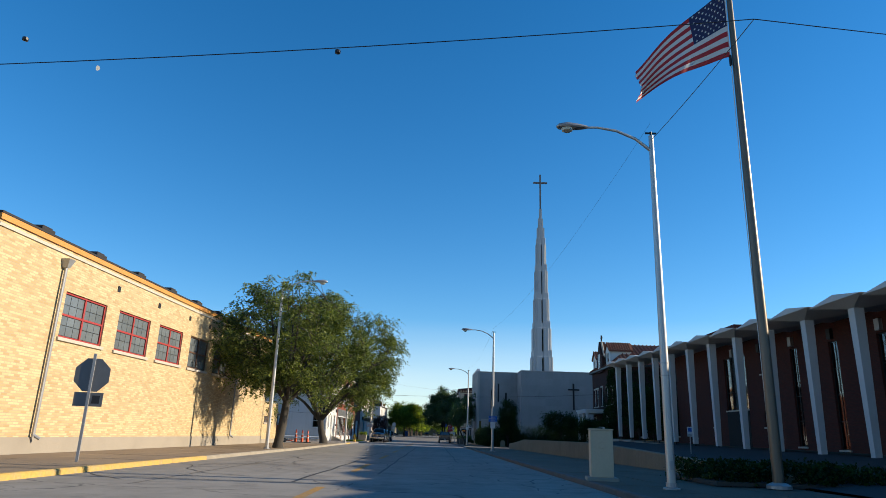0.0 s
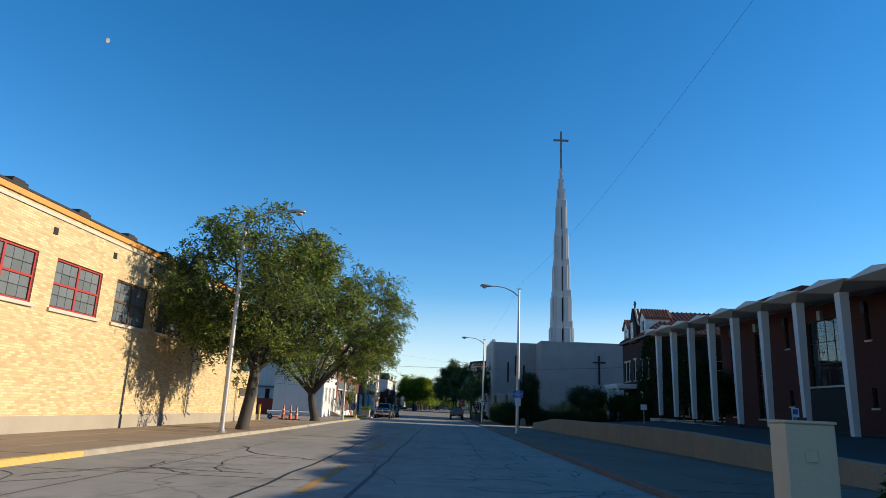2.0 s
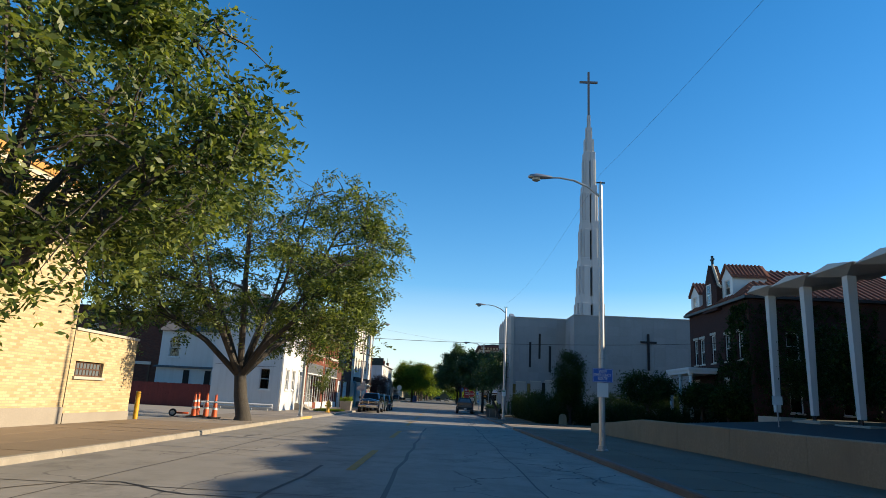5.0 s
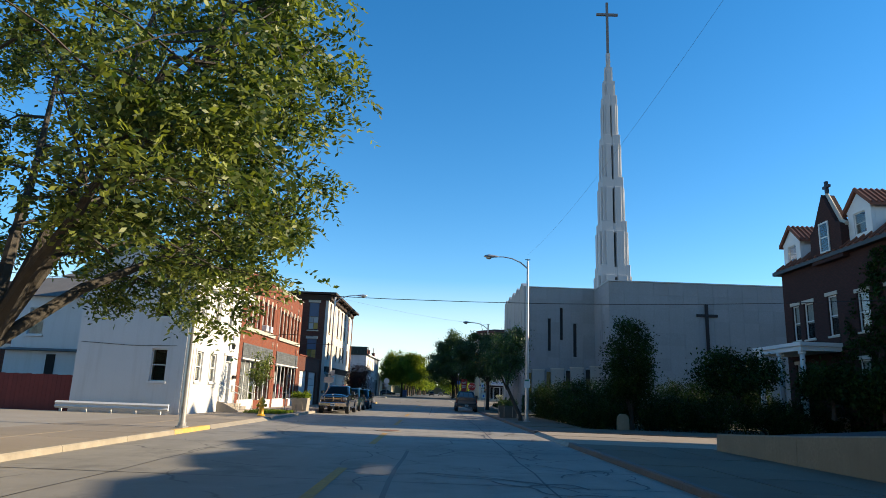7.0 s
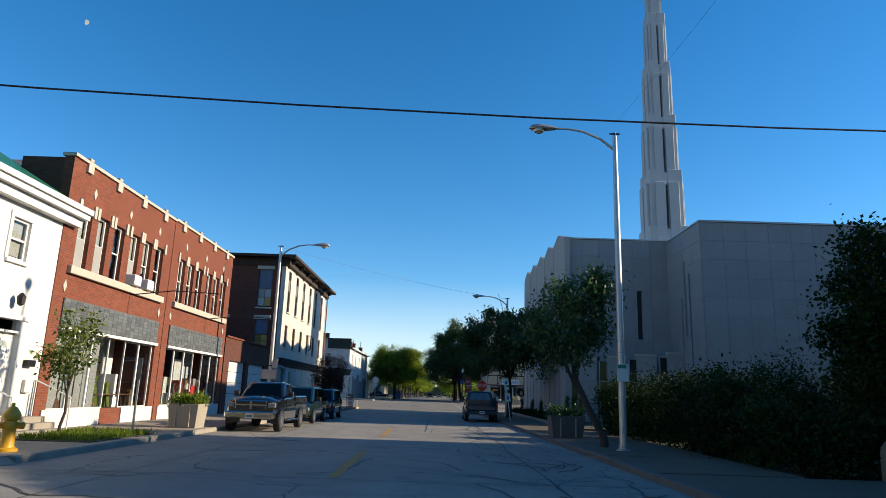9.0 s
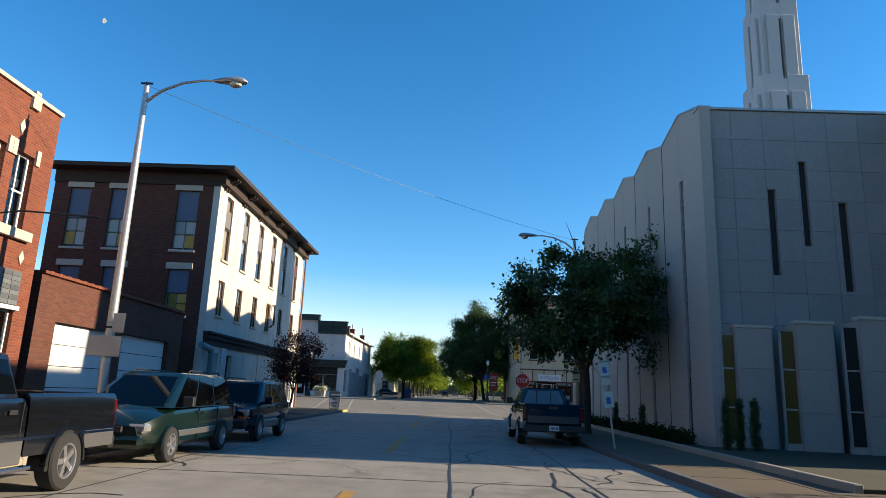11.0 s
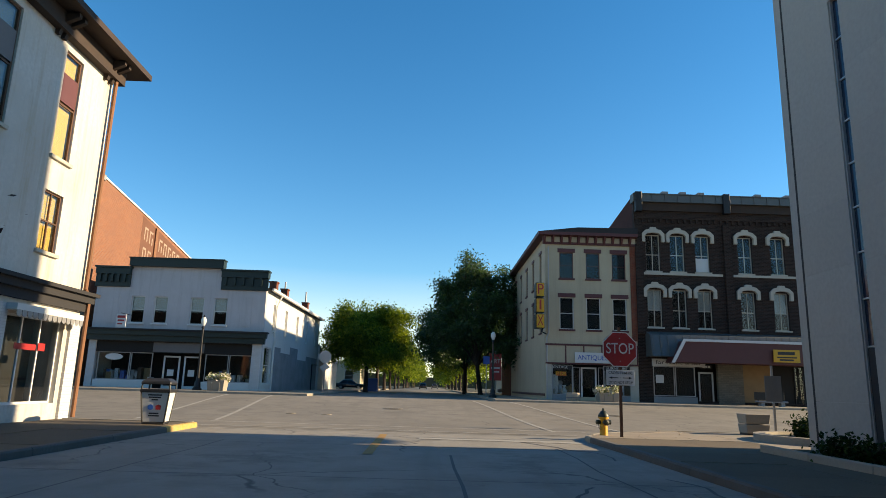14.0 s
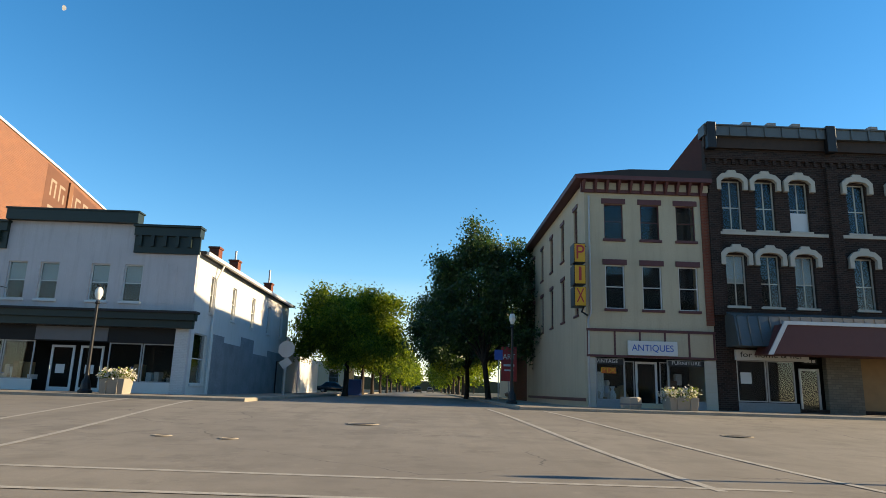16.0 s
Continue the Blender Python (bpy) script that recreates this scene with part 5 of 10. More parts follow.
part("belt", Mesh().box(0, -0.12, 3.7, WO, -0.002, 4.2).box(0, -0.1, 7.6, WO, -0.002, 7.85), STONE, oldhall)
part("white_fascia", Mesh().box(0, -0.1, 2.6, WO, -0.002, 3.6), TRIM, oldhall)
part("shop_brick", Mesh().box(0, -0.08, -0.3, 12.5, -0.002, 2.6).box(13.45, -0.08, -0.3, 13.95, -0.002, 2.6).box(14.82, -0.08, -0.3, 15.2, -0.002, 2.6), MBRICK, oldhall)
window(oldhall, 12.6, 0.3, 13.4, 2.6, TRIM, 1, 1, 0.12)
flank = part("side_wall", Mesh().prism([(0.31, -0.3), (34, -0.3), (34, 8.6), (15, 11.6), (8.5, 12.6), (0.31, HO + 0.1)], "x", WO - 0.3, WO), OBRICK, oldhall, "orange brick flank with a faded painted advertisement")
part("flank_coping", Mesh().prism([(0.0, HO + 0.12), (8.5, 12.62), (15, 11.62), (34, 8.62), (34, 8.75), (15, 11.75), (8.5, 12.75), (0.0, HO + 0.25)], "x", WO - 0.4, WO + 0.06), TRIM, oldhall)
part("painted_panel", Mesh().prism([(6.6, 6.5), (15.5, 6.5), (15.5, 11.2), (6.6, 12.75)], "x", WO + 0.001, WO + 0.008), surface("faded_dark_wall_paint", (0.20, 0.085, 0.05), 0.9, stain=0.4, scale=0.6), oldhall, "faded dark painted wall advertisement")
rnd = random.Random(4)
for r, (z, n, h) in enumerate(((11.0, 8, 1.0), (9.5, 5, 0.95))):
    for i in range(n):
        v = 7.1 + i * 0.92
        sl = -0.13 * (v - 7.1)
        part("faded_letter_bar", Mesh().prism([(v, z + sl), (v + 0.14, z + sl), (v + 0.14, z + h + sl), (v, z + h + sl)], "x", WO + 0.009, WO + 0.014).prism([(v + 0.145, z + h - 0.16 + sl), (v + 0.6, z + h - 0.22 + sl), (v + 0.6, z + h - 0.06 + sl), (v + 0.145, z + h + sl)], "x", WO + 0.009, WO + 0.014).prism([(v + 0.45, z + sl - 0.06), (v + 0.6, z + sl - 0.06), (v + 0.6, z + h * (0.5 if i % 2 else 0.76) + sl), (v + 0.45, z + h * (0.5 if i % 2 else 0.76) + sl)], "x", WO + 0.009, WO + 0.014), surface("faded_white_lettering", (0.45, 0.33, 0.25), 0.9, stain=0.4, scale=1.5) if r + i == 0 else bpy.data.materials["faded_white_lettering"], oldhall)
part("flank_pilaster", Mesh().box(WO + 0.001, 8.9, -0.3, WO + 0.12, 9.3, 12.3), RUST, oldhall)
part("wall", Mesh().box(0, 0.31, -0.3, 0.3, 34, HO), OBRICK, oldhall)
part("wall", Mesh().box(0.31, 33.7, -0.3, WO - 0.31, 34, 8.6), OBRICK, oldhall)
part("roof", Mesh().prism([(0.35, HO - 0.8), (33.6, 8.2), (33.6, 8.0), (0.35, HO - 1.0)], "x", 0.31, WO - 0.31), ROOFDARK, oldhall)

# cream antiques shop
cream = thing("cream_shop_block", pose(4.1, 150.5, GZ), "cream three-storey corner block with maroon trim", "shop")
WT, HT = 6.3, 10.2
tw = [(u, z0, u + 0.9, z1) for u in (1.35, 3.08, 4.78) for z0, z1 in ((7.85, 9.55), (4.55, 6.6))]
part("wall", wall_mesh(WT, -0.3, HT, 0.25, tw + [(0.8, 0.35, 5.9, 2.35)], 0.42), CREAM, cream)
for a, b, c, d in tw:
    window(cream, a, b, c, d, MAROON if b > 7 else TRIM, 1, 2, 0.08, sill=MAROON, head=MAROON, head_h=0.26, blind=None, sill_h=0.12)
part("cornice", Mesh().box(-0.08, -0.5, HT + 0.42, WT + 0.1, 0.3, HT + 0.62).box(0.24, -0.12, HT - 0.12, WT, -0.002, HT + 0.42).box(-0.08, 0.3, HT + 0.42, 0.41, 18, HT + 0.62), MAROON, cream)
for i in range(11):
    u = 0.3 + i * 0.56
    part("cornice_panel", Mesh().box(u + 0.14, -0.16, HT + 0.02, u + 0.5, -0.121, HT + 0.36), CREAM, cream)
    part("bracket", Mesh().prism([(-0.13, HT - 0.1), (-0.2, HT - 0.1), (-0.48, HT + 0.4), (-0.13, HT + 0.4)], "x", u, u + 0.11), MAROON, cream)
part("roof", Mesh().prism([(-0.1, HT + 0.62), (WT + 0.1, HT + 0.62), (WT + 0.1, HT + 1.0), (2.5, HT + 0.95)], "y", -0.5, 18), ROOFDARK, cream)
ts = [(15.5 - 3.2 * k, z0, 16.3 - 3.2 * k, z1) for k in range(5) for z0, z1 in ((7.7, 9.7), (4.4, 6.6))]
tside = part("side_wall", wall_mesh(17.5, -0.3, HT + 0.4, 0.25, ts), CREAM, cream)
tside.matrix_basis = pose(0.416, 17.76, 0, 0, 0, -90)
for a, b, c, d in ts:
    wo = window(cream, a, b, c, d, MAROON, 1, 2, 0.08, sill=MAROON, head=MAROON)
    wo.matrix_basis = pose(0.416, 17.76, 0, 0, 0, -90)
part("wall", Mesh().box(WT - 0.25, 0.26, -0.3, WT, 18, HT + 0.4), CREAM, cream)
part("wall", Mesh().box(0.42, 17.77, -0.3, WT - 0.26, 18.0, HT + 0.4), CREAM, cream)
part("fascia_panel", Mesh().box(0.42, -0.06, 2.4, WT, -0.002, 3.6), CREAM, cream)
for u in (0.42, 1.65, 2.8, 3.95, 5.05, 6.2):
    part("fascia_strip", Mesh().box(u, -0.09, 2.4, u + 0.08, -0.061, 3.6), MAROON, cream)
part("fascia_rail", Mesh().box(0.4, -0.11, 3.5, WT + 0.02, -0.061, 3.62).box(0.4, -0.11, 2.34, WT + 0.02, -0.061, 2.44), MAROON, cream)
for a, c in ((0.85, 2.15), (4.1, 5.85)):
    window(cream, a, 0.45, c, 2.3, GALV, 1, 1, 0.1, 0.05, name="shop_window")
door(cream, 2.75, 0.02, 3.75, 2.2, TRIM, 0.45)
for u in (2.2, 3.82):
    window(cream, u, 0.4, u + 0.45, 2.2, GALV, 1, 1, 0.3, 0.04, name="shop_window")
for a, c in ((0.82, 2.4), (4.0, 5.9)):
    part("stall_riser", Mesh().box(a, -0.03, -0.25, c, -0.003, 0.45), LIMESTONE, cream)
for k in range(2):
    for r in range(9):
        part("stone_block", Mesh().box((0.43, 5.75)[k], -0.05, -0.2 + r * 0.28, (0.8, 6.28)[k], -0.002, 0.07 + r * 0.28), STONE, cream)
part("side_band", Mesh().box(0.38, 0.2, 0.35, 0.41, 17, 0.5), MAROON, cream)
sb = part("shop_sign", Mesh().box(2.25, -0.2, 2.45, 4.5, -0.112, 3.1), SIGNWHITE, cream, "white sign with blue lettering", bevel=0.01)
lettering("lettering", "ANTIQUES", 0.42, SIGNBLUE, sb, (3.37, -0.205, 2.77), width=1.9)
lettering("window_lettering", "VINTAGE", 0.24, SIGNWHITE, cream, (1.35, 0.05, 2.16), width=1.0)
lettering("window_lettering", "FURNITURE", 0.22, SIGNWHITE, cream, (4.95, 0.05, 2.16), width=1.3)
lettering("neon_lettering", "PIX", 0.34, YELLOW, cream, (1.4, 0.05, 1.75), width=0.7)
for a, c in ((0.9, 2.1), (4.15, 5.8)):
    part("window_sign_board", Mesh().box(a, 0.064, 2.02, c, 0.085, 2.27), PLASTIC, cream, "black sign board with white lettering")
for k, (a, z0, w, h, m) in enumerate(((0.95, 0.5, 0.35, 1.2, SIGNWHITE), (1.5, 0.5, 0.5, 0.5, BOARD), (4.3, 0.5, 0.45, 0.9, BROWNWOOD), (5.0, 0.5, 0.6, 0.6, SIGNWHITE), (4.75, 1.2, 0.3, 0.5, GALV))):
    part("shop_goods", Mesh().box(a, 0.5 + 0.1 * k, z0, a + w, 0.75 + 0.1 * k, z0 + h), m, cream, bevel=0.02)
blade = part("blade_sign", Mesh().box(-0.3, -0.66, 4.55, -0.2, -0.54, 7.3), IRON, cream, "tall blade sign of three black boxes with yellow letter panels")
for i, ch in enumerate("PIX"):
    z = 6.9 - i * 0.99
    part("letter_box", Mesh().box(-0.33, -1.0, z - 0.44, 0.19, -0.2, z + 0.44), IRON, blade)
    part("letter_panel", Mesh().box(-0.3, -1.03, z - 0.41, 0.17, -1.001, z + 0.41), YELLOW, blade)
    lettering("letter", ch, 0.92, SIGNRED, blade, (-0.065, -1.036, z), depth=0.006, width=0.36 if ch != "I" else 0.12)
part("sign_arm", Mesh().tube([(0.1, -0.9, 4.46), (0.1, -0.5, 4.3), (0.5, 0.05, 4.2)], 0.04, 6).tube([(0.1, -0.6, 7.3), (0.5, 0.05, 7.45)], 0.02, 6), IRON, cream)
part("downpipe", Mesh().tube([(0.62, -0.06, 9.9), (0.62, -0.06, 4.3), (0.5, -0.06, 4.0), (0.5, -0.08, 0.0)], 0.045, 8), GALV, cream)
for k in range(3):
    part("neon_tile", Mesh().box(1.08 + k * 0.23, 0.066, 1.62, 1.28 + k * 0.23, 0.075, 1.88), surface("orange_tile", (0.75, 0.16, 0.03), 0.5, stain=0.1) if not k else bpy.data.materials["orange_tile"], cream)

# dark brick commercial row
row = thing("dark_brick_row", pose(10.42, 150.5, GZ), "three-storey dark brick row with white window hoods", "building")
WR, HR = 26.0, 13.0
ru = (0.72, 2.33, 3.98, 6.8, 8.95, 11.1, 13.6, 15.8, 18.0, 20.6, 22.8)
rw = [(u, z0, u + 0.95, z1) for u in ru for z0, z1 in ((8.5, 10.95), (4.85, 7.3))]
part("wall", wall_mesh(WR, -0.3, HR, 0.3, rw + [(0.9, 0.3, 12.5, 2.75)]), BBRICK, row)
for i, (a, b, c, d) in enumerate(rw):
    window(row, a, b, c, d, STONE, 2, 2, 0.16, 0.06, sill=STONE, blind=BLIND if i % 4 == 1 else None, blind_low=0.35 + 0.1 * (i % 4), cover=(SIGNWHITE, 0.0, 0.38) if i == 4 else (BOARD, 0.45, 1.0) if i in (12,) else None, low=0.45)
    um = (a + c) / 2
    part("window_hood", Mesh().prism([(a - 0.27, d - 0.52), (a - 0.06, d - 0.52), (a - 0.08, d - 0.12), (a + 0.1, d + 0.05), (um, d + 0.1), (c - 0.1, d + 0.05), (c + 0.08, d - 0.12), (c + 0.06, d - 0.52), (c + 0.27, d - 0.52), (c + 0.27, d + 0.02), (c + 0.02, d + 0.27), (um + 0.24, d + 0.32), (um + 0.18, d + 0.45), (um - 0.18, d + 0.45), (um - 0.24, d + 0.32), (a - 0.02, d + 0.27), (a - 0.27, d + 0.02)], "y", -0.2, -0.002), STONE, row, "pale carved stone hood")
part("cornice", Mesh().box(-0.05, -0.15, HR - 0.45, WR, -0.002, HR + 0.1), CORNICE, row, "dark weathered cornice")
part("cornice_sheet", Mesh().box(-0.1, -0.35, HR + 0.104, WR, 0.35, HR + 0.6).box(-0.1, -0.42, HR + 0.6, WR, 0.35, HR + 0.66), SEAM, row, "dull grey sheet-metal cornice")
for i in range(30):
    part("cornice_rib", Mesh().box(0.3 + i * 0.85, -0.4, HR + 0.12, 0.38 + i * 0.85, -0.352, HR + 0.59), SEAM, row)
part("brick_corbel_band", Mesh().box(0, -0.1, HR - 1.0, WR, -0.002, HR - 0.75), BBRICK, row)
for i in range(64):
    part("corbel", Mesh().box(0.1 + i * 0.4, -0.09, HR - 1.25, 0.26 + i * 0.4, -0.002, HR - 1.0), BBRICK, row)
for u in (0.0, 5.85, 12.4, 19.4):
    part("pilaster", Mesh().box(u, -0.16, 4.4, u + 0.5, -0.002, HR - 1.3), BBRICK, row)
    part("cornice_bracket", Mesh().box(u, -0.5, HR - 0.6, u + 0.45, -0.16, HR + 0.75), IRON, row, bevel=0.03)
for u in (1.8, 3.0, 4.2, 8.0, 10.0, 14.5, 17, 21, 23):
    part("cornice_finial", Mesh().box(u, -0.45, HR + 0.66, u + 0.4, 0.0, HR + 0.8), LIMESTONE, row)
part("string_course", Mesh().box(0.1, -0.08, 8.25, 5.7, -0.002, 8.4).box(6.3, -0.08, 8.25, WR, -0.002, 8.4), STONE, row)
part("side_wall", Mesh().prism([(0.31, -0.3), (24, -0.3), (24, 10.5), (0.31, HR + 0.6)], "x", 0.0, 0.3), MBRICK, row)
part("red_quoin", Mesh().box(-0.35, -0.06, 3.9, 0.0, 0.3, HT + 0.3), RBRICK, row)
part("wall", Mesh().box(WR - 0.3, 0.31, -0.3, WR, 24, 10), BBRICK, row)
part("wall", Mesh().box(0.31, 23.7, -0.3, WR - 0.31, 24, 10.5), BBRICK, row)
part("roof", Mesh().prism([(0.4, HR - 0.5), (23.6, 10.0), (23.6, 9.8), (0.4, HR - 0.7)], "x", 0.31, WR - 0.31), ROOFDARK, row)
mans = part("mansard_awning", Mesh().prism([(-0.02, 4.55), (-0.9, 4.3), (-1.25, 2.95), (-0.02, 2.95)], "x", 0.5, 11.6), SEAM, row, "grey standing-seam awning")
for i in range(24):
    u = 0.6 + i * 0.48
    part("seam", Mesh().prism([(-0.92, 4.32), (-0.95, 4.33), (-1.29, 2.96), (-1.26, 2.95)], "x", u, u + 0.04), SEAM, mans)
part("red_canopy", Mesh().prism([(1.6, 2.6), (12.4, 2.6), (12.4, 3.9), (2.25, 3.9)], "y", -1.9, -0.3), MAROON, row, "dark red canopy with a white edge")
part("canopy_edge", Mesh().prism([(1.4, 2.55), (1.6, 2.55), (2.32, 3.85), (12.5, 3.85), (12.5, 4.0), (2.2, 4.0)], "y", -1.98, -1.9), TRIM, row)
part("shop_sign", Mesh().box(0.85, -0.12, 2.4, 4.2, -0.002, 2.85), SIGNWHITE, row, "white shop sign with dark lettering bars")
lettering("sign_lettering", "for home & her", 0.34, PLASTIC, row, (2.5, -0.126, 2.63), width=2.9)
for a, c in ((0.95, 2.3), (2.35, 3.6)):
    window(row, a, 0.55, c, 2.4, GALV, 1, 1, 0.1, 0.05, name="shop_window")
part("window_poster", Mesh().box(1.1, 0.08, 1.35, 1.6, 0.09, 1.85), SIGNWHITE, row)
part("stall_riser", Mesh().box(0.9, -0.03, -0.25, 3.65, -0.003, 0.52), LIMESTONE, row)
door(row, 3.85, 0.02, 4.8, 2.1, GALV, 0.2)
part("number_plate", Mesh().box(4.0, 0.12, 2.3, 4.7, 0.15, 2.55), IRON, row)
part("number_bar", Mesh().box(4.1, 0.11, 2.37, 4.25, 0.119, 2.5).box(4.3, 0.11, 2.37, 4.42, 0.119, 2.5).box(4.47, 0.11, 2.37, 4.6, 0.119, 2.5), SIGNWHITE, row)
part("brick_pier", Mesh().box(5.0, -0.06, -0.25, 6.6, 0.25, 2.7), GBRICK, row)
# Near-black sheet added for the unlit upper floors of the row.
part("inner_partition", Mesh().box(0.31, 1.4, 3.0, WR - 0.31, 1.5, HR - 0.8), ROOMSHADE, row)
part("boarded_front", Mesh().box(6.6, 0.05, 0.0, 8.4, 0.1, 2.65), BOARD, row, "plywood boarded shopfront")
# Near-black sheet stands for the shade in the entrance.
part("dark_entrance", Mesh().box(8.4, 0.12, -0.2, 12.5, 0.16, 2.75), ROOMSHADE, row)
for a, c in ((9.9, 10.5), (10.6, 12.4)):
    window(row, a, 0.2, c, 2.6, IRON, 1, 1, 0.05, 0.05, name="shop_window")
part("yellow_sign", Mesh().box(7.6, -2.05, 2.75, 9.2, -1.985, 3.5), YELLOW, row, "yellow sign with dark lettering bars")
part("sign_print", Mesh().box(7.85, -2.06, 3.2, 8.9, -2.051, 3.38).box(7.8, -2.06, 3.0, 9.0, -2.051, 3.08).box(7.95, -2.06, 2.84, 8.8, -2.051, 2.94), PLASTIC, row)
part("pale_shopfront", Mesh().box(12.6, -0.1, -0.2, 13.6, -0.002, 2.9).box(13.6, -0.15, 2.5, 18, -0.002, 3.1), TRIM, row)
part("green_shopfront", Mesh().box(13.7, -0.08, -0.2, 17.8, -0.002, 2.5), GREEN, row)

# goods behind the corner shop's windows
rnd = random.Random(23)
for k in range(22):
    u = rnd.choice((rnd.uniform(0.7, 3.9), rnd.uniform(7.4, 10.0)))
    h = rnd.uniform(0.2, 0.8)
    part("shop_goods", Mesh().box(u, rnd.uniform(0.35, 0.8), 0.6, u + rnd.uniform(0.1, 0.35), 0.95, 0.6 + h), (TRIM, GALV, BROWNWOOD, SIGNBLUE, BOARD, PALEBOARD)[k % 6], corner)
for u in (4.85, 6.15):
    part("door_poster", Mesh().box(u, 0.49, 0.9, u + 0.4, 0.498, 1.3), SIGNWHITE, corner)
# near-black sheets that stand for unlit rooms behind the far shopfronts
part("inner_partition", Mesh().box(0.3, 2.6, -0.2, WC - 0.3, 2.7, 3.1), ROOMSHADE, corner)
part("inner_partition", Mesh().box(0.7, 1.3, 3.7, WT - 0.3, 1.4, HT), ROOMSHADE, cream)
part("inner_partition", Mesh().box(0.7, 2.4, -0.2, WT - 0.3, 2.5, 3.4), ROOMSHADE, cream)
part("inner_partition", Mesh().box(0.4, 2.2, -0.2, 6.4, 2.3, 2.9), ROOMSHADE, row)
rnd = random.Random(19)
for k in range(16):
    u, h = rnd.choice((rnd.uniform(0.7, 2.2), rnd.uniform(4.2, 5.8))), rnd.uniform(0.3, 1.0)
    part("shop_goods", Mesh().spin([(0.16, 0.35), (0.2, 0.4 + h * 0.4), (0.08, 0.45 + h * 0.7), (0.13, 0.4 + h)], 8, u, rnd.uniform(0.5, 0.9)), (TRIM, BOARD, GALV, STONE)[k % 4], cream)

# ---- shaded side: parking lot and colonnaded building ----
def wall_line(y):
    return 9.1 - 2.2 * (y - 22.0) / 44.0


lot = solid("parking_lot", Mesh().loft([[(wall_line(10) + 0.2, 10, 0.12), (wall_line(66) + 0.2, 66, 0.55)], [(19.2, 10, 0.7), (19.2, 68, 1.25)], [(21.6, 10, 0.8), (21.6, 72, 1.3)]], closed=False, caps=False), LOT, "dark asphalt parking lot behind a low wall", "parking lot", kind="structure")
lot_bank = solid("planting_strip", Mesh().loft([[(19.0, 10, 0.75), (19.0, 72, 1.3)], [(26, 10, 0.9), (26, 74, 1.4)]], closed=False, caps=False), EARTH, "narrow earth strip along the colonnade", "ground", kind="structure")
rwall = thing("retaining_wall", Matrix(), "low weathered concrete retaining wall along the sidewalk", "wall")
for i in range(12):
    a, b = 18 + i * 4.03, 18 + (i + 1) * 4.03 - 0.015
    rings = []
    for y in (a, b):
        h = 0.45 + 0.6 * min(1, (y - 18) / 18.0, max(0.25, (67.5 - y) / 9.0))
        x = wall_line(y)
        rings.append([(x, y, -0.1), (x + 0.03, y, h - 0.03), (x + 0.06, y, h), (x + 0.28, y, h), (x + 0.3, y, -0.1)])
    part("wall_segment", Mesh().loft(rings), WALLCON, rwall)

hallr = thing("colonnade_building", pose(18.8, 70.8, 0.0, 0, 0, -90), "dark brick office building behind a white concrete colonnade", "building")
BAY, NB = 4.07, 16
sw = []
for i in range(NB):
    um = 1.0 + (i + 0.5) * BAY
    dz = -0.137 * i
    if i < 2:
        continue
    if i == 5:
        sw.append((um - 1.75, 3.6, um + 1.75, 7.35))
    elif i in (1, 4, 6, 11, 14):
        sw.append((um - 0.2, 6.6 + dz, um + 0.2, 8.3 + dz))
        sw.append((um - 0.22, 2.7 + dz * 0.4, um + 0.22, 3.7 + dz * 0.4))
    else:
        sw.append((um - 0.42, 2.0 + dz * 0.8, um + 0.42, 7.9 + dz))
bw = part("wall", wall_mesh(1.0 + NB * BAY, 0.3, 8.4, 0.3, sw, 9.0), MBRICK, hallr)
bw.matrix_basis = pose(0, 2.4, 0)
for a, b, c, d in sw:
    big = c - a > 1.5
    wo = window(hallr, a, b, c, d, IRON, 4 if big else 2, 3 if big else 4, 0.12, 0.05, sill=STONE, blind=None)
    wo.matrix_basis = pose(0, 2.4, 0)
part("wall", Mesh().prism([(9.0, 8.404), (21.0, 8.404), (9.0, 8.74)], "y", 2.4, 2.7), MBRICK, hallr)
# Near-black sheets stand for the shaded entrance and the unlit rooms.
part("dark_entrance", Mesh().box(1.0 + 5.5 * BAY - 1.75, 2.37, 1.0, 1.0 + 5.5 * BAY + 1.75, 2.395, 3.5), ROOMSHADE, hallr)
part("inner_partition", Mesh().box(9.4, 3.6, 0.4, NB * BAY, 3.7, 8.2), ROOMSHADE, hallr)
part("wall", Mesh().box(9.0, 2.71, 0.3, 9.3, 8.99, 8.4), MBRICK, hallr)
# Unseen mass added only to block the sun and shade the street.
part("rear_wing", Mesh().box(0.15, 9.0, 0.3, 9.3, 18, 12.3), MBRICK, hallr)
part("wall", Mesh().box(9.31, 17.7, 0.3, 1 + NB * BAY, 18, 8.4), MBRICK, hallr)
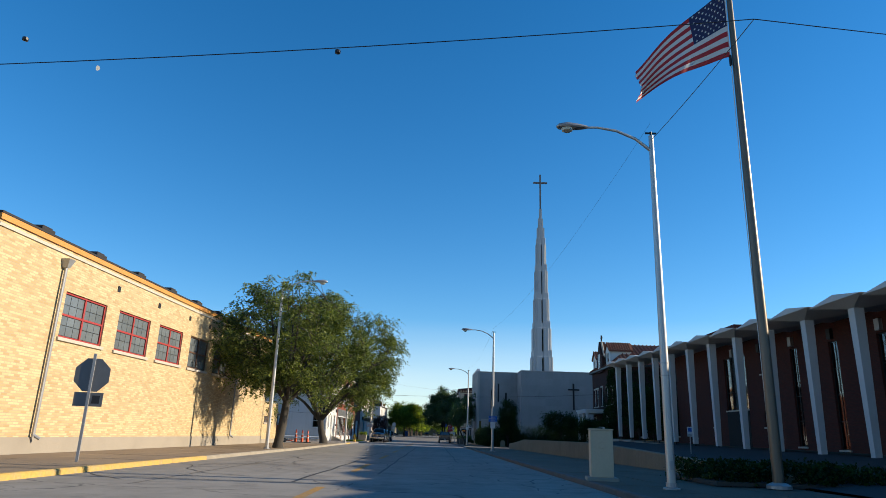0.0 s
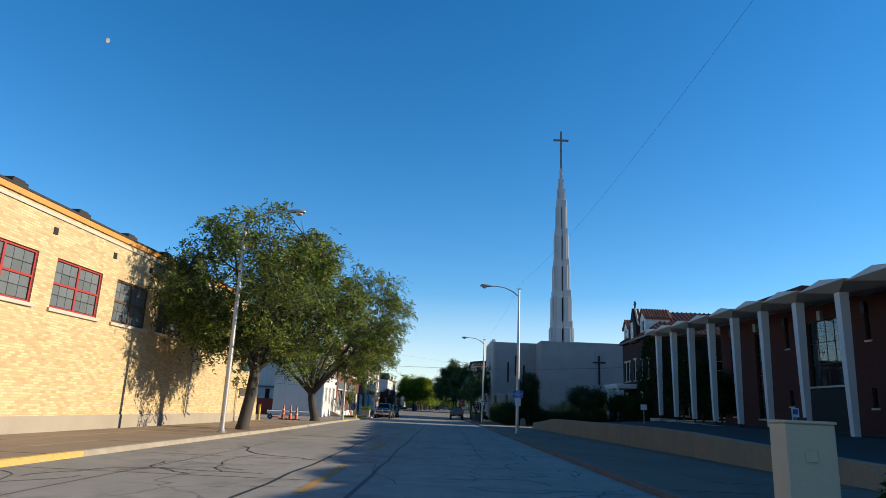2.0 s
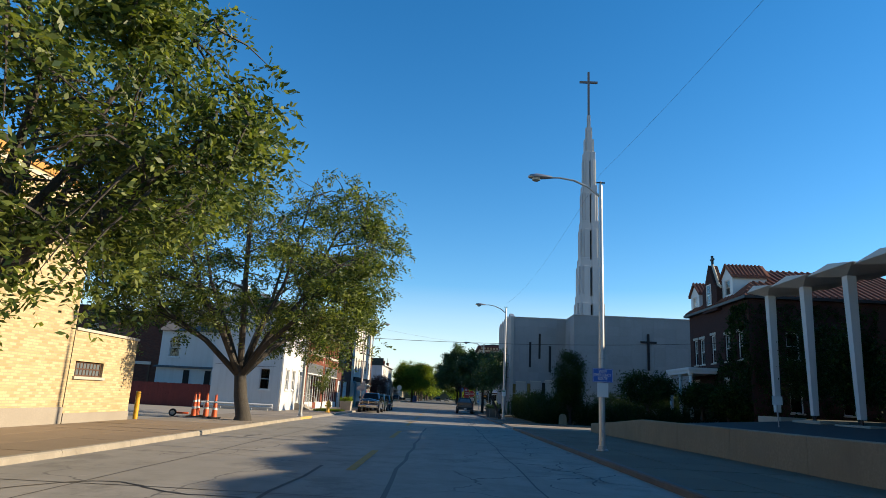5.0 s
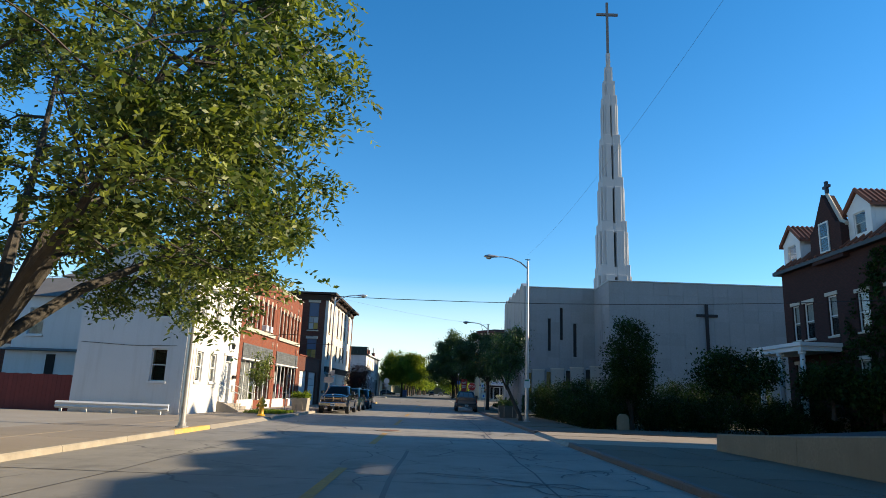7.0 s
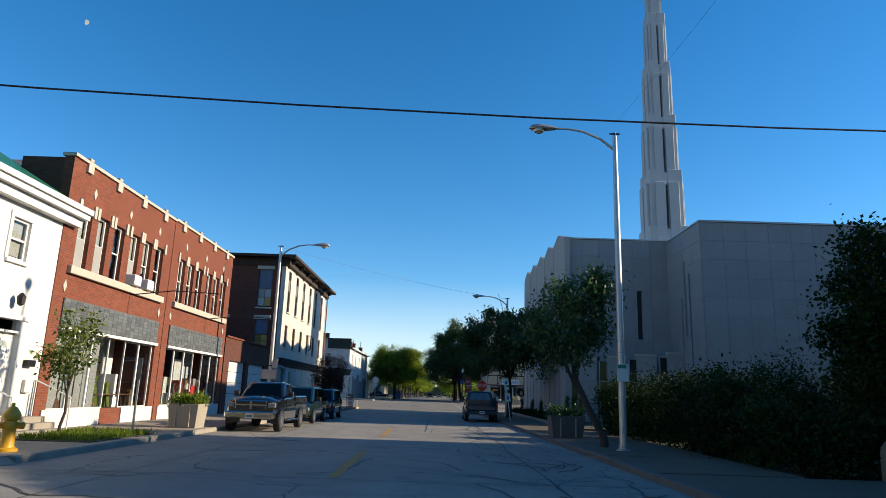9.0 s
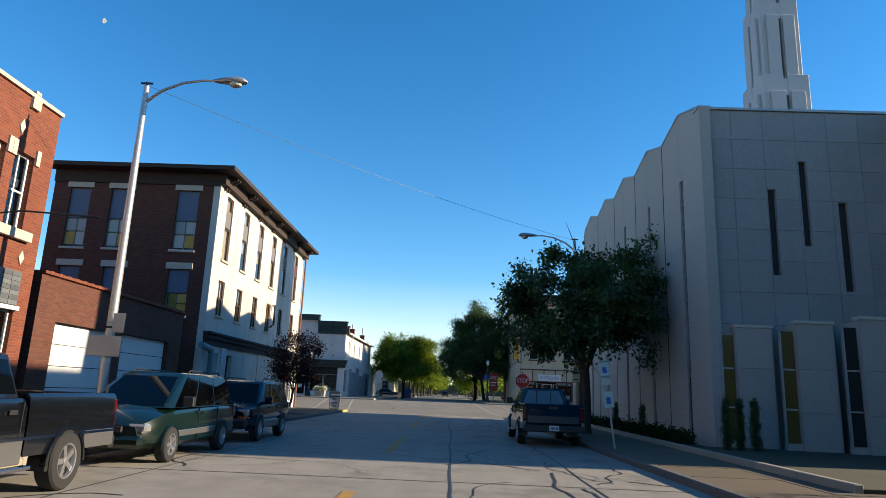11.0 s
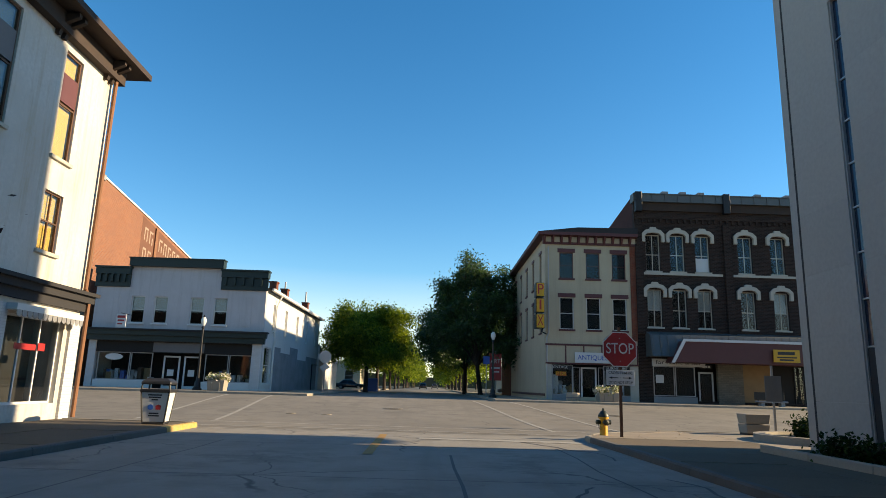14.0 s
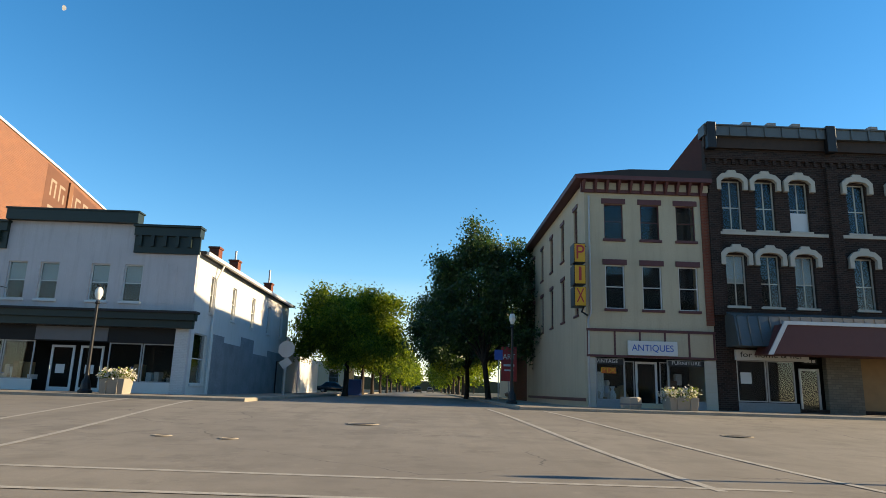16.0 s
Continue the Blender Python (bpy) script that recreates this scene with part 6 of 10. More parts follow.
for i in range(NB):
    u = 1.0 + i * BAY
    dz = -0.137 * i
    zb, zt = 1.5 + dz * 0.73, 9.12 + dz
    part("column", Mesh().loft([[(u - s * 0.5, -s * 0.5, z), (u + s * 0.5, -s * 0.5, z), (u + s * 0.5, s * 0.5, z), (u - s * 0.5, s * 0.5, z)] for s, z in ((0.30, zb + 0.18), (0.46, zt - 0.40))]), COLUMN, hallr)
    part("column_foot", Mesh().cyl(u, 0, zb - 0.3, zb + 0.2, 0.07, n=8), IRON, hallr)
    part("footing", Mesh().box(u - 1.3, -0.6, zb - 0.45, u + 1.5, 0.9, zb - 0.08), CONCRETE, hallr, bevel=0.03)
    a, b, f, r, zv, zp = u - (BAY / 2 - 0.006 if i else 1.0), u + BAY / 2 - 0.006, -1.0, 2.38, zt - 0.10, zt + 0.2
    foot = [(u - 0.25, -0.25, zt - 0.397), (u + 0.25, -0.25, zt - 0.397), (u + 0.25, 0.25, zt - 0.397), (u - 0.25, 0.25, zt - 0.397)]
    rim = [(a, f, zv), (b, f, zv), (b, r, zv), (a, r, zv)]
    rp = Mesh()
    for k in range(4):
        rp.quad(foot[k], foot[(k + 1) % 4], rim[(k + 1) % 4], rim[k])
    rp.quad(*foot)
    rp.quad(rim[0], rim[1], (u, f, zp))
    rp.quad(rim[2], rim[3], (u, r, zp))
    rp.quad(rim[0], (u, f, zp), (u, r, zp), rim[3])
    rp.quad(rim[1], rim[2], (u, r, zp), (u, f, zp))
    part("roof_fold", rp, COLUMN, hallr, "white folded concrete umbrella roof bay")
    if i > 1:
        part("vent_grille", Mesh().box(u + BAY / 2 - 0.18, 2.2, 8.0 + dz, u + BAY / 2 + 0.18, 2.39, 8.55 + dz), GALV if i % 2 else IRON, hallr)
part("roof", Mesh().prism([(9.32, 8.35), (1 + NB * BAY, 6.5), (1 + NB * BAY, 6.2), (9.32, 8.05)], "y", 2.75, 17.6), ROOFDARK, hallr)

# ---- old brick convent ----
conv = thing("brick_convent", pose(20.0, 87.0, 0.9, 0, 0, -90), "old dark brick convent with a tiled roof and dormers", "house")
CW, CH, CD = 11.5, 8.6, 16.0
vw = [(0.9, 4.4, 1.7, 6.5), (2.2, 4.4, 3.2, 6.5), (4.6, 4.4, 5.5, 6.6), (7.2, 4.4, 8.2, 6.4), (9.5, 4.4, 10.4, 6.4), (0.9, 0.8, 1.8, 3.0), (6.9, 0.8, 7.8, 3.0)]
part("wall", wall_mesh(CW, -1.0, CH, 0.3, vw), CONVBRICK, conv)
for a, b, c, d in vw:
    window(conv, a, b, c, d, TRIM, 1, 2, 0.1, 0.07, sill=STONE, head=STONE, blind=BLIND, blind_low=0.45)
vs = [(2.2, 4.4, 3.1, 6.3), (5.8, 4.4, 6.7, 6.3), (9.5, 4.4, 10.4, 6.3), (2.2, 0.8, 3.1, 2.8), (5.8, 0.8, 6.7, 2.8)]
cs2 = part("side_wall", wall_mesh(CD, -1.0, CH, 0.3, vs), CONVBRICK, conv)
cs2.matrix_basis = pose(CW + 0.004, 0.31, 0, 0, 0, 90)
for a, b, c, d in vs:
    wo = window(conv, a, b, c, d, TRIM, 1, 2, 0.1, 0.07, sill=STONE)
    wo.matrix_basis = pose(CW + 0.004, 0.31, 0, 0, 0, 90)
part("wall", Mesh().box(0, 0.31, -1, 0.3, CD, CH), CONVBRICK, conv)
part("wall", Mesh().box(0.31, CD, -1, CW - 0.31, CD + 0.3, CH), CONVBRICK, conv)
part("eave", Mesh().box(-0.35, -0.4, CH, CW + 0.4, 0.35, CH + 0.2).box(CW + 0.01, 0.35, CH, CW + 0.45, CD + 0.4, CH + 0.2), IRON, conv)
# hipped tile roof
RZ, RR = CH + 0.2, CH + 3.3
roofm = Mesh()
e = [(-0.4, -0.4, RZ), (CW + 0.45, -0.4, RZ), (CW + 0.45, CD + 0.4, RZ), (-0.4, CD + 0.4, RZ)]
r1, r2 = (CW / 2, 3.4, RR), (CW / 2, CD - 3.4, RR)
roofm.quad(e[0], e[1], r1)
roofm.quad(e[1], e[2], r2, r1)
roofm.quad(e[2], e[3], r2)
roofm.quad(e[3], e[0], r1, r2)
roofm.quad(*e)
part("roof", roofm, TERRACOTTA, conv, "terracotta barrel-tile roof")
for i in range(34):
    v = -0.3 + i * (CD + 0.6) / 34
    k = min(1.0, (v + 0.4) / 3.8, (CD + 0.4 - v) / 3.8)
    p0, p1 = Vector((CW + 0.47, v, RZ + 0.03)), Vector((CW / 2 + (CW / 2 + 0.45) * (1 - k), v, RZ + (RR - RZ) * k + 0.03))
    if k > 0.03:
        part("roof_tile_course", Mesh().tube([p0, p1], 0.085, 6), TERRACOTTA, conv)
for i in range(20):
    u = -0.3 + i * (CW + 0.6) / 20
    k = min(1.0, (u + 0.4) / (CW / 2 + 0.42), (CW + 0.45 - u) / (CW / 2 + 0.42))
    if k > 0.03:
        part("roof_tile_course", Mesh().tube([(u, -0.42, RZ + 0.03), (u, -0.4 + 3.8 * k, RZ + (RR - RZ) * k + 0.03)], 0.085, 6), TERRACOTTA, conv)


def dormer(u, w, z0, h, face):
    ob = part("dormer", wall_mesh(w, z0, z0 + h, 0.2, [(w * 0.25, z0 + 0.5, w * 0.75, z0 + h - 0.15)]), TRIM, conv, "white dormer with a tiled hood")
    ob.matrix_basis = pose(u, face, 0)
    part("gable", Mesh().prism([(-0.1, z0 + h), (w + 0.1, z0 + h), (w / 2, z0 + h + 0.9)], "y", 0.0, 0.18), TRIM, ob)
    for q in (0.0, w - 0.12):
        part("cheek", Mesh().box(q, 0.21, z0, q + 0.12, 2.6, z0 + h), TRIM, ob)
    for s in (0, 1):
        x0, x1 = (-0.25, w / 2) if not s else (w + 0.25, w / 2)
        part("dormer_roof", Mesh().prism([(x0, z0 + h - 0.1), (x1, z0 + h + 0.95), (x1, z0 + h + 1.1), (x0, z0 + h + 0.05)], "y", -0.15, 2.8), TERRACOTTA, ob)
        for i in range(10):
            v = -0.1 + i * 0.29
            part("tile", Mesh().tube([(x0, v, z0 + h + 0.06), (x1, v, z0 + h + 1.12)], 0.07, 6), TERRACOTTA, ob)
    window(ob, w * 0.25, z0 + 0.5, w * 0.75, z0 + h - 0.15, TRIM, 1, 2, 0.06)


dormer(0.3, 1.9, 8.7, 1.7, 0.1)
dormer(7.0, 1.9, 8.9, 1.8, 0.1)
gb = part("gable_front", Mesh().prism([(4.1, CH - 0.2), (7.0, CH - 0.2), (7.0, 10.2), (6.6, 10.4), (5.55, 12.2), (4.5, 10.4), (4.1, 10.2)], "y", -0.35, 0.4), CONVBRICK, conv, "curved brick gable with a stone cross")
part("gable_coping", Mesh().tube([(7.05, 0, 10.2), (6.6, 0, 10.45), (5.55, 0, 12.25), (4.5, 0, 10.45), (4.05, 0, 10.2)], 0.12, 6), STONE, conv)
part("cross", Mesh().box(5.47, -0.08, 12.3, 5.63, 0.08, 13.0).box(5.25, -0.07, 12.62, 5.85, 0.07, 12.76), IRON, conv)
window(conv, 5.1, 8.9, 6.0, 10.6, TRIM, 1, 2, -0.42, 0.08, name="gable_window")
part("chimney", Mesh().box(6.2, 9.0, RR - 1.2, 6.8, 9.6, RR + 0.35).box(6.15, 8.95, RR + 0.35, 6.85, 9.65, RR + 0.5), CONVBRICK, conv)
porch = thing("white_porch", pose(20.0, 87.0, 0.9, 0, 0, -90), "white columned porch on the brick house", "porch")
part("porch_roof", Mesh().box(0.4, -2.2, 3.5, 5.6, -0.02, 3.75).box(0.3, -2.3, 3.75, 5.7, -0.01, 3.95), TRIM, porch)
for u, v in ((0.7, -2.0), (3.0, -2.0), (5.3, -2.0)):
    part("column", Mesh().spin([(0.2, -0.8), (0.2, 0.15), (0.15, 0.2), (0.16, 1.6), (0.13, 3.3), (0.2, 3.35), (0.2, 3.5)], 12, u, v), TRIM, porch, smooth=True)
part("deck", Mesh().box(0.3, -2.3, -0.8, 5.7, -0.02, 0.1), CONCRETE, porch)

# ---- church ----
SLITGLASS = surface("dark_blue_stained_glass", (0.012, 0.02, 0.05), 0.12, stain=0.6, scale=5, grain=12, bump=0.1)
church = thing("stone_church", Matrix(), "modern limestone church with slit windows and a stepped steeple", "church")


def panel_wall(x0, x1, z1, place, rows, cols, holes=(), material=None, thick=0.3, z0=-0.2):
    """A plain core with stone panels before it, joints left open."""
    m = material or LIMESTONE
    core = part("wall_core", wall_mesh(x1, z0, z1, thick, holes, x0), m, church)
    core.matrix_basis = place
    hs, ws = (z1 - z0) / rows, (x1 - x0) / cols
    for r in range(rows):
        sh = 0.0
        xs = sorted({x0, x1, *[x0 + sh + ws * i for i in range(cols + 1) if x0 < x0 + sh + ws * i < x1]})
        for a, b in zip(xs[:-1], xs[1:]):
            za, zb = z0 + hs * r, z0 + hs * (r + 1)
            cut = [h for h in holes if h[0] < b and h[2] > a and h[1] < zb and h[3] > za]
            pm = Mesh()
            if cut:
                w = wall_mesh(b - 0.006, za + 0.006, zb - 0.006, 0.028, [(max(h[0], a + 0.006), max(h[1], za + 0.006), min(h[2], b - 0.006), min(h[3], zb - 0.006)) for h in cut], a + 0.006)
                pm.v, pm.f = [(x, y - 0.03, z) for x, y, z in w.v], w.f
            else:
                pm.box(a + 0.006, -0.03, za + 0.006, b - 0.006, -0.002, zb - 0.006)
            ob = part("panel", pm, m, church)
            ob.matrix_basis = place
    for h in holes:
        g = part("slit_window", Mesh().box(h[0], 0.12, h[1], h[2], 0.16, h[3]), ROOFDARK, church)
        g.matrix_basis = place
        back = part("slit_backing", Mesh().box(h[0] - 0.02, 0.31, h[1] - 0.02, h[2] + 0.02, 0.34, h[3] + 0.02), ROOMSHADE, church)
        back.matrix_basis = place


panel_wall(0, 15.5, 10.85, pose(12.04, 98.6, 0), 11, 13)
panel_wall(0, 5.2, 10.87, pose(12.03, 103.8, 0, 0, 0, -90), 11, 4, [(2.1, 3.0, 2.28, 7.2), (2.65, 5.0, 2.85, 9.2), (3.3, 3.3, 3.5, 8.4)])
panel_wall(0, 6.22, 10.98, pose(5.8, 103.8, 0), 11, 6, [(2.1, 5.45, 2.36, 8.28), (3.16, 6.42, 3.42, 9.26), (4.32, 5.0, 4.62, 7.9)])
part("wall_core", Mesh().box(27.3, 98.7, -0.2, 27.6, 123, 10.8), LIMESTONE, church)
part("roof", Mesh().box(12.4, 99, 10.2, 27.3, 123.3, 10.5).box(6.0, 104.2, 10.1, 12.4, 123.3, 10.4), ROOFDARK, church)
part("coping", Mesh().box(11.95, 98.5, 10.86, 27.65, 98.95, 10.95).box(11.95, 98.95, 10.88, 12.4, 103.7, 10.96).box(5.74, 103.7, 10.99, 12.4, 104.15, 11.07), GALV, church)
# street wall of pointed bays
for i in range(5):
    ya, yb = 103.62 + i * 4.02, 103.62 + (i + 1) * 4.02
    ym = (ya + yb) / 2
    x = 5.78 + 0.035 * i
    rise = 0.16 * i
    za, zm, zb = 11.02 + rise, 11.55 + rise, 11.16 + rise
    slit_top = 9.08 + rise * 1.3
    for a, b, ha, hb in ((ya + 0.02, ym - 0.17, za, zm), (ym + 0.17, yb - 0.05, zm, zb)):
        cuts = [-0.2, 1.2, 2.6, 4.0, 5.4, 6.8, 8.2]
        for c, d in zip(cuts[:-1], cuts[1:]):
            part("panel", Mesh().prism([(a, c), (b, c), (b, d - 0.003), (a, d - 0.003)], "x", x, x + 0.35), PALESTONE, church)
        part("panel", Mesh().prism([(a, 8.2), (b, 8.2), (b, hb), (a, ha)], "x", x, x + 0.35), PALESTONE, church)
    part("panel", Mesh().prism([(ym - 0.17, slit_top), (ym + 0.17, slit_top), (ym + 0.17, zm), (ym, zm + 0.03), (ym - 0.17, zm)], "x", x + 0.004, x + 0.35), PALESTONE, church)
    part("bay_coping", Mesh().prism([(ya + 0.02, za + 0.004), (ym, zm + 0.034), (yb - 0.05, zb + 0.004), (yb - 0.05, zb + 0.06), (ym, zm + 0.09), (ya + 0.02, za + 0.06)], "x", x - 0.03, x + 0.4), GALV, church, "thin metal coping along the gabled bay")
    part("slit_frame", Mesh().box(x + 0.03, ym - 0.168, 0.0, x + 0.12, ym - 0.13, slit_top).box(x + 0.03, ym + 0.13, 0.0, x + 0.12, ym + 0.168, slit_top), GALV, church)
    step = (slit_top - 2.3) / 8
    for k in range(8):
        part("slit_pane", Mesh().box(x + 0.09, ym - 0.128, 2.32 + k * step, x + 0.1, ym + 0.128, 2.28 + (k + 1) * step), SLITGLASS, church, "dark blue stained glass")
        part("slit_bar", Mesh().box(x + 0.06, ym - 0.128, 2.28 + k * step, x + 0.1, ym + 0.128, 2.315 + k * step), GALV, church)
    part("slit_panel", Mesh().box(x + 0.06, ym - 0.128, -0.1, x + 0.12, ym + 0.128, 2.27), ROOFDARK, church)
    part("joint_strip", Mesh().box(x - 0.006, yb - 0.05, 0.0, x + 0.2, yb + 0.02, zb - 0.02), ROOFDARK, church)
    part("slit_backing", Mesh().box(x + 0.36, ym - 0.3, 0, x + 0.4, ym + 0.3, slit_top), ROOMSHADE, church)
bed = thing("planting_bed", Matrix(), "narrow planting bed with a stone edge along the church wall", "planting bed")
for i in range(16):
    ya, yb = 94.4 + i * 1.8, 94.4 + (i + 1) * 1.8 - 0.02
    part("edging_stone", Mesh().prism([(ya, 0.08), (yb, 0.08), (yb, 0.27), (ya, 0.27)], "x", 4.35, 4.5), CONCRETE, bed, bevel=0.015)
part("soil", Mesh().box(4.51, 94.4, 0.08, 5.41, 123.2, 0.2).box(5.41, 94.4, 0.08, 12.0, 103.4, 0.2), EARTH, bed)
part("end_wall", Mesh().box(5.93, 123.75, -0.2, 27.6, 124.05, 11.7), PALESTONE, church)
AMBER = surface("amber_glass", (0.16, 0.11, 0.03), 0.15, stain=0.2, scale=2, bump=0)
# low wing of staggered panels with tall windows between them
for k in range(7):
    xa, yf = 6.48 + k * 1.57, 103.45 - k * 0.5
    for c, d in ((-0.1, 1.25), (1.26, 2.5), (2.51, 3.72 + 0.12 * k)):
        part("wing_panel", Mesh().box(xa, yf, c, xa + 1.08, yf + 0.3, d), PALESTONE, church)
    part("wing_coping", Mesh().box(xa - 0.03, yf - 0.04, 3.725 + 0.12 * k, xa + 1.11, yf + 0.34, 3.82 + 0.12 * k), STONE, church)
    part("wing_return", Mesh().box(xa, yf + 0.301, -0.1, xa + 0.25, 103.76, 3.7 + 0.12 * k), PALESTONE, church) if k else None
    wa = xa - 0.44
    pane = part("tall_window", Mesh().box(wa + 0.06, yf + 0.2, 0.4, xa - 0.02, yf + 0.24, 3.5 + 0.12 * k), AMBER if k < 2 else ROOMSHADE, church, "tall amber glass window")
    part("glazing_bar", Mesh().box(wa, yf + 0.16, 0.4, wa + 0.045, yf + 0.26, 3.5 + 0.12 * k).box(wa + 0.06, yf + 0.17, 2.47, xa - 0.02, yf + 0.19, 2.52).box(wa + 0.06, yf + 0.17, 1.32, xa - 0.02, yf + 0.19, 1.37), GALV, pane)
    part("window_base", Mesh().box(wa, yf + 0.12, -0.1, xa - 0.003, yf + 0.3, 0.39), PALESTONE, church)
part("wall_cross", Mesh().box(19.66, 98.45, 5.4, 19.9, 98.56, 9.2).box(18.95, 98.46, 8.2, 20.65, 98.56, 8.42), IRON, church, "large dark cross on the wall")
# steeple of nested stepped piers
TX, TY = 19.05, 124.6
tiers = [(2.02, 9.0, 17.3), (1.76, 16.0, 22.8), (1.48, 21.5, 28.5), (1.24, 27.0, 34.2), (0.98, 33.0, 39.7), (0.72, 38.5, 41.9), (0.48, 41.0, 43.9), (0.26, 43.0, 46.0)]
for i, (h, z0, z1) in enumerate(tiers):
    if i > 4:
        part("steeple_pier", Mesh().box(TX - h, TY - h * 0.6, z0, TX + h, TY + h * 0.6, z1).box(TX - h * 0.6, TY - h, z0, TX + h * 0.6, TY + h, z1 - 0.5), STEEPLE, church)
        continue
    g = 0.075 * h
    for sx in (-1, 1):
        for sy in (-1, 1):
            part("steeple_pier", Mesh().box(TX + sx * g, TY + sy * g, z0, TX + sx * h * 0.86, TY + sy * h * 0.86, z1), STEEPLE, church, bevel=0.03)
            part("steeple_shoulder", Mesh().box(TX + sx * g * 1.25, TY + sy * h * 0.862, z0, TX + sx * h * 0.62, TY + sy * h, z1 - 1.3).box(TX + sx * h * 0.862, TY + sy * g * 1.25, z0, TX + sx * h, TY + sy * h * 0.62, z1 - 1.3), STEEPLE, church, bevel=0.03)
    part("steeple_core", Mesh().box(TX - h * 0.6, TY - h * 0.6, z0, TX + h * 0.6, TY + h * 0.6, z1 - 0.5), ROOFDARK, church)
    for k in (0, 1):
        for s in (-1, 1):
            za, zb = z1 - 1.5, z1 - 0.3
            if k:
                part("steeple_spandrel", Mesh().box(TX - g + 0.004, TY + s * h * 0.4, za, TX + g - 0.004, TY + s * h * 0.84, zb), STEEPLE, church)
            else:
                part("steeple_spandrel", Mesh().box(TX + s * h * 0.4, TY - g + 0.004, za, TX + s * h * 0.84, TY + g - 0.004, zb), STEEPLE, church)
part("steeple_cross", Mesh().box(TX - 0.15, TY - 0.13, 46.0, TX + 0.15, TY + 0.13, 53.5).box(TX - 1.42, TY - 0.12, 51.55, TX - 0.15, TY + 0.12, 51.88).box(TX + 0.15, TY - 0.12, 51.55, TX + 1.42, TY + 0.12, 51.88), GREYBOARD, church)

# ---- pavements and kerbs ----
slab_run("sidewalk_west", "brown worn concrete sidewalk", lambda y: -13.35, lambda y: kerb_left(y) - 0.15, 9.2, 56, PAVEBROWN, 1.7, 3)
slab_run("sidewalk_lot", "tan concrete apron before the lot", lambda y: -13.3, lambda y: kerb_left(y) - 0.15, 56, 76.3, PAVE, 2.2, 2, 0.12)
west_lot = solid("gravel_lot", Mesh().box(-60, 54, -0.1, -13.3, 79, 0.1), CONCRETE, "bare concrete lot beside the white house", "parking lot", kind="structure")
slab_run("sidewalk_shops", "concrete sidewalk before the shops", lambda y: -12.85, lambda y: -9.2, 76.3, 100.3, PAVE, 1.8, 2)
slab_run("garage_apron", "brown stained apron before the garage", lambda y: -12.9, lambda y: -9.2, 100.3, 111.8, PAVEBROWN, 2.9, 2, 0.06)
slab_run("sidewalk_block", "concrete sidewalk before the white-fronted block", lambda y: -12.85, lambda y: -9.2, 111.8, 127.5, PAVESHADE, 1.8, 2)
slab_run("sidewalk_east", "shaded concrete sidewalk along the low wall", lambda y: kerb_right(y) + 0.15, lambda y: wall_line(y) if y < 66 else 7.0, 9.2, 67.0, PAVESHADE, 1.9, 3)
slab_run("driveway_apron", "pale concrete driveway apron", lambda y: kerb_right(y) + 0.15, lambda y: 20.0, 67.0, 74.2, PAVE, 2.4, 5, 0.09)
# Same concrete as the apron; its darker tone is shade put into colour.
slab_run("sidewalk_bend_drive", "stained concrete sidewalk beside the driveway, toned dark for shade", lambda y: kerb_right(y) + 0.15, lambda y: 20.0, 74.2, 78.2, PAVESHADE, 2.0, 6, 0.11)
slab_run("sidewalk_church", "concrete sidewalk along the church", lambda y: kerb_right(y) + 0.15, lambda y: 5.5, 78.2, 126.0, PAVESHADE, 1.8, 2)
slab_run("sidewalk_bend", "sunlit concrete street corner by the stop sign", lambda y: kerb_bend(y) + 0.15, lambda y: 5.5, 126.0, 129.7, PAVE, 0.9, 3)
corner_slab = slab_run("sidewalk_corner", "sunlit concrete street corner", lambda y: 5.5, lambda y: 60.0, 124.0, 129.7, PAVE, 1.8, 18)
slab_run("sidewalk_far_west", "concrete sidewalk before the corner shop", lambda y: -70.0, lambda y: -9.75, 147.2, 150.45, PAVE, 1.6, 20)
slab_run("sidewalk_far_east", "concrete sidewalk before the cream shop", lambda y: 1.05, lambda y: 70.0, 147.2, 150.45, PAVE, 1.6, 22)
slab_run("sidewalk_side_west", "narrow concrete sidewalk beside the corner shop", lambda y: -13.0, lambda y: -9.75, 150.5, 230, PAVE, 3, 1)
slab_run("sidewalk_side_east", "narrow concrete sidewalk beside the cream shop", lambda y: 1.05, lambda y: 4.0, 150.5, 230, PAVE, 3, 1)
kerb_run("kerb_west_near", "worn yellow painted kerb", kerb_left, 9.2, 25.4, -1, KERBY)
kerb_run("kerb_west", "worn concrete kerb", kerb_left, 25.4, 66.5, -1, KERB)
kerb_run("kerb_west_paint", "kerb end painted yellow", kerb_left, 66.5, 69.5, -1, KERBY)
kerb_run("kerb_shops", "worn concrete kerb", kerb_left, 77.5, 100.2, -1, KERB)
# Kerb colour carries the shade here and along the east side.
kerb_run("kerb_block", "broken stained kerb toned dark for shade before the white-fronted block", kerb_left, 111.9, 125.5, -1, KERBSHADE)
kerb_run("kerb_corner_west", "yellow painted corner kerb", kerb_left, 125.5, 127.6, -1, KERBY, 1.0)
kerb_run("kerb_east", "stained concrete kerb toned dark for shade", kerb_right, 9.2, 67.5, 1, KERBSHADE)
kerb_run("kerb_church", "stained concrete kerb toned dark for shade", kerb_right, 74.0, 126.0, 1, KERBSHADE)
kerb_run("kerb_bend", "sunlit rounded corner kerb", kerb_bend, 126.0, 129.7, 1, KERB, 0.62)



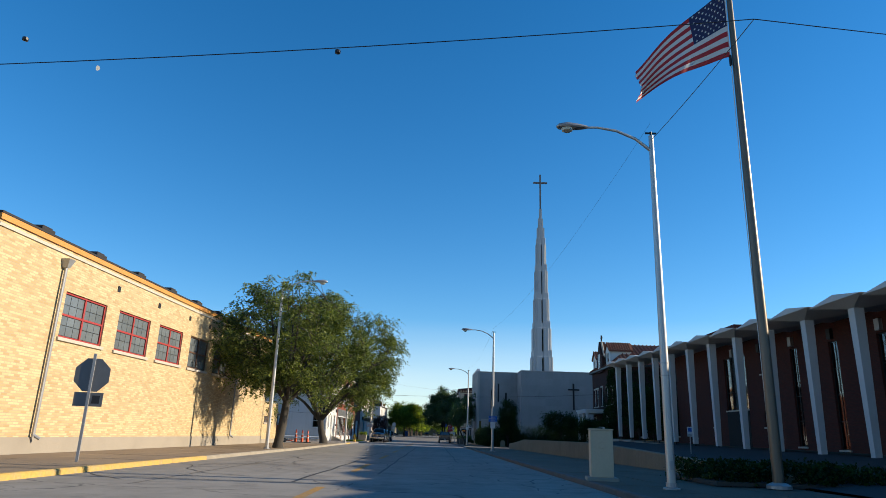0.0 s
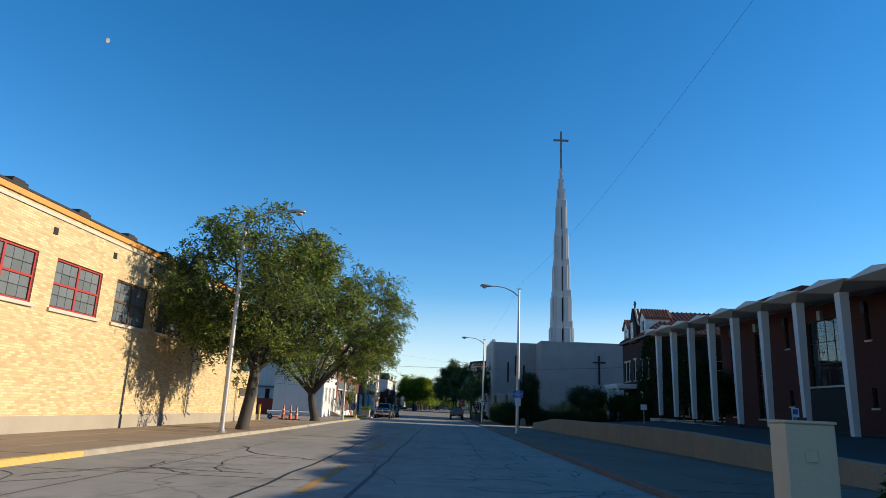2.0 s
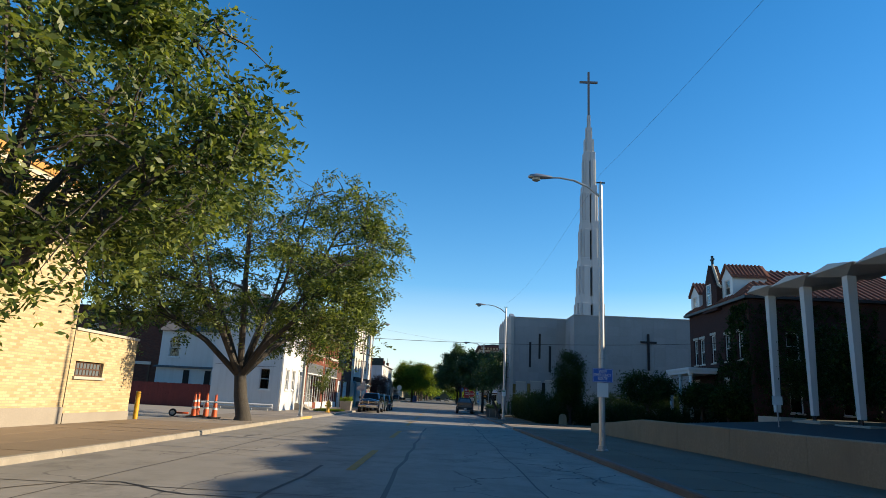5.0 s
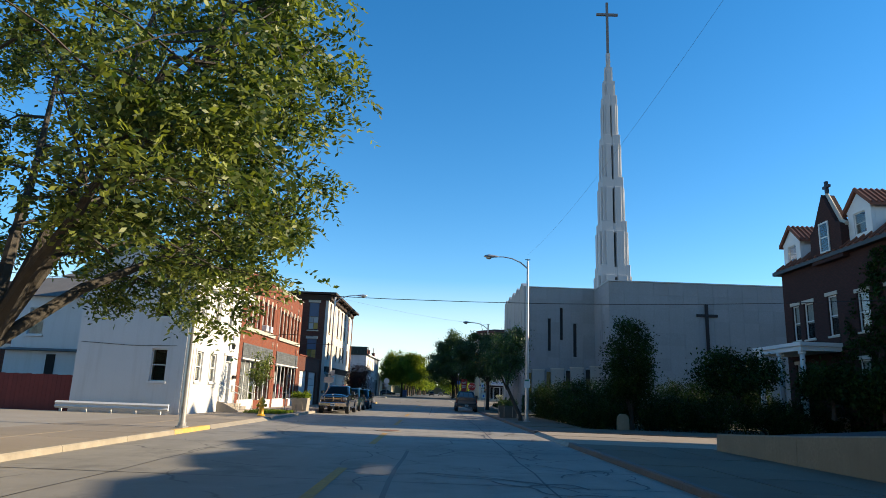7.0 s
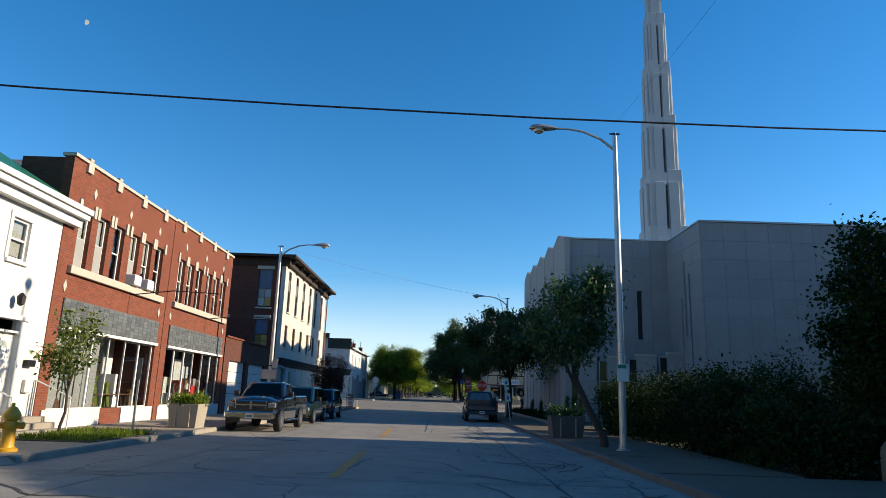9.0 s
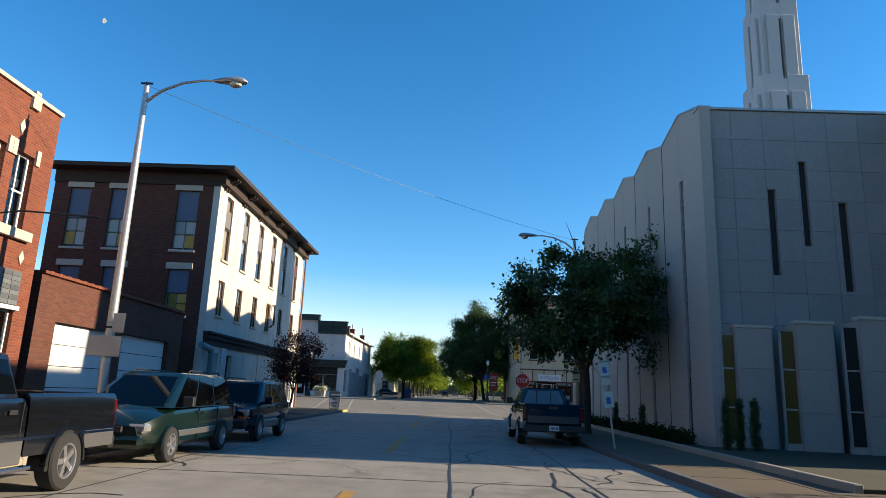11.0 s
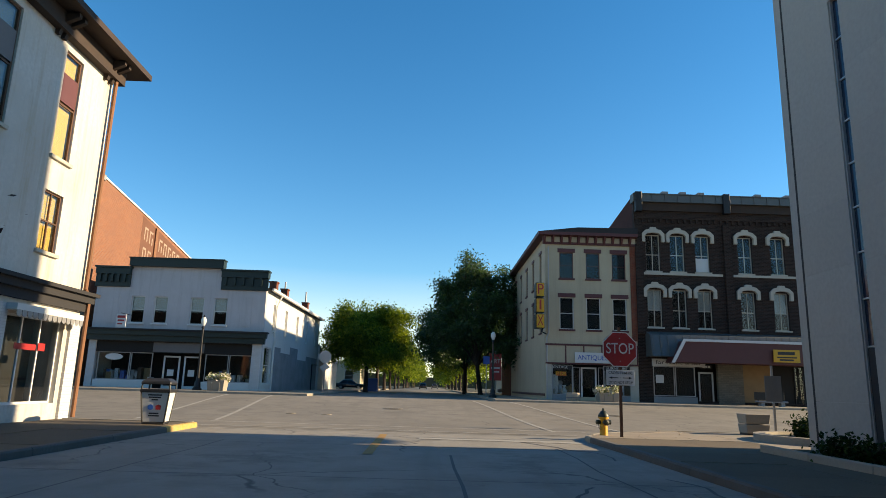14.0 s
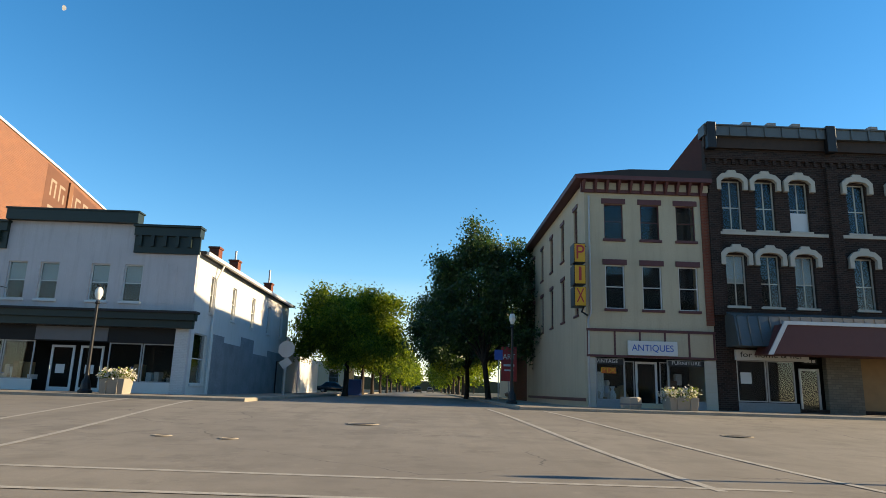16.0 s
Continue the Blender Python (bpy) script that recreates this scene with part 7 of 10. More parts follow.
def ramp_lip(name, label, x, y0, y1, side, top, material):
    """A sloped concrete edge from the street up to a driveway."""
    rings = []
    for y in (y0, (y0 + y1) / 2, y1):
        rings.append([(x(y) - 0.04 * side, y, -0.05), (x(y) - 0.04 * side, y, 0.012), (x(y) + 0.17 * side, y, top), (x(y) + 0.17 * side, y, -0.05)])
    solid(name, Mesh().loft(rings), material, label, "kerb", kind="structure")


ramp_lip("driveway_lip", "sloped concrete edge of the driveway", kerb_right, 67.52, 73.98, 1, 0.088, KERB)
ramp_lip("driveway_lip", "sloped concrete edge of the garage apron", kerb_left, 100.22, 111.88, -1, 0.058, KERBSHADE)
ramp_lip("driveway_lip", "sloped concrete edge of the lot entrance", kerb_left, 69.52, 77.48, -1, 0.118, KERB)


def cross_kerb(name, label, y, x0, x1, side, material, step=3.0):
    ob = thing(name, Matrix(), label, "kerb", kind="structure")
    n = max(1, round((x1 - x0) / step))
    for i in range(n):
        a, b = x0 + (x1 - x0) * i / n + 0.006, x0 + (x1 - x0) * (i + 1) / n - 0.006
        z = gz(y)
        part("kerb_stone", Mesh().prism([(y - 0.02 * side, z - 0.1), (y, z + 0.11), (y + 0.03 * side, z + 0.14), (y + 0.19 * side, z + 0.14), (y + 0.19 * side, z - 0.1)], "x", a, b), material, ob)


cross_kerb("kerb_cross_near_east", "concrete kerb along the crossing street", 129.9, 4.4, 60, -1, KERB)
cross_kerb("kerb_cross_near_west", "concrete kerb along the crossing street", 127.8, -60, -9.2, -1, KERB)
cross_kerb("kerb_cross_far_east", "worn kerb before the cream shop", 147.0, 1.0, 70, 1, KERB)
kerb_run("kerb_side_west", "worn kerb beside the corner shop", lambda y: -9.72, 147.2, 228, -1, KERB, 6.0)
kerb_run("kerb_side_east", "worn kerb beside the cream shop", lambda y: 1.02, 147.2, 228, 1, KERB, 6.0)
cross_kerb("kerb_cross_far_west", "worn kerb before the corner shop", 147.0, -70, -9.7, 1, KERB)
slab_run("sidewalk_near_west", "concrete sidewalk along the crossing street", lambda y: -60.0, lambda y: -12.9, 125.0, 127.6, PAVE, 1.3, 16)

# ---- road markings and repairs ----
def mark(name, pts, w, material, label, dz=0.008):
    m = Mesh()
    P = [Vector((x, y, 0)) for x, y in pts]
    for a, b in zip(P[:-1], P[1:]):
        n = Vector((-(b - a).y, (b - a).x, 0)).normalized() * w / 2
        k = max(1, int((b - a).length / 2)) if gz(b.y) > 0 else 1
        for i in range(k):
            p, q = a.lerp(b, i / k), a.lerp(b, (i + 1) / k)
            m.quad(*[(v.x, v.y, gz(v.y) + dz) for v in (p - n, q - n, q + n, p + n)])
    return solid(name, m, material, label, "road marking", kind="structure")


for k in range(11):
    y = 9.7 + 11.2 * k
    x = -2.5 - 0.0122 * (y - 15)
    mark("centre_dash", [(x, y), (x - 0.03, y + 2.5), (x - 0.06, y + 5.2)], 0.19, LINEY, "faded yellow centre dash")
mark("stop_line", [(-2.9, 125.9), (1.2, 125.7)], 0.45, LINE, "white stop line")
mark("crosswalk_line", [(-9.3, 128.6), (1.6, 128.3)], 0.15, LINE, "thin white crosswalk line", 0.012)
mark("crosswalk_line", [(-9.6, 130.4), (2.2, 129.9)], 0.15, LINE, "thin white crosswalk line", 0.012)
mark("crosswalk_line", [(1.2, 129.7), (-0.3, 146.6)], 0.15, LINE, "thin white crosswalk line", 0.012)
mark("crosswalk_line", [(3.6, 129.7), (1.8, 146.6)], 0.15, LINE, "thin white crosswalk line", 0.012)
mark("crosswalk_line", [(-9.6, 130.9), (-11.6, 146.6)], 0.15, LINE, "thin white crosswalk line", 0.012)
mark("crosswalk_line", [(-12.0, 130.4), (-14.0, 146.6)], 0.15, LINE, "thin white crosswalk line", 0.012)
rnd = random.Random(11)
for i in range(76):
    y0 = rnd.uniform(14, 122)
    x0 = rnd.uniform(kerb_left(y0) + 0.5, kerb_right(y0) - 1.0) if i % 2 else rnd.uniform(-0.8, kerb_right(y0) - 0.4)
    pts, ang = [(x0, y0)], rnd.choice((0.1, 1.45, 1.6, 3.0, 2.2))
    for k in range(rnd.randint(8, 26)):
        ang += rnd.uniform(-0.5, 0.5)
        x0, y0 = x0 + 0.22 * math.cos(ang), y0 + 0.3 * math.sin(ang)
        if not kerb_left(y0) + 0.3 < x0 < kerb_right(y0) - 0.3:
            break
        pts.append((x0, y0))
    if len(pts) > 2:
        mark("sealed_crack", pts, rnd.uniform(0.02, 0.06), TAR, "black sealed crack in the street", 0.006)
for i in range(70):
    y0 = rnd.uniform(14, 96)
    x0 = kerb_right(y0) - rnd.uniform(0.6, 2.4)
    pts, ang = [(x0, y0)], rnd.choice((1.5, 1.65, 1.3, 0.4, 2.6))
    for k in range(rnd.randint(5, 14)):
        ang += rnd.uniform(-0.8, 0.8)
        x0, y0 = x0 + 0.2 * math.cos(ang), y0 + 0.26 * math.sin(ang)
        if not -1.0 < x0 < kerb_right(y0) - 0.25:
            break
        pts.append((x0, y0))
    if len(pts) > 2:
        mark("sealed_crack", pts, rnd.uniform(0.025, 0.075), TAR, "black sealed crack in the street", 0.0065)
for y in range(16, 126, 6):
    yy = y + rnd.uniform(-0.8, 0.8)
    mark("sealed_joint", [(kerb_left(yy) + 0.2, yy), (-5.5, yy + rnd.uniform(-0.06, 0.06)), (-2.4, yy + rnd.uniform(-0.06, 0.06)), (kerb_right(yy) - 0.2, yy + rnd.uniform(-0.1, 0.1))], 0.035, TAR, "dark slab joint across the street", 0.005)
for xj, ya, yb, wj in ((-6.3, 14, 126, 0.03), (-3.35, 16, 46, 0.075), (-1.72, 20, 66, 0.085), (0.9, 30, 126, 0.04), (-2.0, 92, 124, 0.05)):
    mark("sealed_joint", [(xj - 0.008 * (y - ya) + rnd.uniform(-0.06, 0.06), y) for y in range(ya, yb, 2)], wj, TAR, "dark slab joint along the street", 0.0045)
for x, y, r in ((-3.2, 72.4, 0.42), (-4.3, 138.6, 0.36), (5.4, 138.2, 0.33), (-6.6, 134.6, 0.12), (-8.0, 134.8, 0.12)):
    mh = thing("manhole_cover", pose(x, y, gz(y) + 0.006), "round cast iron manhole cover in the street", "manhole")
    part("cover", Mesh().cyl(0, 0, 0, 0.012, r, n=20), RUST if r > 0.4 else WORNIRON, mh)
    part("rim", Mesh().loft([[(rr * math.cos(k * math.pi / 12), rr * math.sin(k * math.pi / 12), z) for k in range(24)] for rr, z in ((r + 0.01, 0.0), (r + 0.01, 0.015), (r + 0.07, 0.015), (r + 0.07, 0.0))], caps=False), CONCRETE, mh)

# ---- trees and shrubs ----
def leaf_cloud(name, centres, spread, count, size, rng, droop=0.3, slim=0.45):
    """Many small single leaves scattered round the given points, as one mesh."""
    c = np.array(centres)
    idx = rng.integers(0, len(c), count)
    pos = c[idx] + rng.normal(0, 1, (count, 3)) * spread
    d = rng.normal(0, 1, (count, 3))
    d[:, 2] -= droop * 2
    d /= np.linalg.norm(d, axis=1)[:, None]
    n = rng.normal(0, 1, (count, 3))
    n[:, 2] += 0.8
    s = np.cross(d, n)
    s /= np.linalg.norm(s, axis=1)[:, None] + 1e-6
    ln = size * rng.uniform(0.6, 1.4, (count, 1))
    v = np.empty((count, 4, 3))
    v[:, 0] = pos
    v[:, 1] = pos + d * ln * 0.5 + s * ln * slim * 0.5
    v[:, 2] = pos + d * ln
    v[:, 3] = pos + d * ln * 0.5 - s * ln * slim * 0.5
    me = bpy.data.meshes.new(name)
    me.vertices.add(count * 4)
    me.vertices.foreach_set("co", v.ravel().astype(np.float32))
    me.loops.add(count * 4)
    me.loops.foreach_set("vertex_index", np.arange(count * 4, dtype=np.int32))
    me.polygons.add(count)
    me.polygons.foreach_set("loop_start", np.arange(0, count * 4, 4, dtype=np.int32))
    me.update(calc_edges=True)
    return me


def frond_cloud(name, centres, spread, fronds, length, leaflet, per, rng, droop=0.5):
    """Feathery sprays: leaflets in two rows along short drooping stalks, as one mesh."""
    c = np.array(centres)
    base = c[rng.integers(0, len(c), fronds)] + rng.normal(0, 1, (fronds, 3)) * spread
    d = rng.normal(0, 1, (fronds, 3))
    d[:, 2] = d[:, 2] * 0.5 - droop
    d /= np.linalg.norm(d, axis=1)[:, None]
    side = np.cross(d, rng.normal(0, 0.5, (fronds, 3)) + np.array((0, 0, 1.0)))
    side /= np.linalg.norm(side, axis=1)[:, None] + 1e-6
    ln = length * rng.uniform(0.6, 1.3, (fronds, 1))
    count = fronds * per
    v = np.empty((fronds, per, 4, 3))
    for k in range(per):
        t = (k // 2 + 0.5) / (per / 2)
        sgn = 1 if k % 2 else -1
        p = base + d * ln * t - np.array((0, 0, 1.0)) * ln * 0.35 * t * t
        out = side * sgn * 0.85 + d * 0.5 + rng.normal(0, 0.25, (fronds, 3))
        out /= np.linalg.norm(out, axis=1)[:, None]
        wid = np.cross(out, rng.normal(0, 1, (fronds, 3)) + np.array((0, 0, 0.8)))
        wid /= np.linalg.norm(wid, axis=1)[:, None] + 1e-6
        s = leaflet * rng.uniform(0.7, 1.3, (fronds, 1))
        v[:, k, 0] = p
        v[:, k, 1] = p + out * s * 0.5 + wid * s * 0.22
        v[:, k, 2] = p + out * s
        v[:, k, 3] = p + out * s * 0.5 - wid * s * 0.22
    me = bpy.data.meshes.new(name)
    me.vertices.add(count * 4)
    me.vertices.foreach_set("co", v.ravel().astype(np.float32))
    me.loops.add(count * 4)
    me.loops.foreach_set("vertex_index", np.arange(count * 4, dtype=np.int32))
    me.polygons.add(count)
    me.polygons.foreach_set("loop_start", np.arange(0, count * 4, 4, dtype=np.int32))
    me.update(calc_edges=True)
    return me


def grow(rnd, height, trunk, r0, spread, limbs=7, forks=5, lean=(0, 0), up=0.55, twigs=4, fill=0, vase=0.0, lobe=0.15):
    """Trunk, limbs and branches as tubes; returns the wood and the tips that carry leaves."""
    wood, tips = Mesh(), []
    heart, half = Vector((lean[0], lean[1], trunk * 0.75 + (height - trunk * 0.75) * 0.5)), (height - trunk * 0.75) * 0.5

    def within(p, k=1.0):
        """Keeps a point inside the egg that the crown fills."""
        d = p - heart
        q = math.sqrt((d.x ** 2 + d.y ** 2) / (spread * (1 - vase * max(0.0, min(1.0, -d.z / half)))) ** 2 + d.z ** 2 / half ** 2)
        return p if q < k else heart + d * (k / q)
    top = Vector((lean[0], lean[1], trunk))
    flare = [(Vector((0, 0, -0.1)), r0 * 1.5), (Vector((0, 0, 0.25)), r0 * 1.12), (top * 0.5 + Vector((0.04, 0.03, 0)), r0), (top, r0 * 0.88)]
    wood.tube([p for p, r in flare], [r for p, r in flare], 10)
    for i in range(limbs):
        a = 2 * math.pi * (i + rnd.uniform(-0.25, 0.25)) / limbs
        rise = (0.25 + 0.75 * (i % 3) / 2) if i else 1.0
        out = spread * (1.05 - 0.55 * rise) * rnd.uniform(0.8, 1.1)
        end = Vector((top.x + math.cos(a) * out, top.y + math.sin(a) * out, trunk + (height - trunk) * (0.30 + 0.66 * rise) * rnd.uniform(0.9, 1.0)))
        end = within(end, 0.9)
        mid = top.lerp(end, 0.45) + Vector((math.cos(a) * out * 0.12, math.sin(a) * out * 0.12, (0.1 - 0.25 * (1 - rise)) * out * -0.3))
        pts = [top - Vector((0, 0, 0.2)), top.lerp(mid, 0.5) + Vector((0, 0, 0.15)), mid, mid.lerp(end, 0.55), end]
        rr = r0 * rnd.uniform(0.42, 0.6)
        wood.tube(pts, [rr, rr * 0.8, rr * 0.55, rr * 0.33, rr * 0.12], 7)
        for j in range(forks):
            t = 0.3 + 0.68 * j / max(1, forks - 1)
            base = mid.lerp(end, max(0, (t - 0.45) / 0.55)) if t > 0.45 else top.lerp(mid, t / 0.45)
            b = a + rnd.uniform(-1.5, 1.5)
            ln = spread * rnd.uniform(0.28, 0.5) * (1.1 - 0.4 * t)
            tip = base + Vector((math.cos(b) * ln, math.sin(b) * ln, ln * rnd.uniform(-0.15, up)))
            tip = within(tip, rnd.uniform(0.9, 1.0))
            bend = base.lerp(tip, 0.5) + Vector((0, 0, ln * 0.12))
            wood.tube([base, bend, tip], [rr * 0.3, rr * 0.18, rr * 0.05], 5)
            tips += [base.lerp(tip, 0.4), base.lerp(tip, 0.7), tip]
            for k in range(twigs):
                tw = tip + Vector((rnd.gauss(0, 1), rnd.gauss(0, 1), rnd.gauss(-0.25, 0.7))) * ln * 0.36
                tw = within(tw, 1.04)
                wood.tube([base.lerp(tip, 0.6), tw], [rr * 0.09, rr * 0.03], 4, False)
                tips += [base.lerp(tip, 0.6).lerp(tw, 0.6), tw]
    near = list(tips)
    for i in range(fill):
        a, z = rnd.uniform(0, 2 * math.pi), rnd.uniform(-0.8, 1.0)
        k = rnd.uniform(0.72, 1.02) * (1 + lobe * math.sin(3 * a + 2.5 * z) + 0.10 * math.sin(7 * a - 5 * z))
        c = math.sqrt(max(0.0, 1 - (z ** 4 if z < 0 and not vase else z * z))) * (1 - vase * max(0.0, -z))
        p = heart + Vector((math.cos(a) * c * spread * k, math.sin(a) * c * spread * k, z * half * k))
        q = min(rnd.sample(near, min(60, len(near))), key=lambda t: (t - p).length)
        if (q - p).length < 2.6:
            wood.tube([q, q.lerp(p, 0.5) + Vector((0, 0, 0.12)), p], [0.03, 0.018, 0.006], 4, False)
            tips += [q.lerp(p, 0.55), p, p]
    return wood, tips


def tree(place, seed, height, trunk, r0, spread, leaves, count, size, bark, label, cloud=0.35, droop=0.3, limbs=7, forks=5, lean=(0, 0), up=0.55, slim=0.45, group="", feather=0, twigs=4, fill=0, vase=0.0, lobe=0.15):
    rnd, rng = random.Random(seed), np.random.default_rng(seed)
    ob = thing("tree", place, label, "tree", group)
    wood, tips = grow(rnd, height, trunk, r0, spread, limbs, forks, lean, up, twigs, fill, vase, lobe)
    part("trunk", wood, bark, ob, smooth=True)
    points = [tuple(t) for t in tips]
    if feather:
        points = [q for q in points if rng.random() < 0.4]
        crown = frond_cloud("crown", points, (cloud * 0.8, cloud * 0.8, cloud * 0.45), count // feather, 0.5, size, feather, rng, droop)
    else:
        if fill:
            points = [q for q in points if rng.random() < 0.45]
        crown = leaf_cloud("crown", points, (cloud, cloud, cloud * 0.8), count, size, rng, droop, slim)
    part("crown", crown, leaves, ob)
    return ob


tree(pose(-9.5, 40.2, 0.12, 0, 0, 40), 3, 10.0, 2.8, 0.25, 4.9, LEAF_LOCUST, 64000, 0.16, BARK, "honey locust with airy green foliage beside the brick hall", 0.32, 0.55, 10, 8, (0.35, 0.1), 0.4, 0.38, "honey locusts", 10, 5, 300, 0.35, 0.16)
tree(pose(-10.15, 59.6, 0.12, 0, 0, 120), 8, 13.0, 2.1, 0.30, 7.1, LEAF_LOCUST, 112000, 0.16, BARK, "broad honey locust with drooping branches on the sidewalk", 0.34, 0.55, 11, 9, (0.6, 0.2), 0.35, 0.38, "honey locusts", 10, 5, 340, 0.0, 0.13)
# pear trees and others along the church
tree(pose(3.3, 84.7, 0.12), 21, 5.4, 1.9, 0.10, 1.35, LEAF_DARK, 9500, 0.12, DARKBARK, "young leaning street tree by the church", 0.25, 0.2, 6, 5, (-0.75, 0.3), 1.2, 0.55, "church street trees")
tree(pose(3.1, 109.4, 0.12), 22, 7.5, 2.5, 0.16, 3.2, LEAF_DARK, 40000, 0.15, DARKBARK, "dense dark pear tree beside the church", 0.22, 0.2, 8, 8, (0.0, 0.1), 0.9, 0.6, "church street trees", 0, 4, 60, 0.0, 0.32)
tree(pose(-10.35, 116.8, 0.12), 25, 4.15, 1.2, 0.06, 1.35, LEAF_PURPLE, 9500, 0.095, DARKBARK, "small purple-leaved plum tree in a pavement pit", 0.25, 0.1, 7, 5, (0.22, 0), 0.8, 0.6)
tree(pose(-11.0, 82.2, 0.12), 26, 3.3, 1.2, 0.035, 0.55, LEAF_LOCUST, 1500, 0.12, DARKBARK, "slim young sapling by the shop", 0.16, 0.2, 5, 4, (0.05, 0), 0.9, 0.5)
# trees beyond the crossing
for i, (x, y, h, s, m, lb) in enumerate(((-8.9, 172, 8.2, 3.8, LEAF_MID, 0), (-9.0, 186, 7.4, 3.7, LEAF_MID, 0), (-9.2, 201, 8.4, 4.0, LEAF_MID, 0), (-9.6, 220, 8.6, 4.2, LEAF_MID, 0), (-10, 243, 9, 4.4, LEAF_MID, 0),
                                         (1.7, 168, 11.5, 4.2, LEAF_DARK, 1), (0.9, 180, 10.4, 4.9, LEAF_DARK, 1), (1.6, 192, 7.6, 3.6, LEAF_MID, 0), (2.0, 206, 8.2, 4.0, LEAF_MID, 0), (2.4, 226, 8.6, 4.2, LEAF_MID, 0), (2.6, 250, 9, 4.4, LEAF_MID, 0))):
    tree(pose(x, y, 0.6, 0, 0, 50 * i), 40 + i, h, 2.7, 0.2, s, m, 62000 if i in (0, 1, 5, 6) else 20000, 0.2 if i in (0, 1, 5, 6) else 0.24, DARKBARK, "broad leafy street tree past the crossing" if not lb else "tall dark street tree past the crossing", 0.42, 0.2, 9, 6, (1.2 if i == 5 else 0.0, 0), 0.45, 0.6, "far street trees", 0, 2, 150, 0.0, 0.28)


def shrub(place, seed, rx, ry, h, leaves, count, label, size=0.095):
    rnd, rng = random.Random(seed), np.random.default_rng(seed)
    ob = thing("shrub", place, label, "shrub", "church shrubs")
    wood, tips = Mesh(), []
    for i in range(16):
        a, k = rnd.uniform(0, 6.28), rnd.uniform(0.2, 1) ** 0.5
        e = Vector((math.cos(a) * rx * k, math.sin(a) * ry * k, h * (1 - 0.45 * k * k) * rnd.uniform(0.75, 1.0)))
        wood.tube([(e.x * 0.2, e.y * 0.2, -0.05), (e.x * 0.6, e.y * 0.6, e.z * 0.6), tuple(e)], [0.04, 0.03, 0.01], 5)
        for j in range(9):
            q = Vector((e.x * rnd.uniform(0.5, 1.05), e.y * rnd.uniform(0.5, 1.05), e.z * rnd.uniform(0.08, 1.0)))
            tips.append(tuple(q))
    part("wood", wood, DARKBARK, ob)
    part("foliage", leaf_cloud("foliage", tips, tuple(v * min(1.0, 0.3 + h * 0.45) for v in (0.26, 0.26, 0.2)), count, size, rng, 0.1, 0.6), leaves, ob)
    return ob


rnd = random.Random(77)
for i, (x, y, rx, ry, h) in enumerate(((6.6, 80.2, 1.3, 1.6, 2.3), (6.5, 83.0, 1.2, 1.7, 2.7), (6.6, 86.0, 1.3, 1.7, 3.1), (6.3, 89.0, 1.2, 1.6, 3.0), (6.0, 92.0, 1.1, 1.5, 2.7), (9.4, 80.0, 1.9, 1.3, 2.2), (12.6, 80.2, 1.9, 1.3, 2.0),
                                       (15.6, 80.6, 1.8, 1.3, 1.9), (18.0, 81.5, 1.5, 1.2, 2.0), (9.0, 86.0, 1.5, 1.8, 3.3), (13.0, 88.0, 2.4, 2.0, 3.6), (16.0, 91.0, 2.2, 1.8, 3.6), (10.0, 93.0, 1.8, 1.8, 3.2), (19.0, 90.0, 1.6, 1.4, 3.6))):
    shrub(pose(x, y, 0.1), 100 + i, rx, ry, h, LEAF_SHRUB, 11000, "dense dark green shrub behind the sidewalk")
tree(pose(8.1, 79.3, 0.1), 61, 5.7, 0.7, 0.1, 1.0, LEAF_SHRUB, 18000, 0.11, DARKBARK, "small upright tree rising from the church shrubs", 0.26, 0.1, 8, 6, (0, 0), 1.8, 0.6)
tree(pose(19.0, 92.5, 0.5), 62, 3.4, 0.8, 0.1, 1.7, LEAF_SHRUB, 7000, 0.18, DARKBARK, "small tree beside the brick convent", 0.35, 0.1, 7, 5, (0, 0), 0.8, 0.6)
tree(pose(18.6, 76.5, 1.0), 63, 2.2, 0.4, 0.06, 0.9, LEAF_SHRUB, 6000, 0.18, DARKBARK, "small dark tree against the convent", 0.35, 0.1, 7, 5, (0, 0), 0.9, 0.6)

for i, (x, y, h, w) in enumerate(((20.6, 69.2, 6.6, 1.3), (20.7, 65.0, 5.6, 1.1), (20.5, 60.8, 4.2, 0.9), (17.6, 78.6, 2.4, 1.2), (15.0, 83.0, 3.4, 2.2))):
    tree(pose(x, y, 1.0), 70 + i, h, 0.7, 0.09, w, LEAF_SHRUB, 9000, 0.15, DARKBARK, "dark evergreen tree in the planting strip", 0.3, 0.1, 8, 6, (0, 0), 1.0, 0.6, "dark evergreens")

# climbing ivy over the convent's near corner
ivy = thing("climbing_ivy", pose(20.0, 87.0, 0.9, 0, 0, -90), "dark ivy climbing the brick convent walls", "ivy")
rr = random.Random(44)
front = [(4.4 + 7.1 * rr.random() ** 0.7, -0.08, rr.uniform(-0.9, 8.3)) for k in range(1300)]
front = [q for q in front if q[2] < 2.0 + 7.2 * (max(0.0, q[0] - 4.0) / 5.4) ** 1.3 + rr.uniform(-0.8, 0.8) and not any(a - 0.1 < q[0] < c + 0.1 and b < q[2] < d for a, b, c, d in vw)]
flank_pts = [(CW + 0.1, rr.uniform(0.1, 9.0), rr.uniform(-0.9, 8.2)) for k in range(900)]
flank_pts = [q for q in flank_pts if not any(a - 0.1 < q[1] - 0.31 < c + 0.1 and b < q[2] < d for a, b, c, d in vs)]
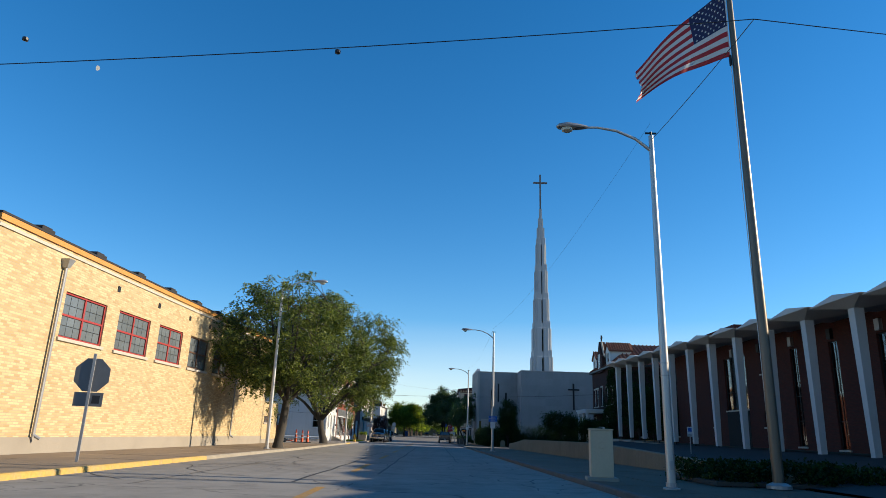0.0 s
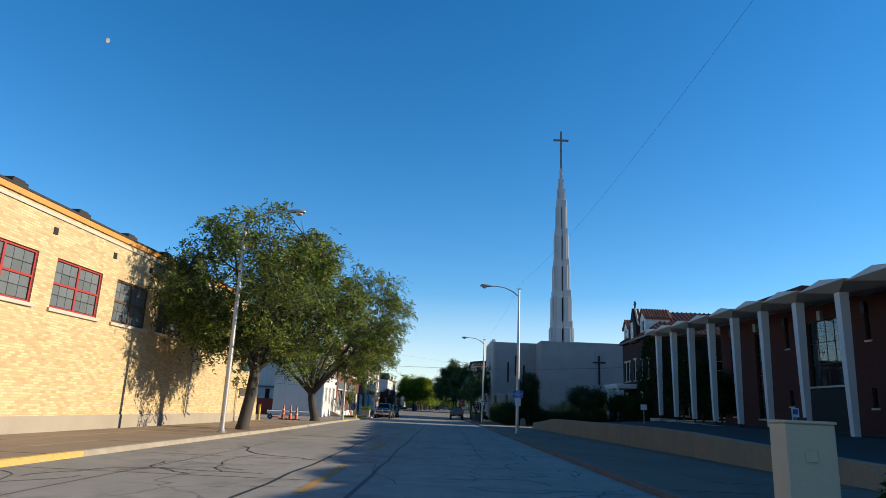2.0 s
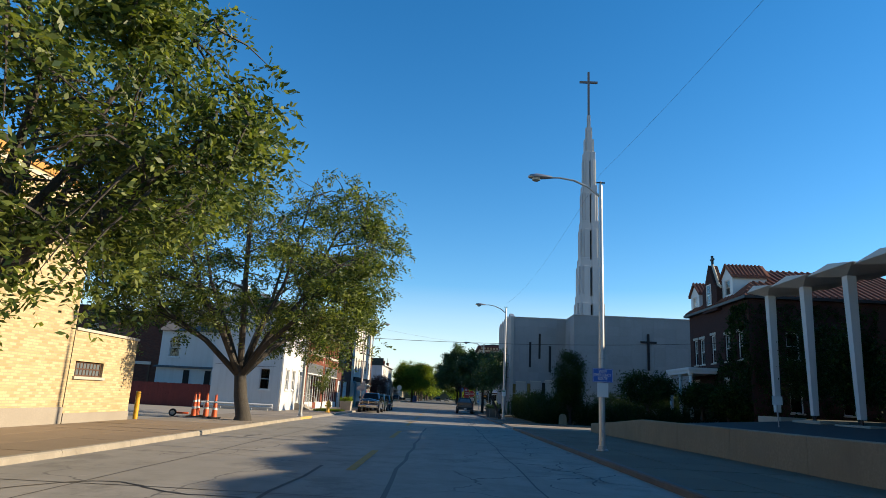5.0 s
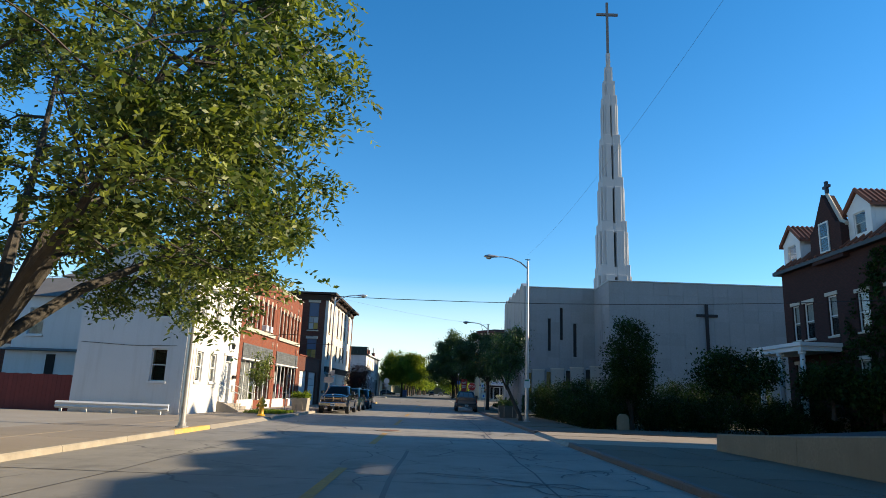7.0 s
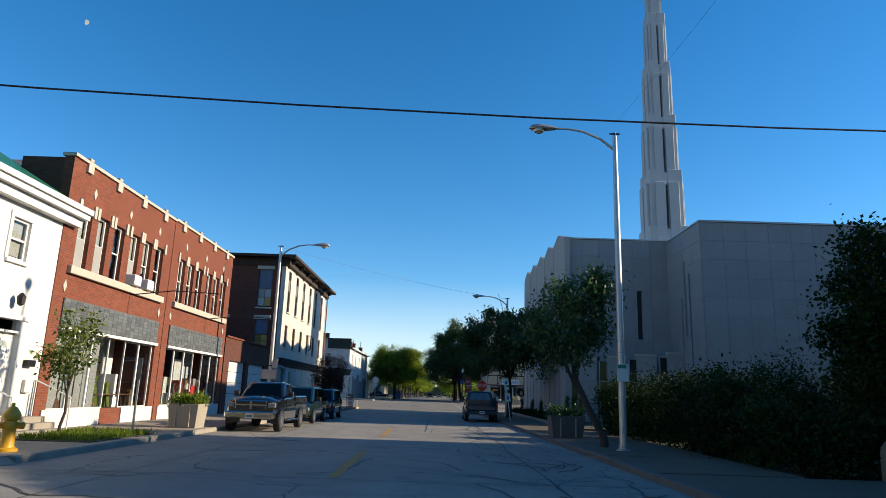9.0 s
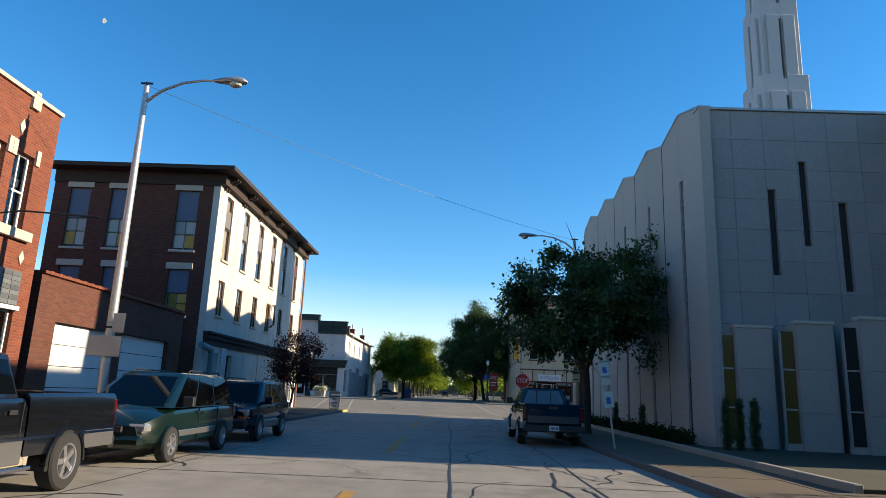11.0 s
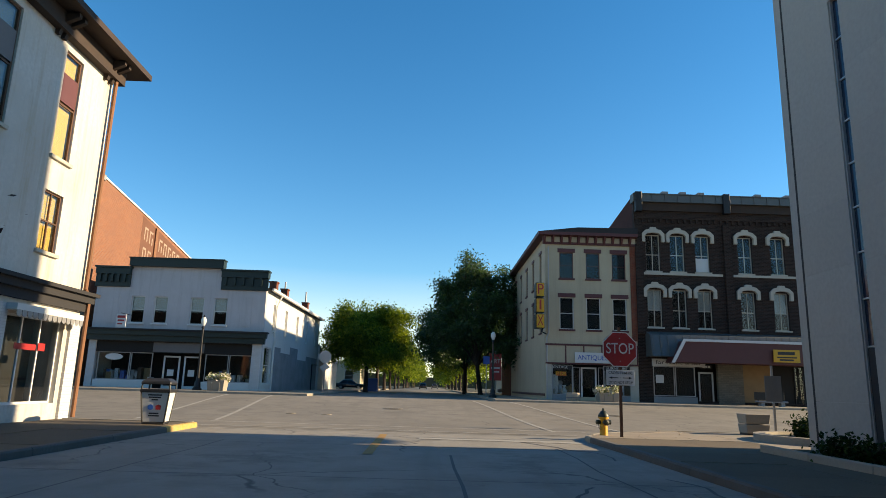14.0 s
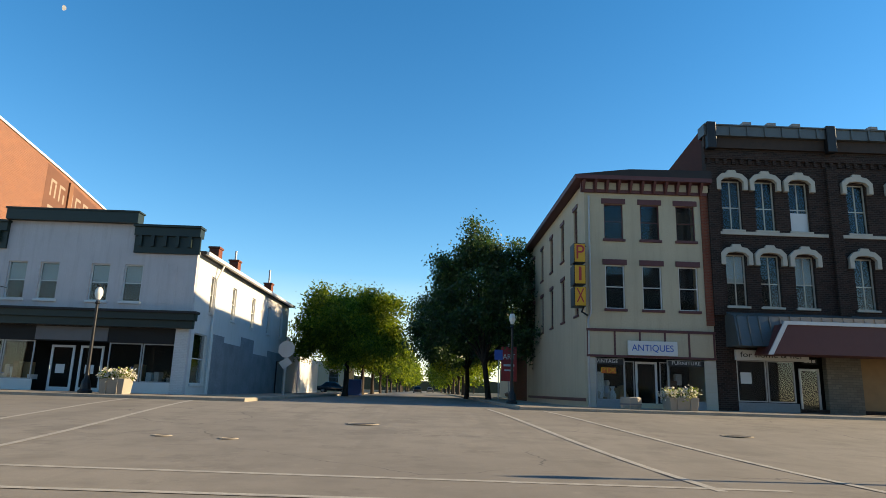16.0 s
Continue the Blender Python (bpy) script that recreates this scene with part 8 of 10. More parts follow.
part("foliage", leaf_cloud("foliage", front + flank_pts, (0.1, 0.1, 0.13), 21000, 0.14, np.random.default_rng(44), 0.5, 0.75), LEAF_SHRUB, ivy)
ivy_stems = Mesh()
for k in range(9):
    u = 5.4 + k * 0.62
    ivy_stems.tube([(u, -0.04, -0.9), (u + rr.uniform(-0.3, 0.3), -0.04, 2.0), (u + rr.uniform(-0.4, 0.4), -0.04, 4.6)], [0.03, 0.02, 0.01], 5)
part("stem", ivy_stems, DARKBARK, ivy)

# ---- vehicles ----
def body_loft(stations):
    """A smooth closed body from stations of (x, half width, bottom, belt, top)."""
    rings = []
    for x, w, zb, zs, zt in stations:
        half = [(0.0, zb), (w * 0.84, zb), (w * 0.97, zb + 0.09), (w, zb + (zs - zb) * 0.45), (w * 0.985, zs - 0.10), (w * 0.93, zs), (w * 0.6, zs + (zt - zs) * 0.75), (0.0, zt)]
        rings.append([(x, y, z) for y, z in half] + [(x, -y, z) for y, z in half[-2:0:-1]])
    return Mesh().loft(rings)


def wheel(parent, x, y, r, w, rim=None):
    s = 1 if y > 0 else -1
    prof = [(r * 0.60, -w / 2), (r * 0.93, -w / 2), (r, -w / 2 + 0.03), (r, w / 2 - 0.03), (r * 0.93, w / 2), (r * 0.60, w / 2)]
    m = Mesh()
    n = 24
    m.loft([[(a * math.cos(2 * math.pi * j / n), b, a * math.sin(2 * math.pi * j / n)) for j in range(n)] for a, b in prof], caps=False)
    ob = part("wheel", m, RUBBER, parent, smooth=True)
    ob.location = (x, y, r)
    rm = Mesh()
    o = s * w / 2
    rm.loft([[(a * math.cos(2 * math.pi * j / n), b, a * math.sin(2 * math.pi * j / n)) for j in range(n)] for a, b in ((r * 0.52, o * 0.6), (r * 0.56, o * 0.98), (r * 0.61, o * 1.02), (r * 0.61, o * 0.9))], caps=False)
    # Dark disc stands for the shade behind the spokes.
    part("hub_well", Mesh().loft([[(a * math.cos(2 * math.pi * j / n), b, a * math.sin(2 * math.pi * j / n)) for j in range(n)] for a, b in ((r * 0.60, o * 0.4), (r * 0.60, o * 0.5))]), PLASTIC, ob)
    for k in range(5):
        t = 2 * math.pi * k / 5
        c, d = math.cos(t), math.sin(t)
        rings = []
        for q, ww in ((0.08, 0.04), (0.57, 0.045)):
            rr = r * q
            rings.append([(c * rr - d * ww, o * 0.5, d * rr + c * ww), (c * rr + d * ww, o * 0.5, d * rr - c * ww), (c * rr + d * ww * 0.8, o * 0.86, d * rr - c * ww * 0.8), (c * rr - d * ww * 0.8, o * 0.86, d * rr + c * ww * 0.8)])
        rm.loft(rings)
    rm.loft([[(a * math.cos(2 * math.pi * j / 12), b, a * math.sin(2 * math.pi * j / 12)) for j in range(12)] for a, b in ((r * 0.15, o * 0.5), (r * 0.15, o * 0.9), (r * 0.1, o * 0.95))])
    part("rim", rm, rim or RIM, ob, "silver alloy rim")


def arch(parent, x, y, r, material):
    """A near-black wheel housing plug, standing for the shade in the well, with a lip round it."""
    s = 1 if y > 0 else -1
    pts = [(x + r * math.cos(t), r * 0.78 + r * math.sin(t)) for t in [math.pi * k / 14 for k in range(15)]]
    part("wheel_arch", Mesh().prism([(x + r, 0.28), *pts, (x - r, 0.28)], "y", y - s * 0.25, y + s * 0.006), PLASTIC, parent)
    m = Mesh()
    for k in range(14):
        a, b = pts[k], pts[k + 1]
        ca = [(x + (p[0] - x) * 1.1, r * 0.78 + (p[1] - r * 0.78) * 1.1) for p in (a, b)]
        m.prism([a, ca[0], ca[1], b], "y", y - s * 0.05, y + s * 0.03)
    part("arch_lip", m, material, parent)


def cabin(parent, bottom, top, zb, zt, paint, crown=0.05, splits=(), name="cabin", rear=None, pillar=0.05):
    """A greenhouse: bottom and top give (front x, rear x, half width); panes set 4 mm proud of a solid shell, coloured
    for the light or dark seen inside.
    """
    bf, br, bw = bottom
    tf, tr, tw = top
    P = {"b": [Vector((bf, bw * 0.9, zb)), Vector((bf - 0.18, bw, zb)), Vector((br + 0.08, bw, zb)), Vector((br, bw * 0.92, zb))],
         "t": [Vector((tf, tw * 0.9, zt)), Vector((tf - 0.1, tw, zt)), Vector((tr + 0.06, tw, zt)), Vector((tr, tw * 0.92, zt))]}
    mir = lambda v: Vector((v.x, -v.y, v.z))
    ring = lambda q: [tuple(v) for v in q] + [tuple(mir(v)) for v in q[::-1]]
    roof = [Vector((v.x * 1.0 + (0.12 if i > 1 else -0.12), v.y * 0.8, zt + crown)) for i, v in enumerate(P["t"])]
    shell_ob = part(name, Mesh().loft([ring(P["b"]), ring(P["t"]), ring(roof)]), paint, parent, smooth=True)

    def pane(a, b, c, d, inset=0.07, nm="side_window"):
        q = [Vector(v) for v in (a, b, c, d)]
        mid = sum(q, Vector()) / 4
        nrm = (q[1] - q[0]).cross(q[3] - q[0]).normalized()
        if nrm.dot(mid - Vector((mid.x * 0.6, 0, zb))) < 0:
            nrm = -nrm
        w = [(v - mid) for v in q]
        o = [mid + v * (1 - inset / max(0.3, v.length) * 1.4) + nrm * 0.006 for v in w]
        i = [v - nrm * 0.003 for v in o]
        part(nm, Mesh().loft([[tuple(v) for v in i], [tuple(v) for v in o]]), rear if rear and nm == "rear_window" else CARGLASS, shell_ob)
    pane(P["b"][0], mir(P["b"][0]), mir(P["t"][0]), P["t"][0], 0.06, "windscreen")
    pane(P["b"][3], mir(P["b"][3]), mir(P["t"][3]), P["t"][3], 0.09, "rear_window")
    cuts = [0.0, *splits, 1.0]
    for f in (lambda v: v, mir):
        for a, b in zip(cuts[:-1], cuts[1:]):
            q = [P["b"][1].lerp(P["b"][2], a), P["b"][1].lerp(P["b"][2], b), P["t"][1].lerp(P["t"][2], b), P["t"][1].lerp(P["t"][2], a)]
            pane(*[f(v) for v in q], pillar)
    return shell_ob


def plate(parent, x, z, face):
    ob = part("licence_plate", Mesh().box(x, -0.15, z - 0.075, x + face * 0.012, 0.15, z + 0.075), SIGNWHITE, parent, "white licence plate")
    m = Mesh()
    for k in range(6):
        y = -0.115 + k * 0.04
        m.box(x + face * 0.012, y, z - 0.035, x + face * 0.015, y + 0.026, z + 0.03)
    part("plate_print", m, PLASTIC, ob)


def mirrors(parent, x, w, z, material):
    for s in (-1, 1):
        part("door_mirror", Mesh().box(x - 0.06, s * (w + 0.03), z, x + 0.06, s * (w + 0.25), z + 0.2).box(x - 0.03, s * (w - 0.06), z + 0.02, x + 0.03, s * (w + 0.05), z + 0.07), material, parent, bevel=0.02)


def pickup(place, paint, lower, label, chrome_front):
    ob = thing("pickup_truck", place @ Matrix.Diagonal((0.91, 0.94, 0.985, 1)), label, "pickup truck")
    W = 0.96
    part("body", body_loft([(2.72, W * 0.86, 0.62, 1.0, 1.08), (2.6, W * 0.93, 0.5, 1.06, 1.17), (2.2, W * 0.97, 0.45, 1.08, 1.24), (1.4, W, 0.42, 1.14, 1.28), (1.1, W, 0.42, 1.17, 1.22), (-0.5, W, 0.42, 1.19, 1.22), (-0.56, W, 0.45, 1.18, 1.21)]), paint, ob, smooth=True)
    for s in (-1, 1):
        for a, b, za, zb in ((1.55, -0.55, 0.42, 0.70), (-2.0, -2.85, 0.5, 0.74)):
            part("lower_panel", Mesh().box(a, s * (W - 0.1), za, b, s * (W + 0.008), zb), lower, ob, "silver lower panel", bevel=0.01)
    cabin(ob, (1.25, -0.5, W * 0.93), (0.62, -0.40, W * 0.74), 1.19, 1.70, paint, 0.05, (0.72,), "cabin", None if chrome_front else REARGLASS)
    bed = Mesh()
    for s in (-1, 1):
        rings = []
        for x in (-0.6, -0.9, -2.6, -2.84):
            rings.append([(x, s * (W - 0.09), 0.6), (x, s * (W - 0.01), 0.5), (x, s * W, 0.9), (x, s * (W - 0.02), 1.2), (x, s * (W - 0.06), 1.25), (x, s * (W - 0.13), 1.25), (x, s * (W - 0.13), 0.7)])
        bed.loft(rings)
    bed.box(-0.6, -W + 0.1, 0.66, -2.8, W - 0.1, 0.72).box(-0.6, -W + 0.1, 0.66, -0.66, W - 0.1, 1.22)
    part("cargo_bed", bed, paint, ob, smooth=True)
    tg = part("tailgate", Mesh().box(-2.80, -W + 0.13, 0.68, -2.87, W - 0.13, 1.25), paint, ob, bevel=0.015)
    part("tailgate_panel", Mesh().box(-2.871, -W + 0.16, 0.70, -2.878, W - 0.16, 0.90), lower if chrome_front else STEELBLUE, tg)
    part("tailgate_handle", Mesh().box(-2.872, -0.14, 1.1, -2.885, 0.14, 1.18), PLASTIC, tg)
    part("maker_name_bar", Mesh().box(-2.872, 0.35, 1.02, -2.88, 0.72, 1.07), CARBLACK, tg)
    for s in (-1, 1):
        part("tail_lamp", Mesh().box(-2.80, s * (W - 0.125), 0.78, -2.88, s * (W - 0.005), 1.17), TAIL, ob, bevel=0.015)
        part("head_lamp", Mesh().box(2.60, s * 0.62, 0.84, 2.745, s * 0.9, 1.0), HEADLIGHT, ob, bevel=0.02)
        part("running_board", Mesh().box(1.3, s * W, 0.36, -0.6, s * (W + 0.13), 0.41), CHROME, ob, bevel=0.01)
    part("rear_bumper", Mesh().box(-2.86, -W * 0.96, 0.44, -3.02, W * 0.96, 0.64), PLASTIC, ob, bevel=0.03)
    part("front_bumper", Mesh().box(2.66, -W * 0.97, 0.46, 2.86, W * 0.97, 0.70), CHROME if chrome_front else PLASTIC, ob, bevel=0.04)
    g = part("grille", Mesh().box(2.68, -0.6, 0.76, 2.78, 0.6, 1.08), CHROME, ob, "chrome cross-bar grille", bevel=0.03)
    for a, b in ((-0.55, -0.04), (0.04, 0.55)):
        for c, d in ((0.79, 0.90), (0.94, 1.05)):
            part("grille_opening", Mesh().box(2.781, a, c, 2.786, b, d), PLASTIC, g)
    plate(ob, -2.95 - 0.075, 0.56, -1)
    plate(ob, 2.86, 0.55, 1)
    mirrors(ob, 1.02, W * 0.96, 1.2, PLASTIC)
    for s in (-1, 1):
        part("door_handle", Mesh().box(-0.18, s * (W - 0.005), 1.0, -0.34, s * (W + 0.02), 1.06), PLASTIC, ob, bevel=0.008)
        part("door_seam", Mesh().box(-0.455, s * (W - 0.03), 0.5, -0.47, s * (W + 0.003), 1.15).box(1.12, s * (W - 0.03), 0.5, 1.135, s * (W + 0.003), 1.13), PLASTIC, ob)
        part("trim_strip", Mesh().box(1.55, s * (W - 0.02), 0.7, -2.85, s * (W + 0.014), 0.735), CHROME, ob)
        for x in (1.98, -1.55):
            arch(ob, x, s * W, 0.44, paint)
            wheel(ob, x, s * (W - 0.075), 0.375, 0.25)
    part("seat", Mesh().box(-0.05, -0.75, 0.7, -0.2, 0.75, 1.35).box(0.4, -0.75, 0.65, -0.05, 0.75, 0.85), GREYBOARD, ob)
    for y in (-0.24, 0.24):
        part("rear_window_bar", Mesh().prism([(-0.512, 1.25), (-0.42, 1.72), (-0.43, 1.72), (-0.522, 1.25)], "y", y - 0.018, y + 0.018), PLASTIC, ob)
    part("brake_light", Mesh().box(-0.41, -0.14, 1.78, -0.46, 0.14, 1.81), TAIL, ob)
    return ob


def suv(place, label):
    ob = thing("sport_utility_vehicle", place @ Matrix.Diagonal((0.93, 0.95, 0.97, 1)), label, "car")
    W = 0.87
    part("body", body_loft([(2.17, W * 0.84, 0.42, 0.78, 0.84), (2.08, W * 0.93, 0.36, 0.86, 0.94), (1.6, W * 0.98, 0.34, 0.9, 1.0), (0.95, W, 0.33, 0.95, 1.05), (-1.9, W, 0.33, 0.98, 1.02), (-2.12, W * 0.97, 0.38, 0.97, 1.0)]), CARNAVY, ob, smooth=True)
    cabin(ob, (1.05, -2.1, W * 0.95), (0.35, -1.85, W * 0.76), 0.98, 1.56, CARNAVY, 0.05, (0.33, 0.66), pillar=0.028)
    for s in (-1, 1):
        part("lower_cladding", Mesh().box(1.15, s * (W - 0.1), 0.33, -0.95, s * (W + 0.015), 0.55), CARSILVER, ob, bevel=0.02)
    part("front_bumper", Mesh().box(2.08, -W * 0.95, 0.36, 2.28, W * 0.95, 0.62), PLASTIC, ob, bevel=0.06)
    part("rear_bumper", Mesh().box(-2.05, -W * 0.95, 0.38, -2.25, W * 0.95, 0.62), PLASTIC, ob, bevel=0.05)
    g = part("grille", Mesh().box(2.1, -0.48, 0.66, 2.2, 0.48, 0.85), CARNAVY, ob, bevel=0.02)
    for k in range(7):
        y = -0.42 + k * 0.125
        part("grille_slot", Mesh().box(2.201, y, 0.68, 2.207, y + 0.075, 0.83), PLASTIC, g)
        part("slot_frame", Mesh().box(2.2, y - 0.018, 0.67, 2.209, y - 0.004, 0.84), CHROME, g)
    for s in (-1, 1):
        part("head_lamp", Mesh().box(2.0, s * 0.52, 0.67, 2.17, s * 0.82, 0.85), HEADLIGHT, ob, bevel=0.03)
        part("turn_lamp", Mesh().box(2.0, s * 0.55, 0.63, 2.2, s * 0.84, 0.665), CONEORANGE, ob)
        part("tail_lamp", Mesh().box(-2.02, s * 0.66, 0.72, -2.16, s * 0.85, 1.0), TAIL, ob, bevel=0.02)
        part("roof_rail", Mesh().tube([(0.1, s * 0.55, 1.62), (0.0, s * 0.55, 1.68), (-1.6, s * 0.55, 1.68), (-1.7, s * 0.55, 1.62)], 0.02, 6), PLASTIC, ob)
        part("side_moulding", Mesh().box(1.2, s * (W - 0.01), 0.62, -0.95, s * (W + 0.018), 0.69), CHROME, ob)
        for x in (1.25, -1.2):
            arch(ob, x, s * W, 0.4, CARNAVY)
            wheel(ob, x, s * (W - 0.065), 0.345, 0.23)
        for x in (0.25, -0.65):
            part("door_handle", Mesh().box(x, s * (W - 0.005), 0.86, x - 0.16, s * (W + 0.02), 0.91), PLASTIC, ob, bevel=0.008)
    plate(ob, 2.28, 0.5, 1)
    mirrors(ob, 0.78, W * 0.96, 0.98, CARNAVY)
    return ob


def minivan(place, label):
    ob = thing("minivan", place @ Matrix.Diagonal((0.95, 0.97, 0.98, 1)), label, "car")
    W = 0.92
    part("body", body_loft([(2.35, W * 0.78, 0.4, 0.66, 0.70), (2.2, W * 0.92, 0.3, 0.74, 0.82), (1.7, W * 0.98, 0.27, 0.86, 0.97), (1.15, W, 0.26, 0.93, 1.06), (-1.9, W, 0.26, 0.97, 1.02), (-2.3, W * 0.96, 0.32, 0.96, 1.0)]), CARGREEN, ob, smooth=True)
    cabin(ob, (1.45, -2.28, W * 0.95), (0.45, -2.0, W * 0.74), 0.98, 1.6, CARGREEN, 0.06, (0.30, 0.64), pillar=0.022)
    for s in (-1, 1):
        part("side_cladding", Mesh().box(1.15, s * (W - 0.1), 0.44, -0.95, s * (W + 0.012), 0.56), CARSILVER, ob, "silver side moulding", bevel=0.01)
    part("front_bumper", Mesh().box(2.2, -W * 0.9, 0.3, 2.42, W * 0.9, 0.52), CARGREEN, ob, bevel=0.07)
    part("rear_bumper", Mesh().box(-2.2, -W * 0.95, 0.32, -2.42, W * 0.95, 0.58), CARGREEN, ob, bevel=0.06)
    part("grille", Mesh().box(2.3, -0.45, 0.56, 2.39, 0.45, 0.68), PLASTIC, ob, bevel=0.02)
    for s in (-1, 1):
        part("head_lamp", Mesh().box(2.1, s * 0.5, 0.56, 2.34, s * 0.86, 0.72), HEADLIGHT, ob, bevel=0.04)
        part("tail_lamp", Mesh().box(-2.2, s * 0.72, 0.7, -2.34, s * 0.9, 1.0), TAIL, ob, bevel=0.02)
        part("roof_rail", Mesh().tube([(0.1, s * 0.6, 1.66), (0.0, s * 0.6, 1.71), (-1.7, s * 0.6, 1.71), (-1.8, s * 0.6, 1.66)], 0.018, 6), PLASTIC, ob)
        for x in (0.15, -0.08):
            part("door_handle", Mesh().box(x, s * (W - 0.004), 0.84, x - 0.15, s * (W + 0.022), 0.9), CARGREEN, ob, bevel=0.01)
        part("door_seam", Mesh().box(0.06, s * (W - 0.03), 0.32, 0.048, s * (W + 0.003), 0.95).box(-1.05, s * (W - 0.03), 0.6, -1.062, s * (W + 0.003), 0.95), PLASTIC, ob)
        for x in (1.42, -1.4):
            arch(ob, x, s * W, 0.37, CARGREEN)
            wheel(ob, x, s * (W - 0.05), 0.325, 0.2)
    plate(ob, 2.42, 0.45, 1)
    mirrors(ob, 0.95, W * 0.97, 1.0, PLASTIC)
    return ob


pickup(pose(-8.0, 90.9, 0.0, 0, 0, -90), CARBLACK, CARSILVER, "black pickup truck with a chrome grille parked at the kerb", True)
minivan(pose(-8.1, 97.15, 0.0, 0, 0, -90), "dark green minivan parked at the kerb")
suv(pose(-8.0, 102.4, 0.0, 0, 0, -90), "navy sport utility vehicle parked at the kerb")
pickup(pose(0.92, 105.8, 0.0, 0, 0, 90), CARBLUE, CARSILVER, "dark blue pickup truck parked beside the church", False)


def small_car(place, paint, label):
    ob = thing("car", place, label, "car", "distant parked cars")
    part("body", body_loft([(2.1, 0.7, 0.35, 0.6, 0.66), (1.9, 0.8, 0.28, 0.68, 0.76), (0.9, 0.84, 0.26, 0.8, 0.9), (-1.5, 0.84, 0.26, 0.85, 0.92), (-2.1, 0.76, 0.34, 0.8, 0.84)]), paint, ob, smooth=True)
    cabin(ob, (1.0, -1.6, 0.78), (0.3, -1.0, 0.6), 0.84, 1.32, paint, 0.05, (0.5,))
    for s in (-1, 1):
        for x in (1.3, -1.25):
            wheel(ob, x, s * 0.76, 0.31, 0.19)
        part("tail_lamp", Mesh().box(-2.02, s * 0.5, 0.6, -2.12, s * 0.75, 0.74), TAIL, ob)
        part("head_lamp", Mesh().box(2.0, s * 0.45, 0.52, 2.12, s * 0.7, 0.64), HEADLIGHT, ob)
    return ob


for x, y, p, lb, r in ((7.5, 189, CARSILVER, "silver car parked in a side lot", 170), (9.5, 194, WHITE, "white car parked in a side lot", 20), (-4.6, 262, CARNAVY, "dark car far down the street", 90), (-1.8, 290, CARSILVER, "pale car far down the street", 90), (-14.5, 206, CARNAVY, "dark car beyond the corner shop", 0)):
    small_car(pose(x, y, 0.55 if -9.6 < x < 0.9 else 0.52, 0, 0, r), p, lb)

# ---- street furniture ----
def street_lamp(x, y, side, h=9.5, label="tall aluminium street lamp with a curved arm"):
    """side: +1 when the arm reaches towards +x."""
    ob = thing("street_lamp", pose(x, y, gz(y) + 0.12), label, "street lamp", "street lamps")
    part("base", Mesh().spin([(0.2, 0), (0.2, 0.04), (0.13, 0.06), (0.13, 0.16)], 12), GALV, ob)
    part("pole", Mesh().spin([(0.105, 0.1), (0.1, 3.0), (0.085, 6.0), (0.065, h)], 12), ALUM, ob, smooth=True)
    s = side
    part("arm", Mesh().tube([(0, 0, h - 0.45), (s * 0.42, 0, h - 0.1), (s * 0.93, 0, h + 0.12), (s * 1.44, 0, h + 0.2), (s * 1.75, 0, h + 0.19)], [0.045, 0.04, 0.035, 0.03, 0.03], 8), ALUM, ob, smooth=True)
    part("lamp_head", Mesh().loft([[(s * u, w * math.cos(t), h + 0.19 + v * max(-0.35, math.sin(t))) for t in [2 * math.pi * k / 10 for k in range(10)]] for u, w, v in ((1.7, 0.05, 0.05), (1.92, 0.12, 0.09), (2.25, 0.17, 0.13), (2.48, 0.12, 0.09), (2.55, 0.03, 0.03))]), GALV, ob, smooth=True)
    part("lens", Mesh().loft([[(s * 2.26 + 0.16 * k * math.cos(t), 0.13 * k * math.sin(t), z) for t in [2 * math.pi * j / 10 for j in range(10)]] for k, z in ((1.0, h + 0.14), (0.9, h + 0.07), (0.4, h + 0.03))]), SODIUM, ob, smooth=True)
    part("insulator", Mesh().cyl(0, 0, h, h + 0.12, 0.03, n=6).box(-0.15, -0.02, h + 0.06, 0.15, 0.02, h + 0.1), IRON, ob)
    part("hand_hole_cover", Mesh().box(-0.04, -0.115, 0.45, 0.04, -0.095, 0.65), GALV, ob)
    for z in (2.6, 2.9):
        part("strap", Mesh().spin([(0.107, z), (0.107, z + 0.03)], 12), GALV, ob)
    return ob


LAMPS_R = [(5.45, 16.0), (4.07, 51.3), (3.5, 83.4), (3.2, 112.2)]
LAMPS_L = [(-9.27, 36.7), (-9.4, 67.9), (-10.05, 98.5)]
for (x, y), h in zip(LAMPS_R, (9.0, 8.97, 9.0, 8.25)):
    street_lamp(x, y, -1, h)
for (x, y), h in zip(LAMPS_L, (9.15, 9.2, 8.6)):
    street_lamp(x, y, 1, h)


def wire(name, a, b, sag, label, r=0.012):
    a, b = Vector(a), Vector(b)
    pts = [a.lerp(b, k / 16) - Vector((0, 0, sag * 4 * (k / 16) * (1 - k / 16))) for k in range(17)]
    return solid(name, Mesh().tube(pts, r, 5), IRON, label, "cable")


for (x0, y0), (x1, y1) in zip(LAMPS_R[:-2], LAMPS_R[1:-1]):
    wire("lamp_wire", (x0, y0, 9.5), (x1, y1, 9.5), 0.7, "thin black wire strung between the street lamps", 0.003)
wire("lamp_wire", (-10.05, 98.5, 8.75), (3.2, 112.2, 8.4), 0.25, "thin black wire strung over the street between lamps", 0.006)
wire("lamp_wire", (5.38, 10.0, 8.5), (5.45, 16.0, 9.0), 0.05, "thin black wire running to the street lamp", 0.008)
wire("span_wire", (-22.0, 10.0, 6.3), (5.38, 10.0, 8.5), 0.35, "thin black wire across the side street", 0.009)
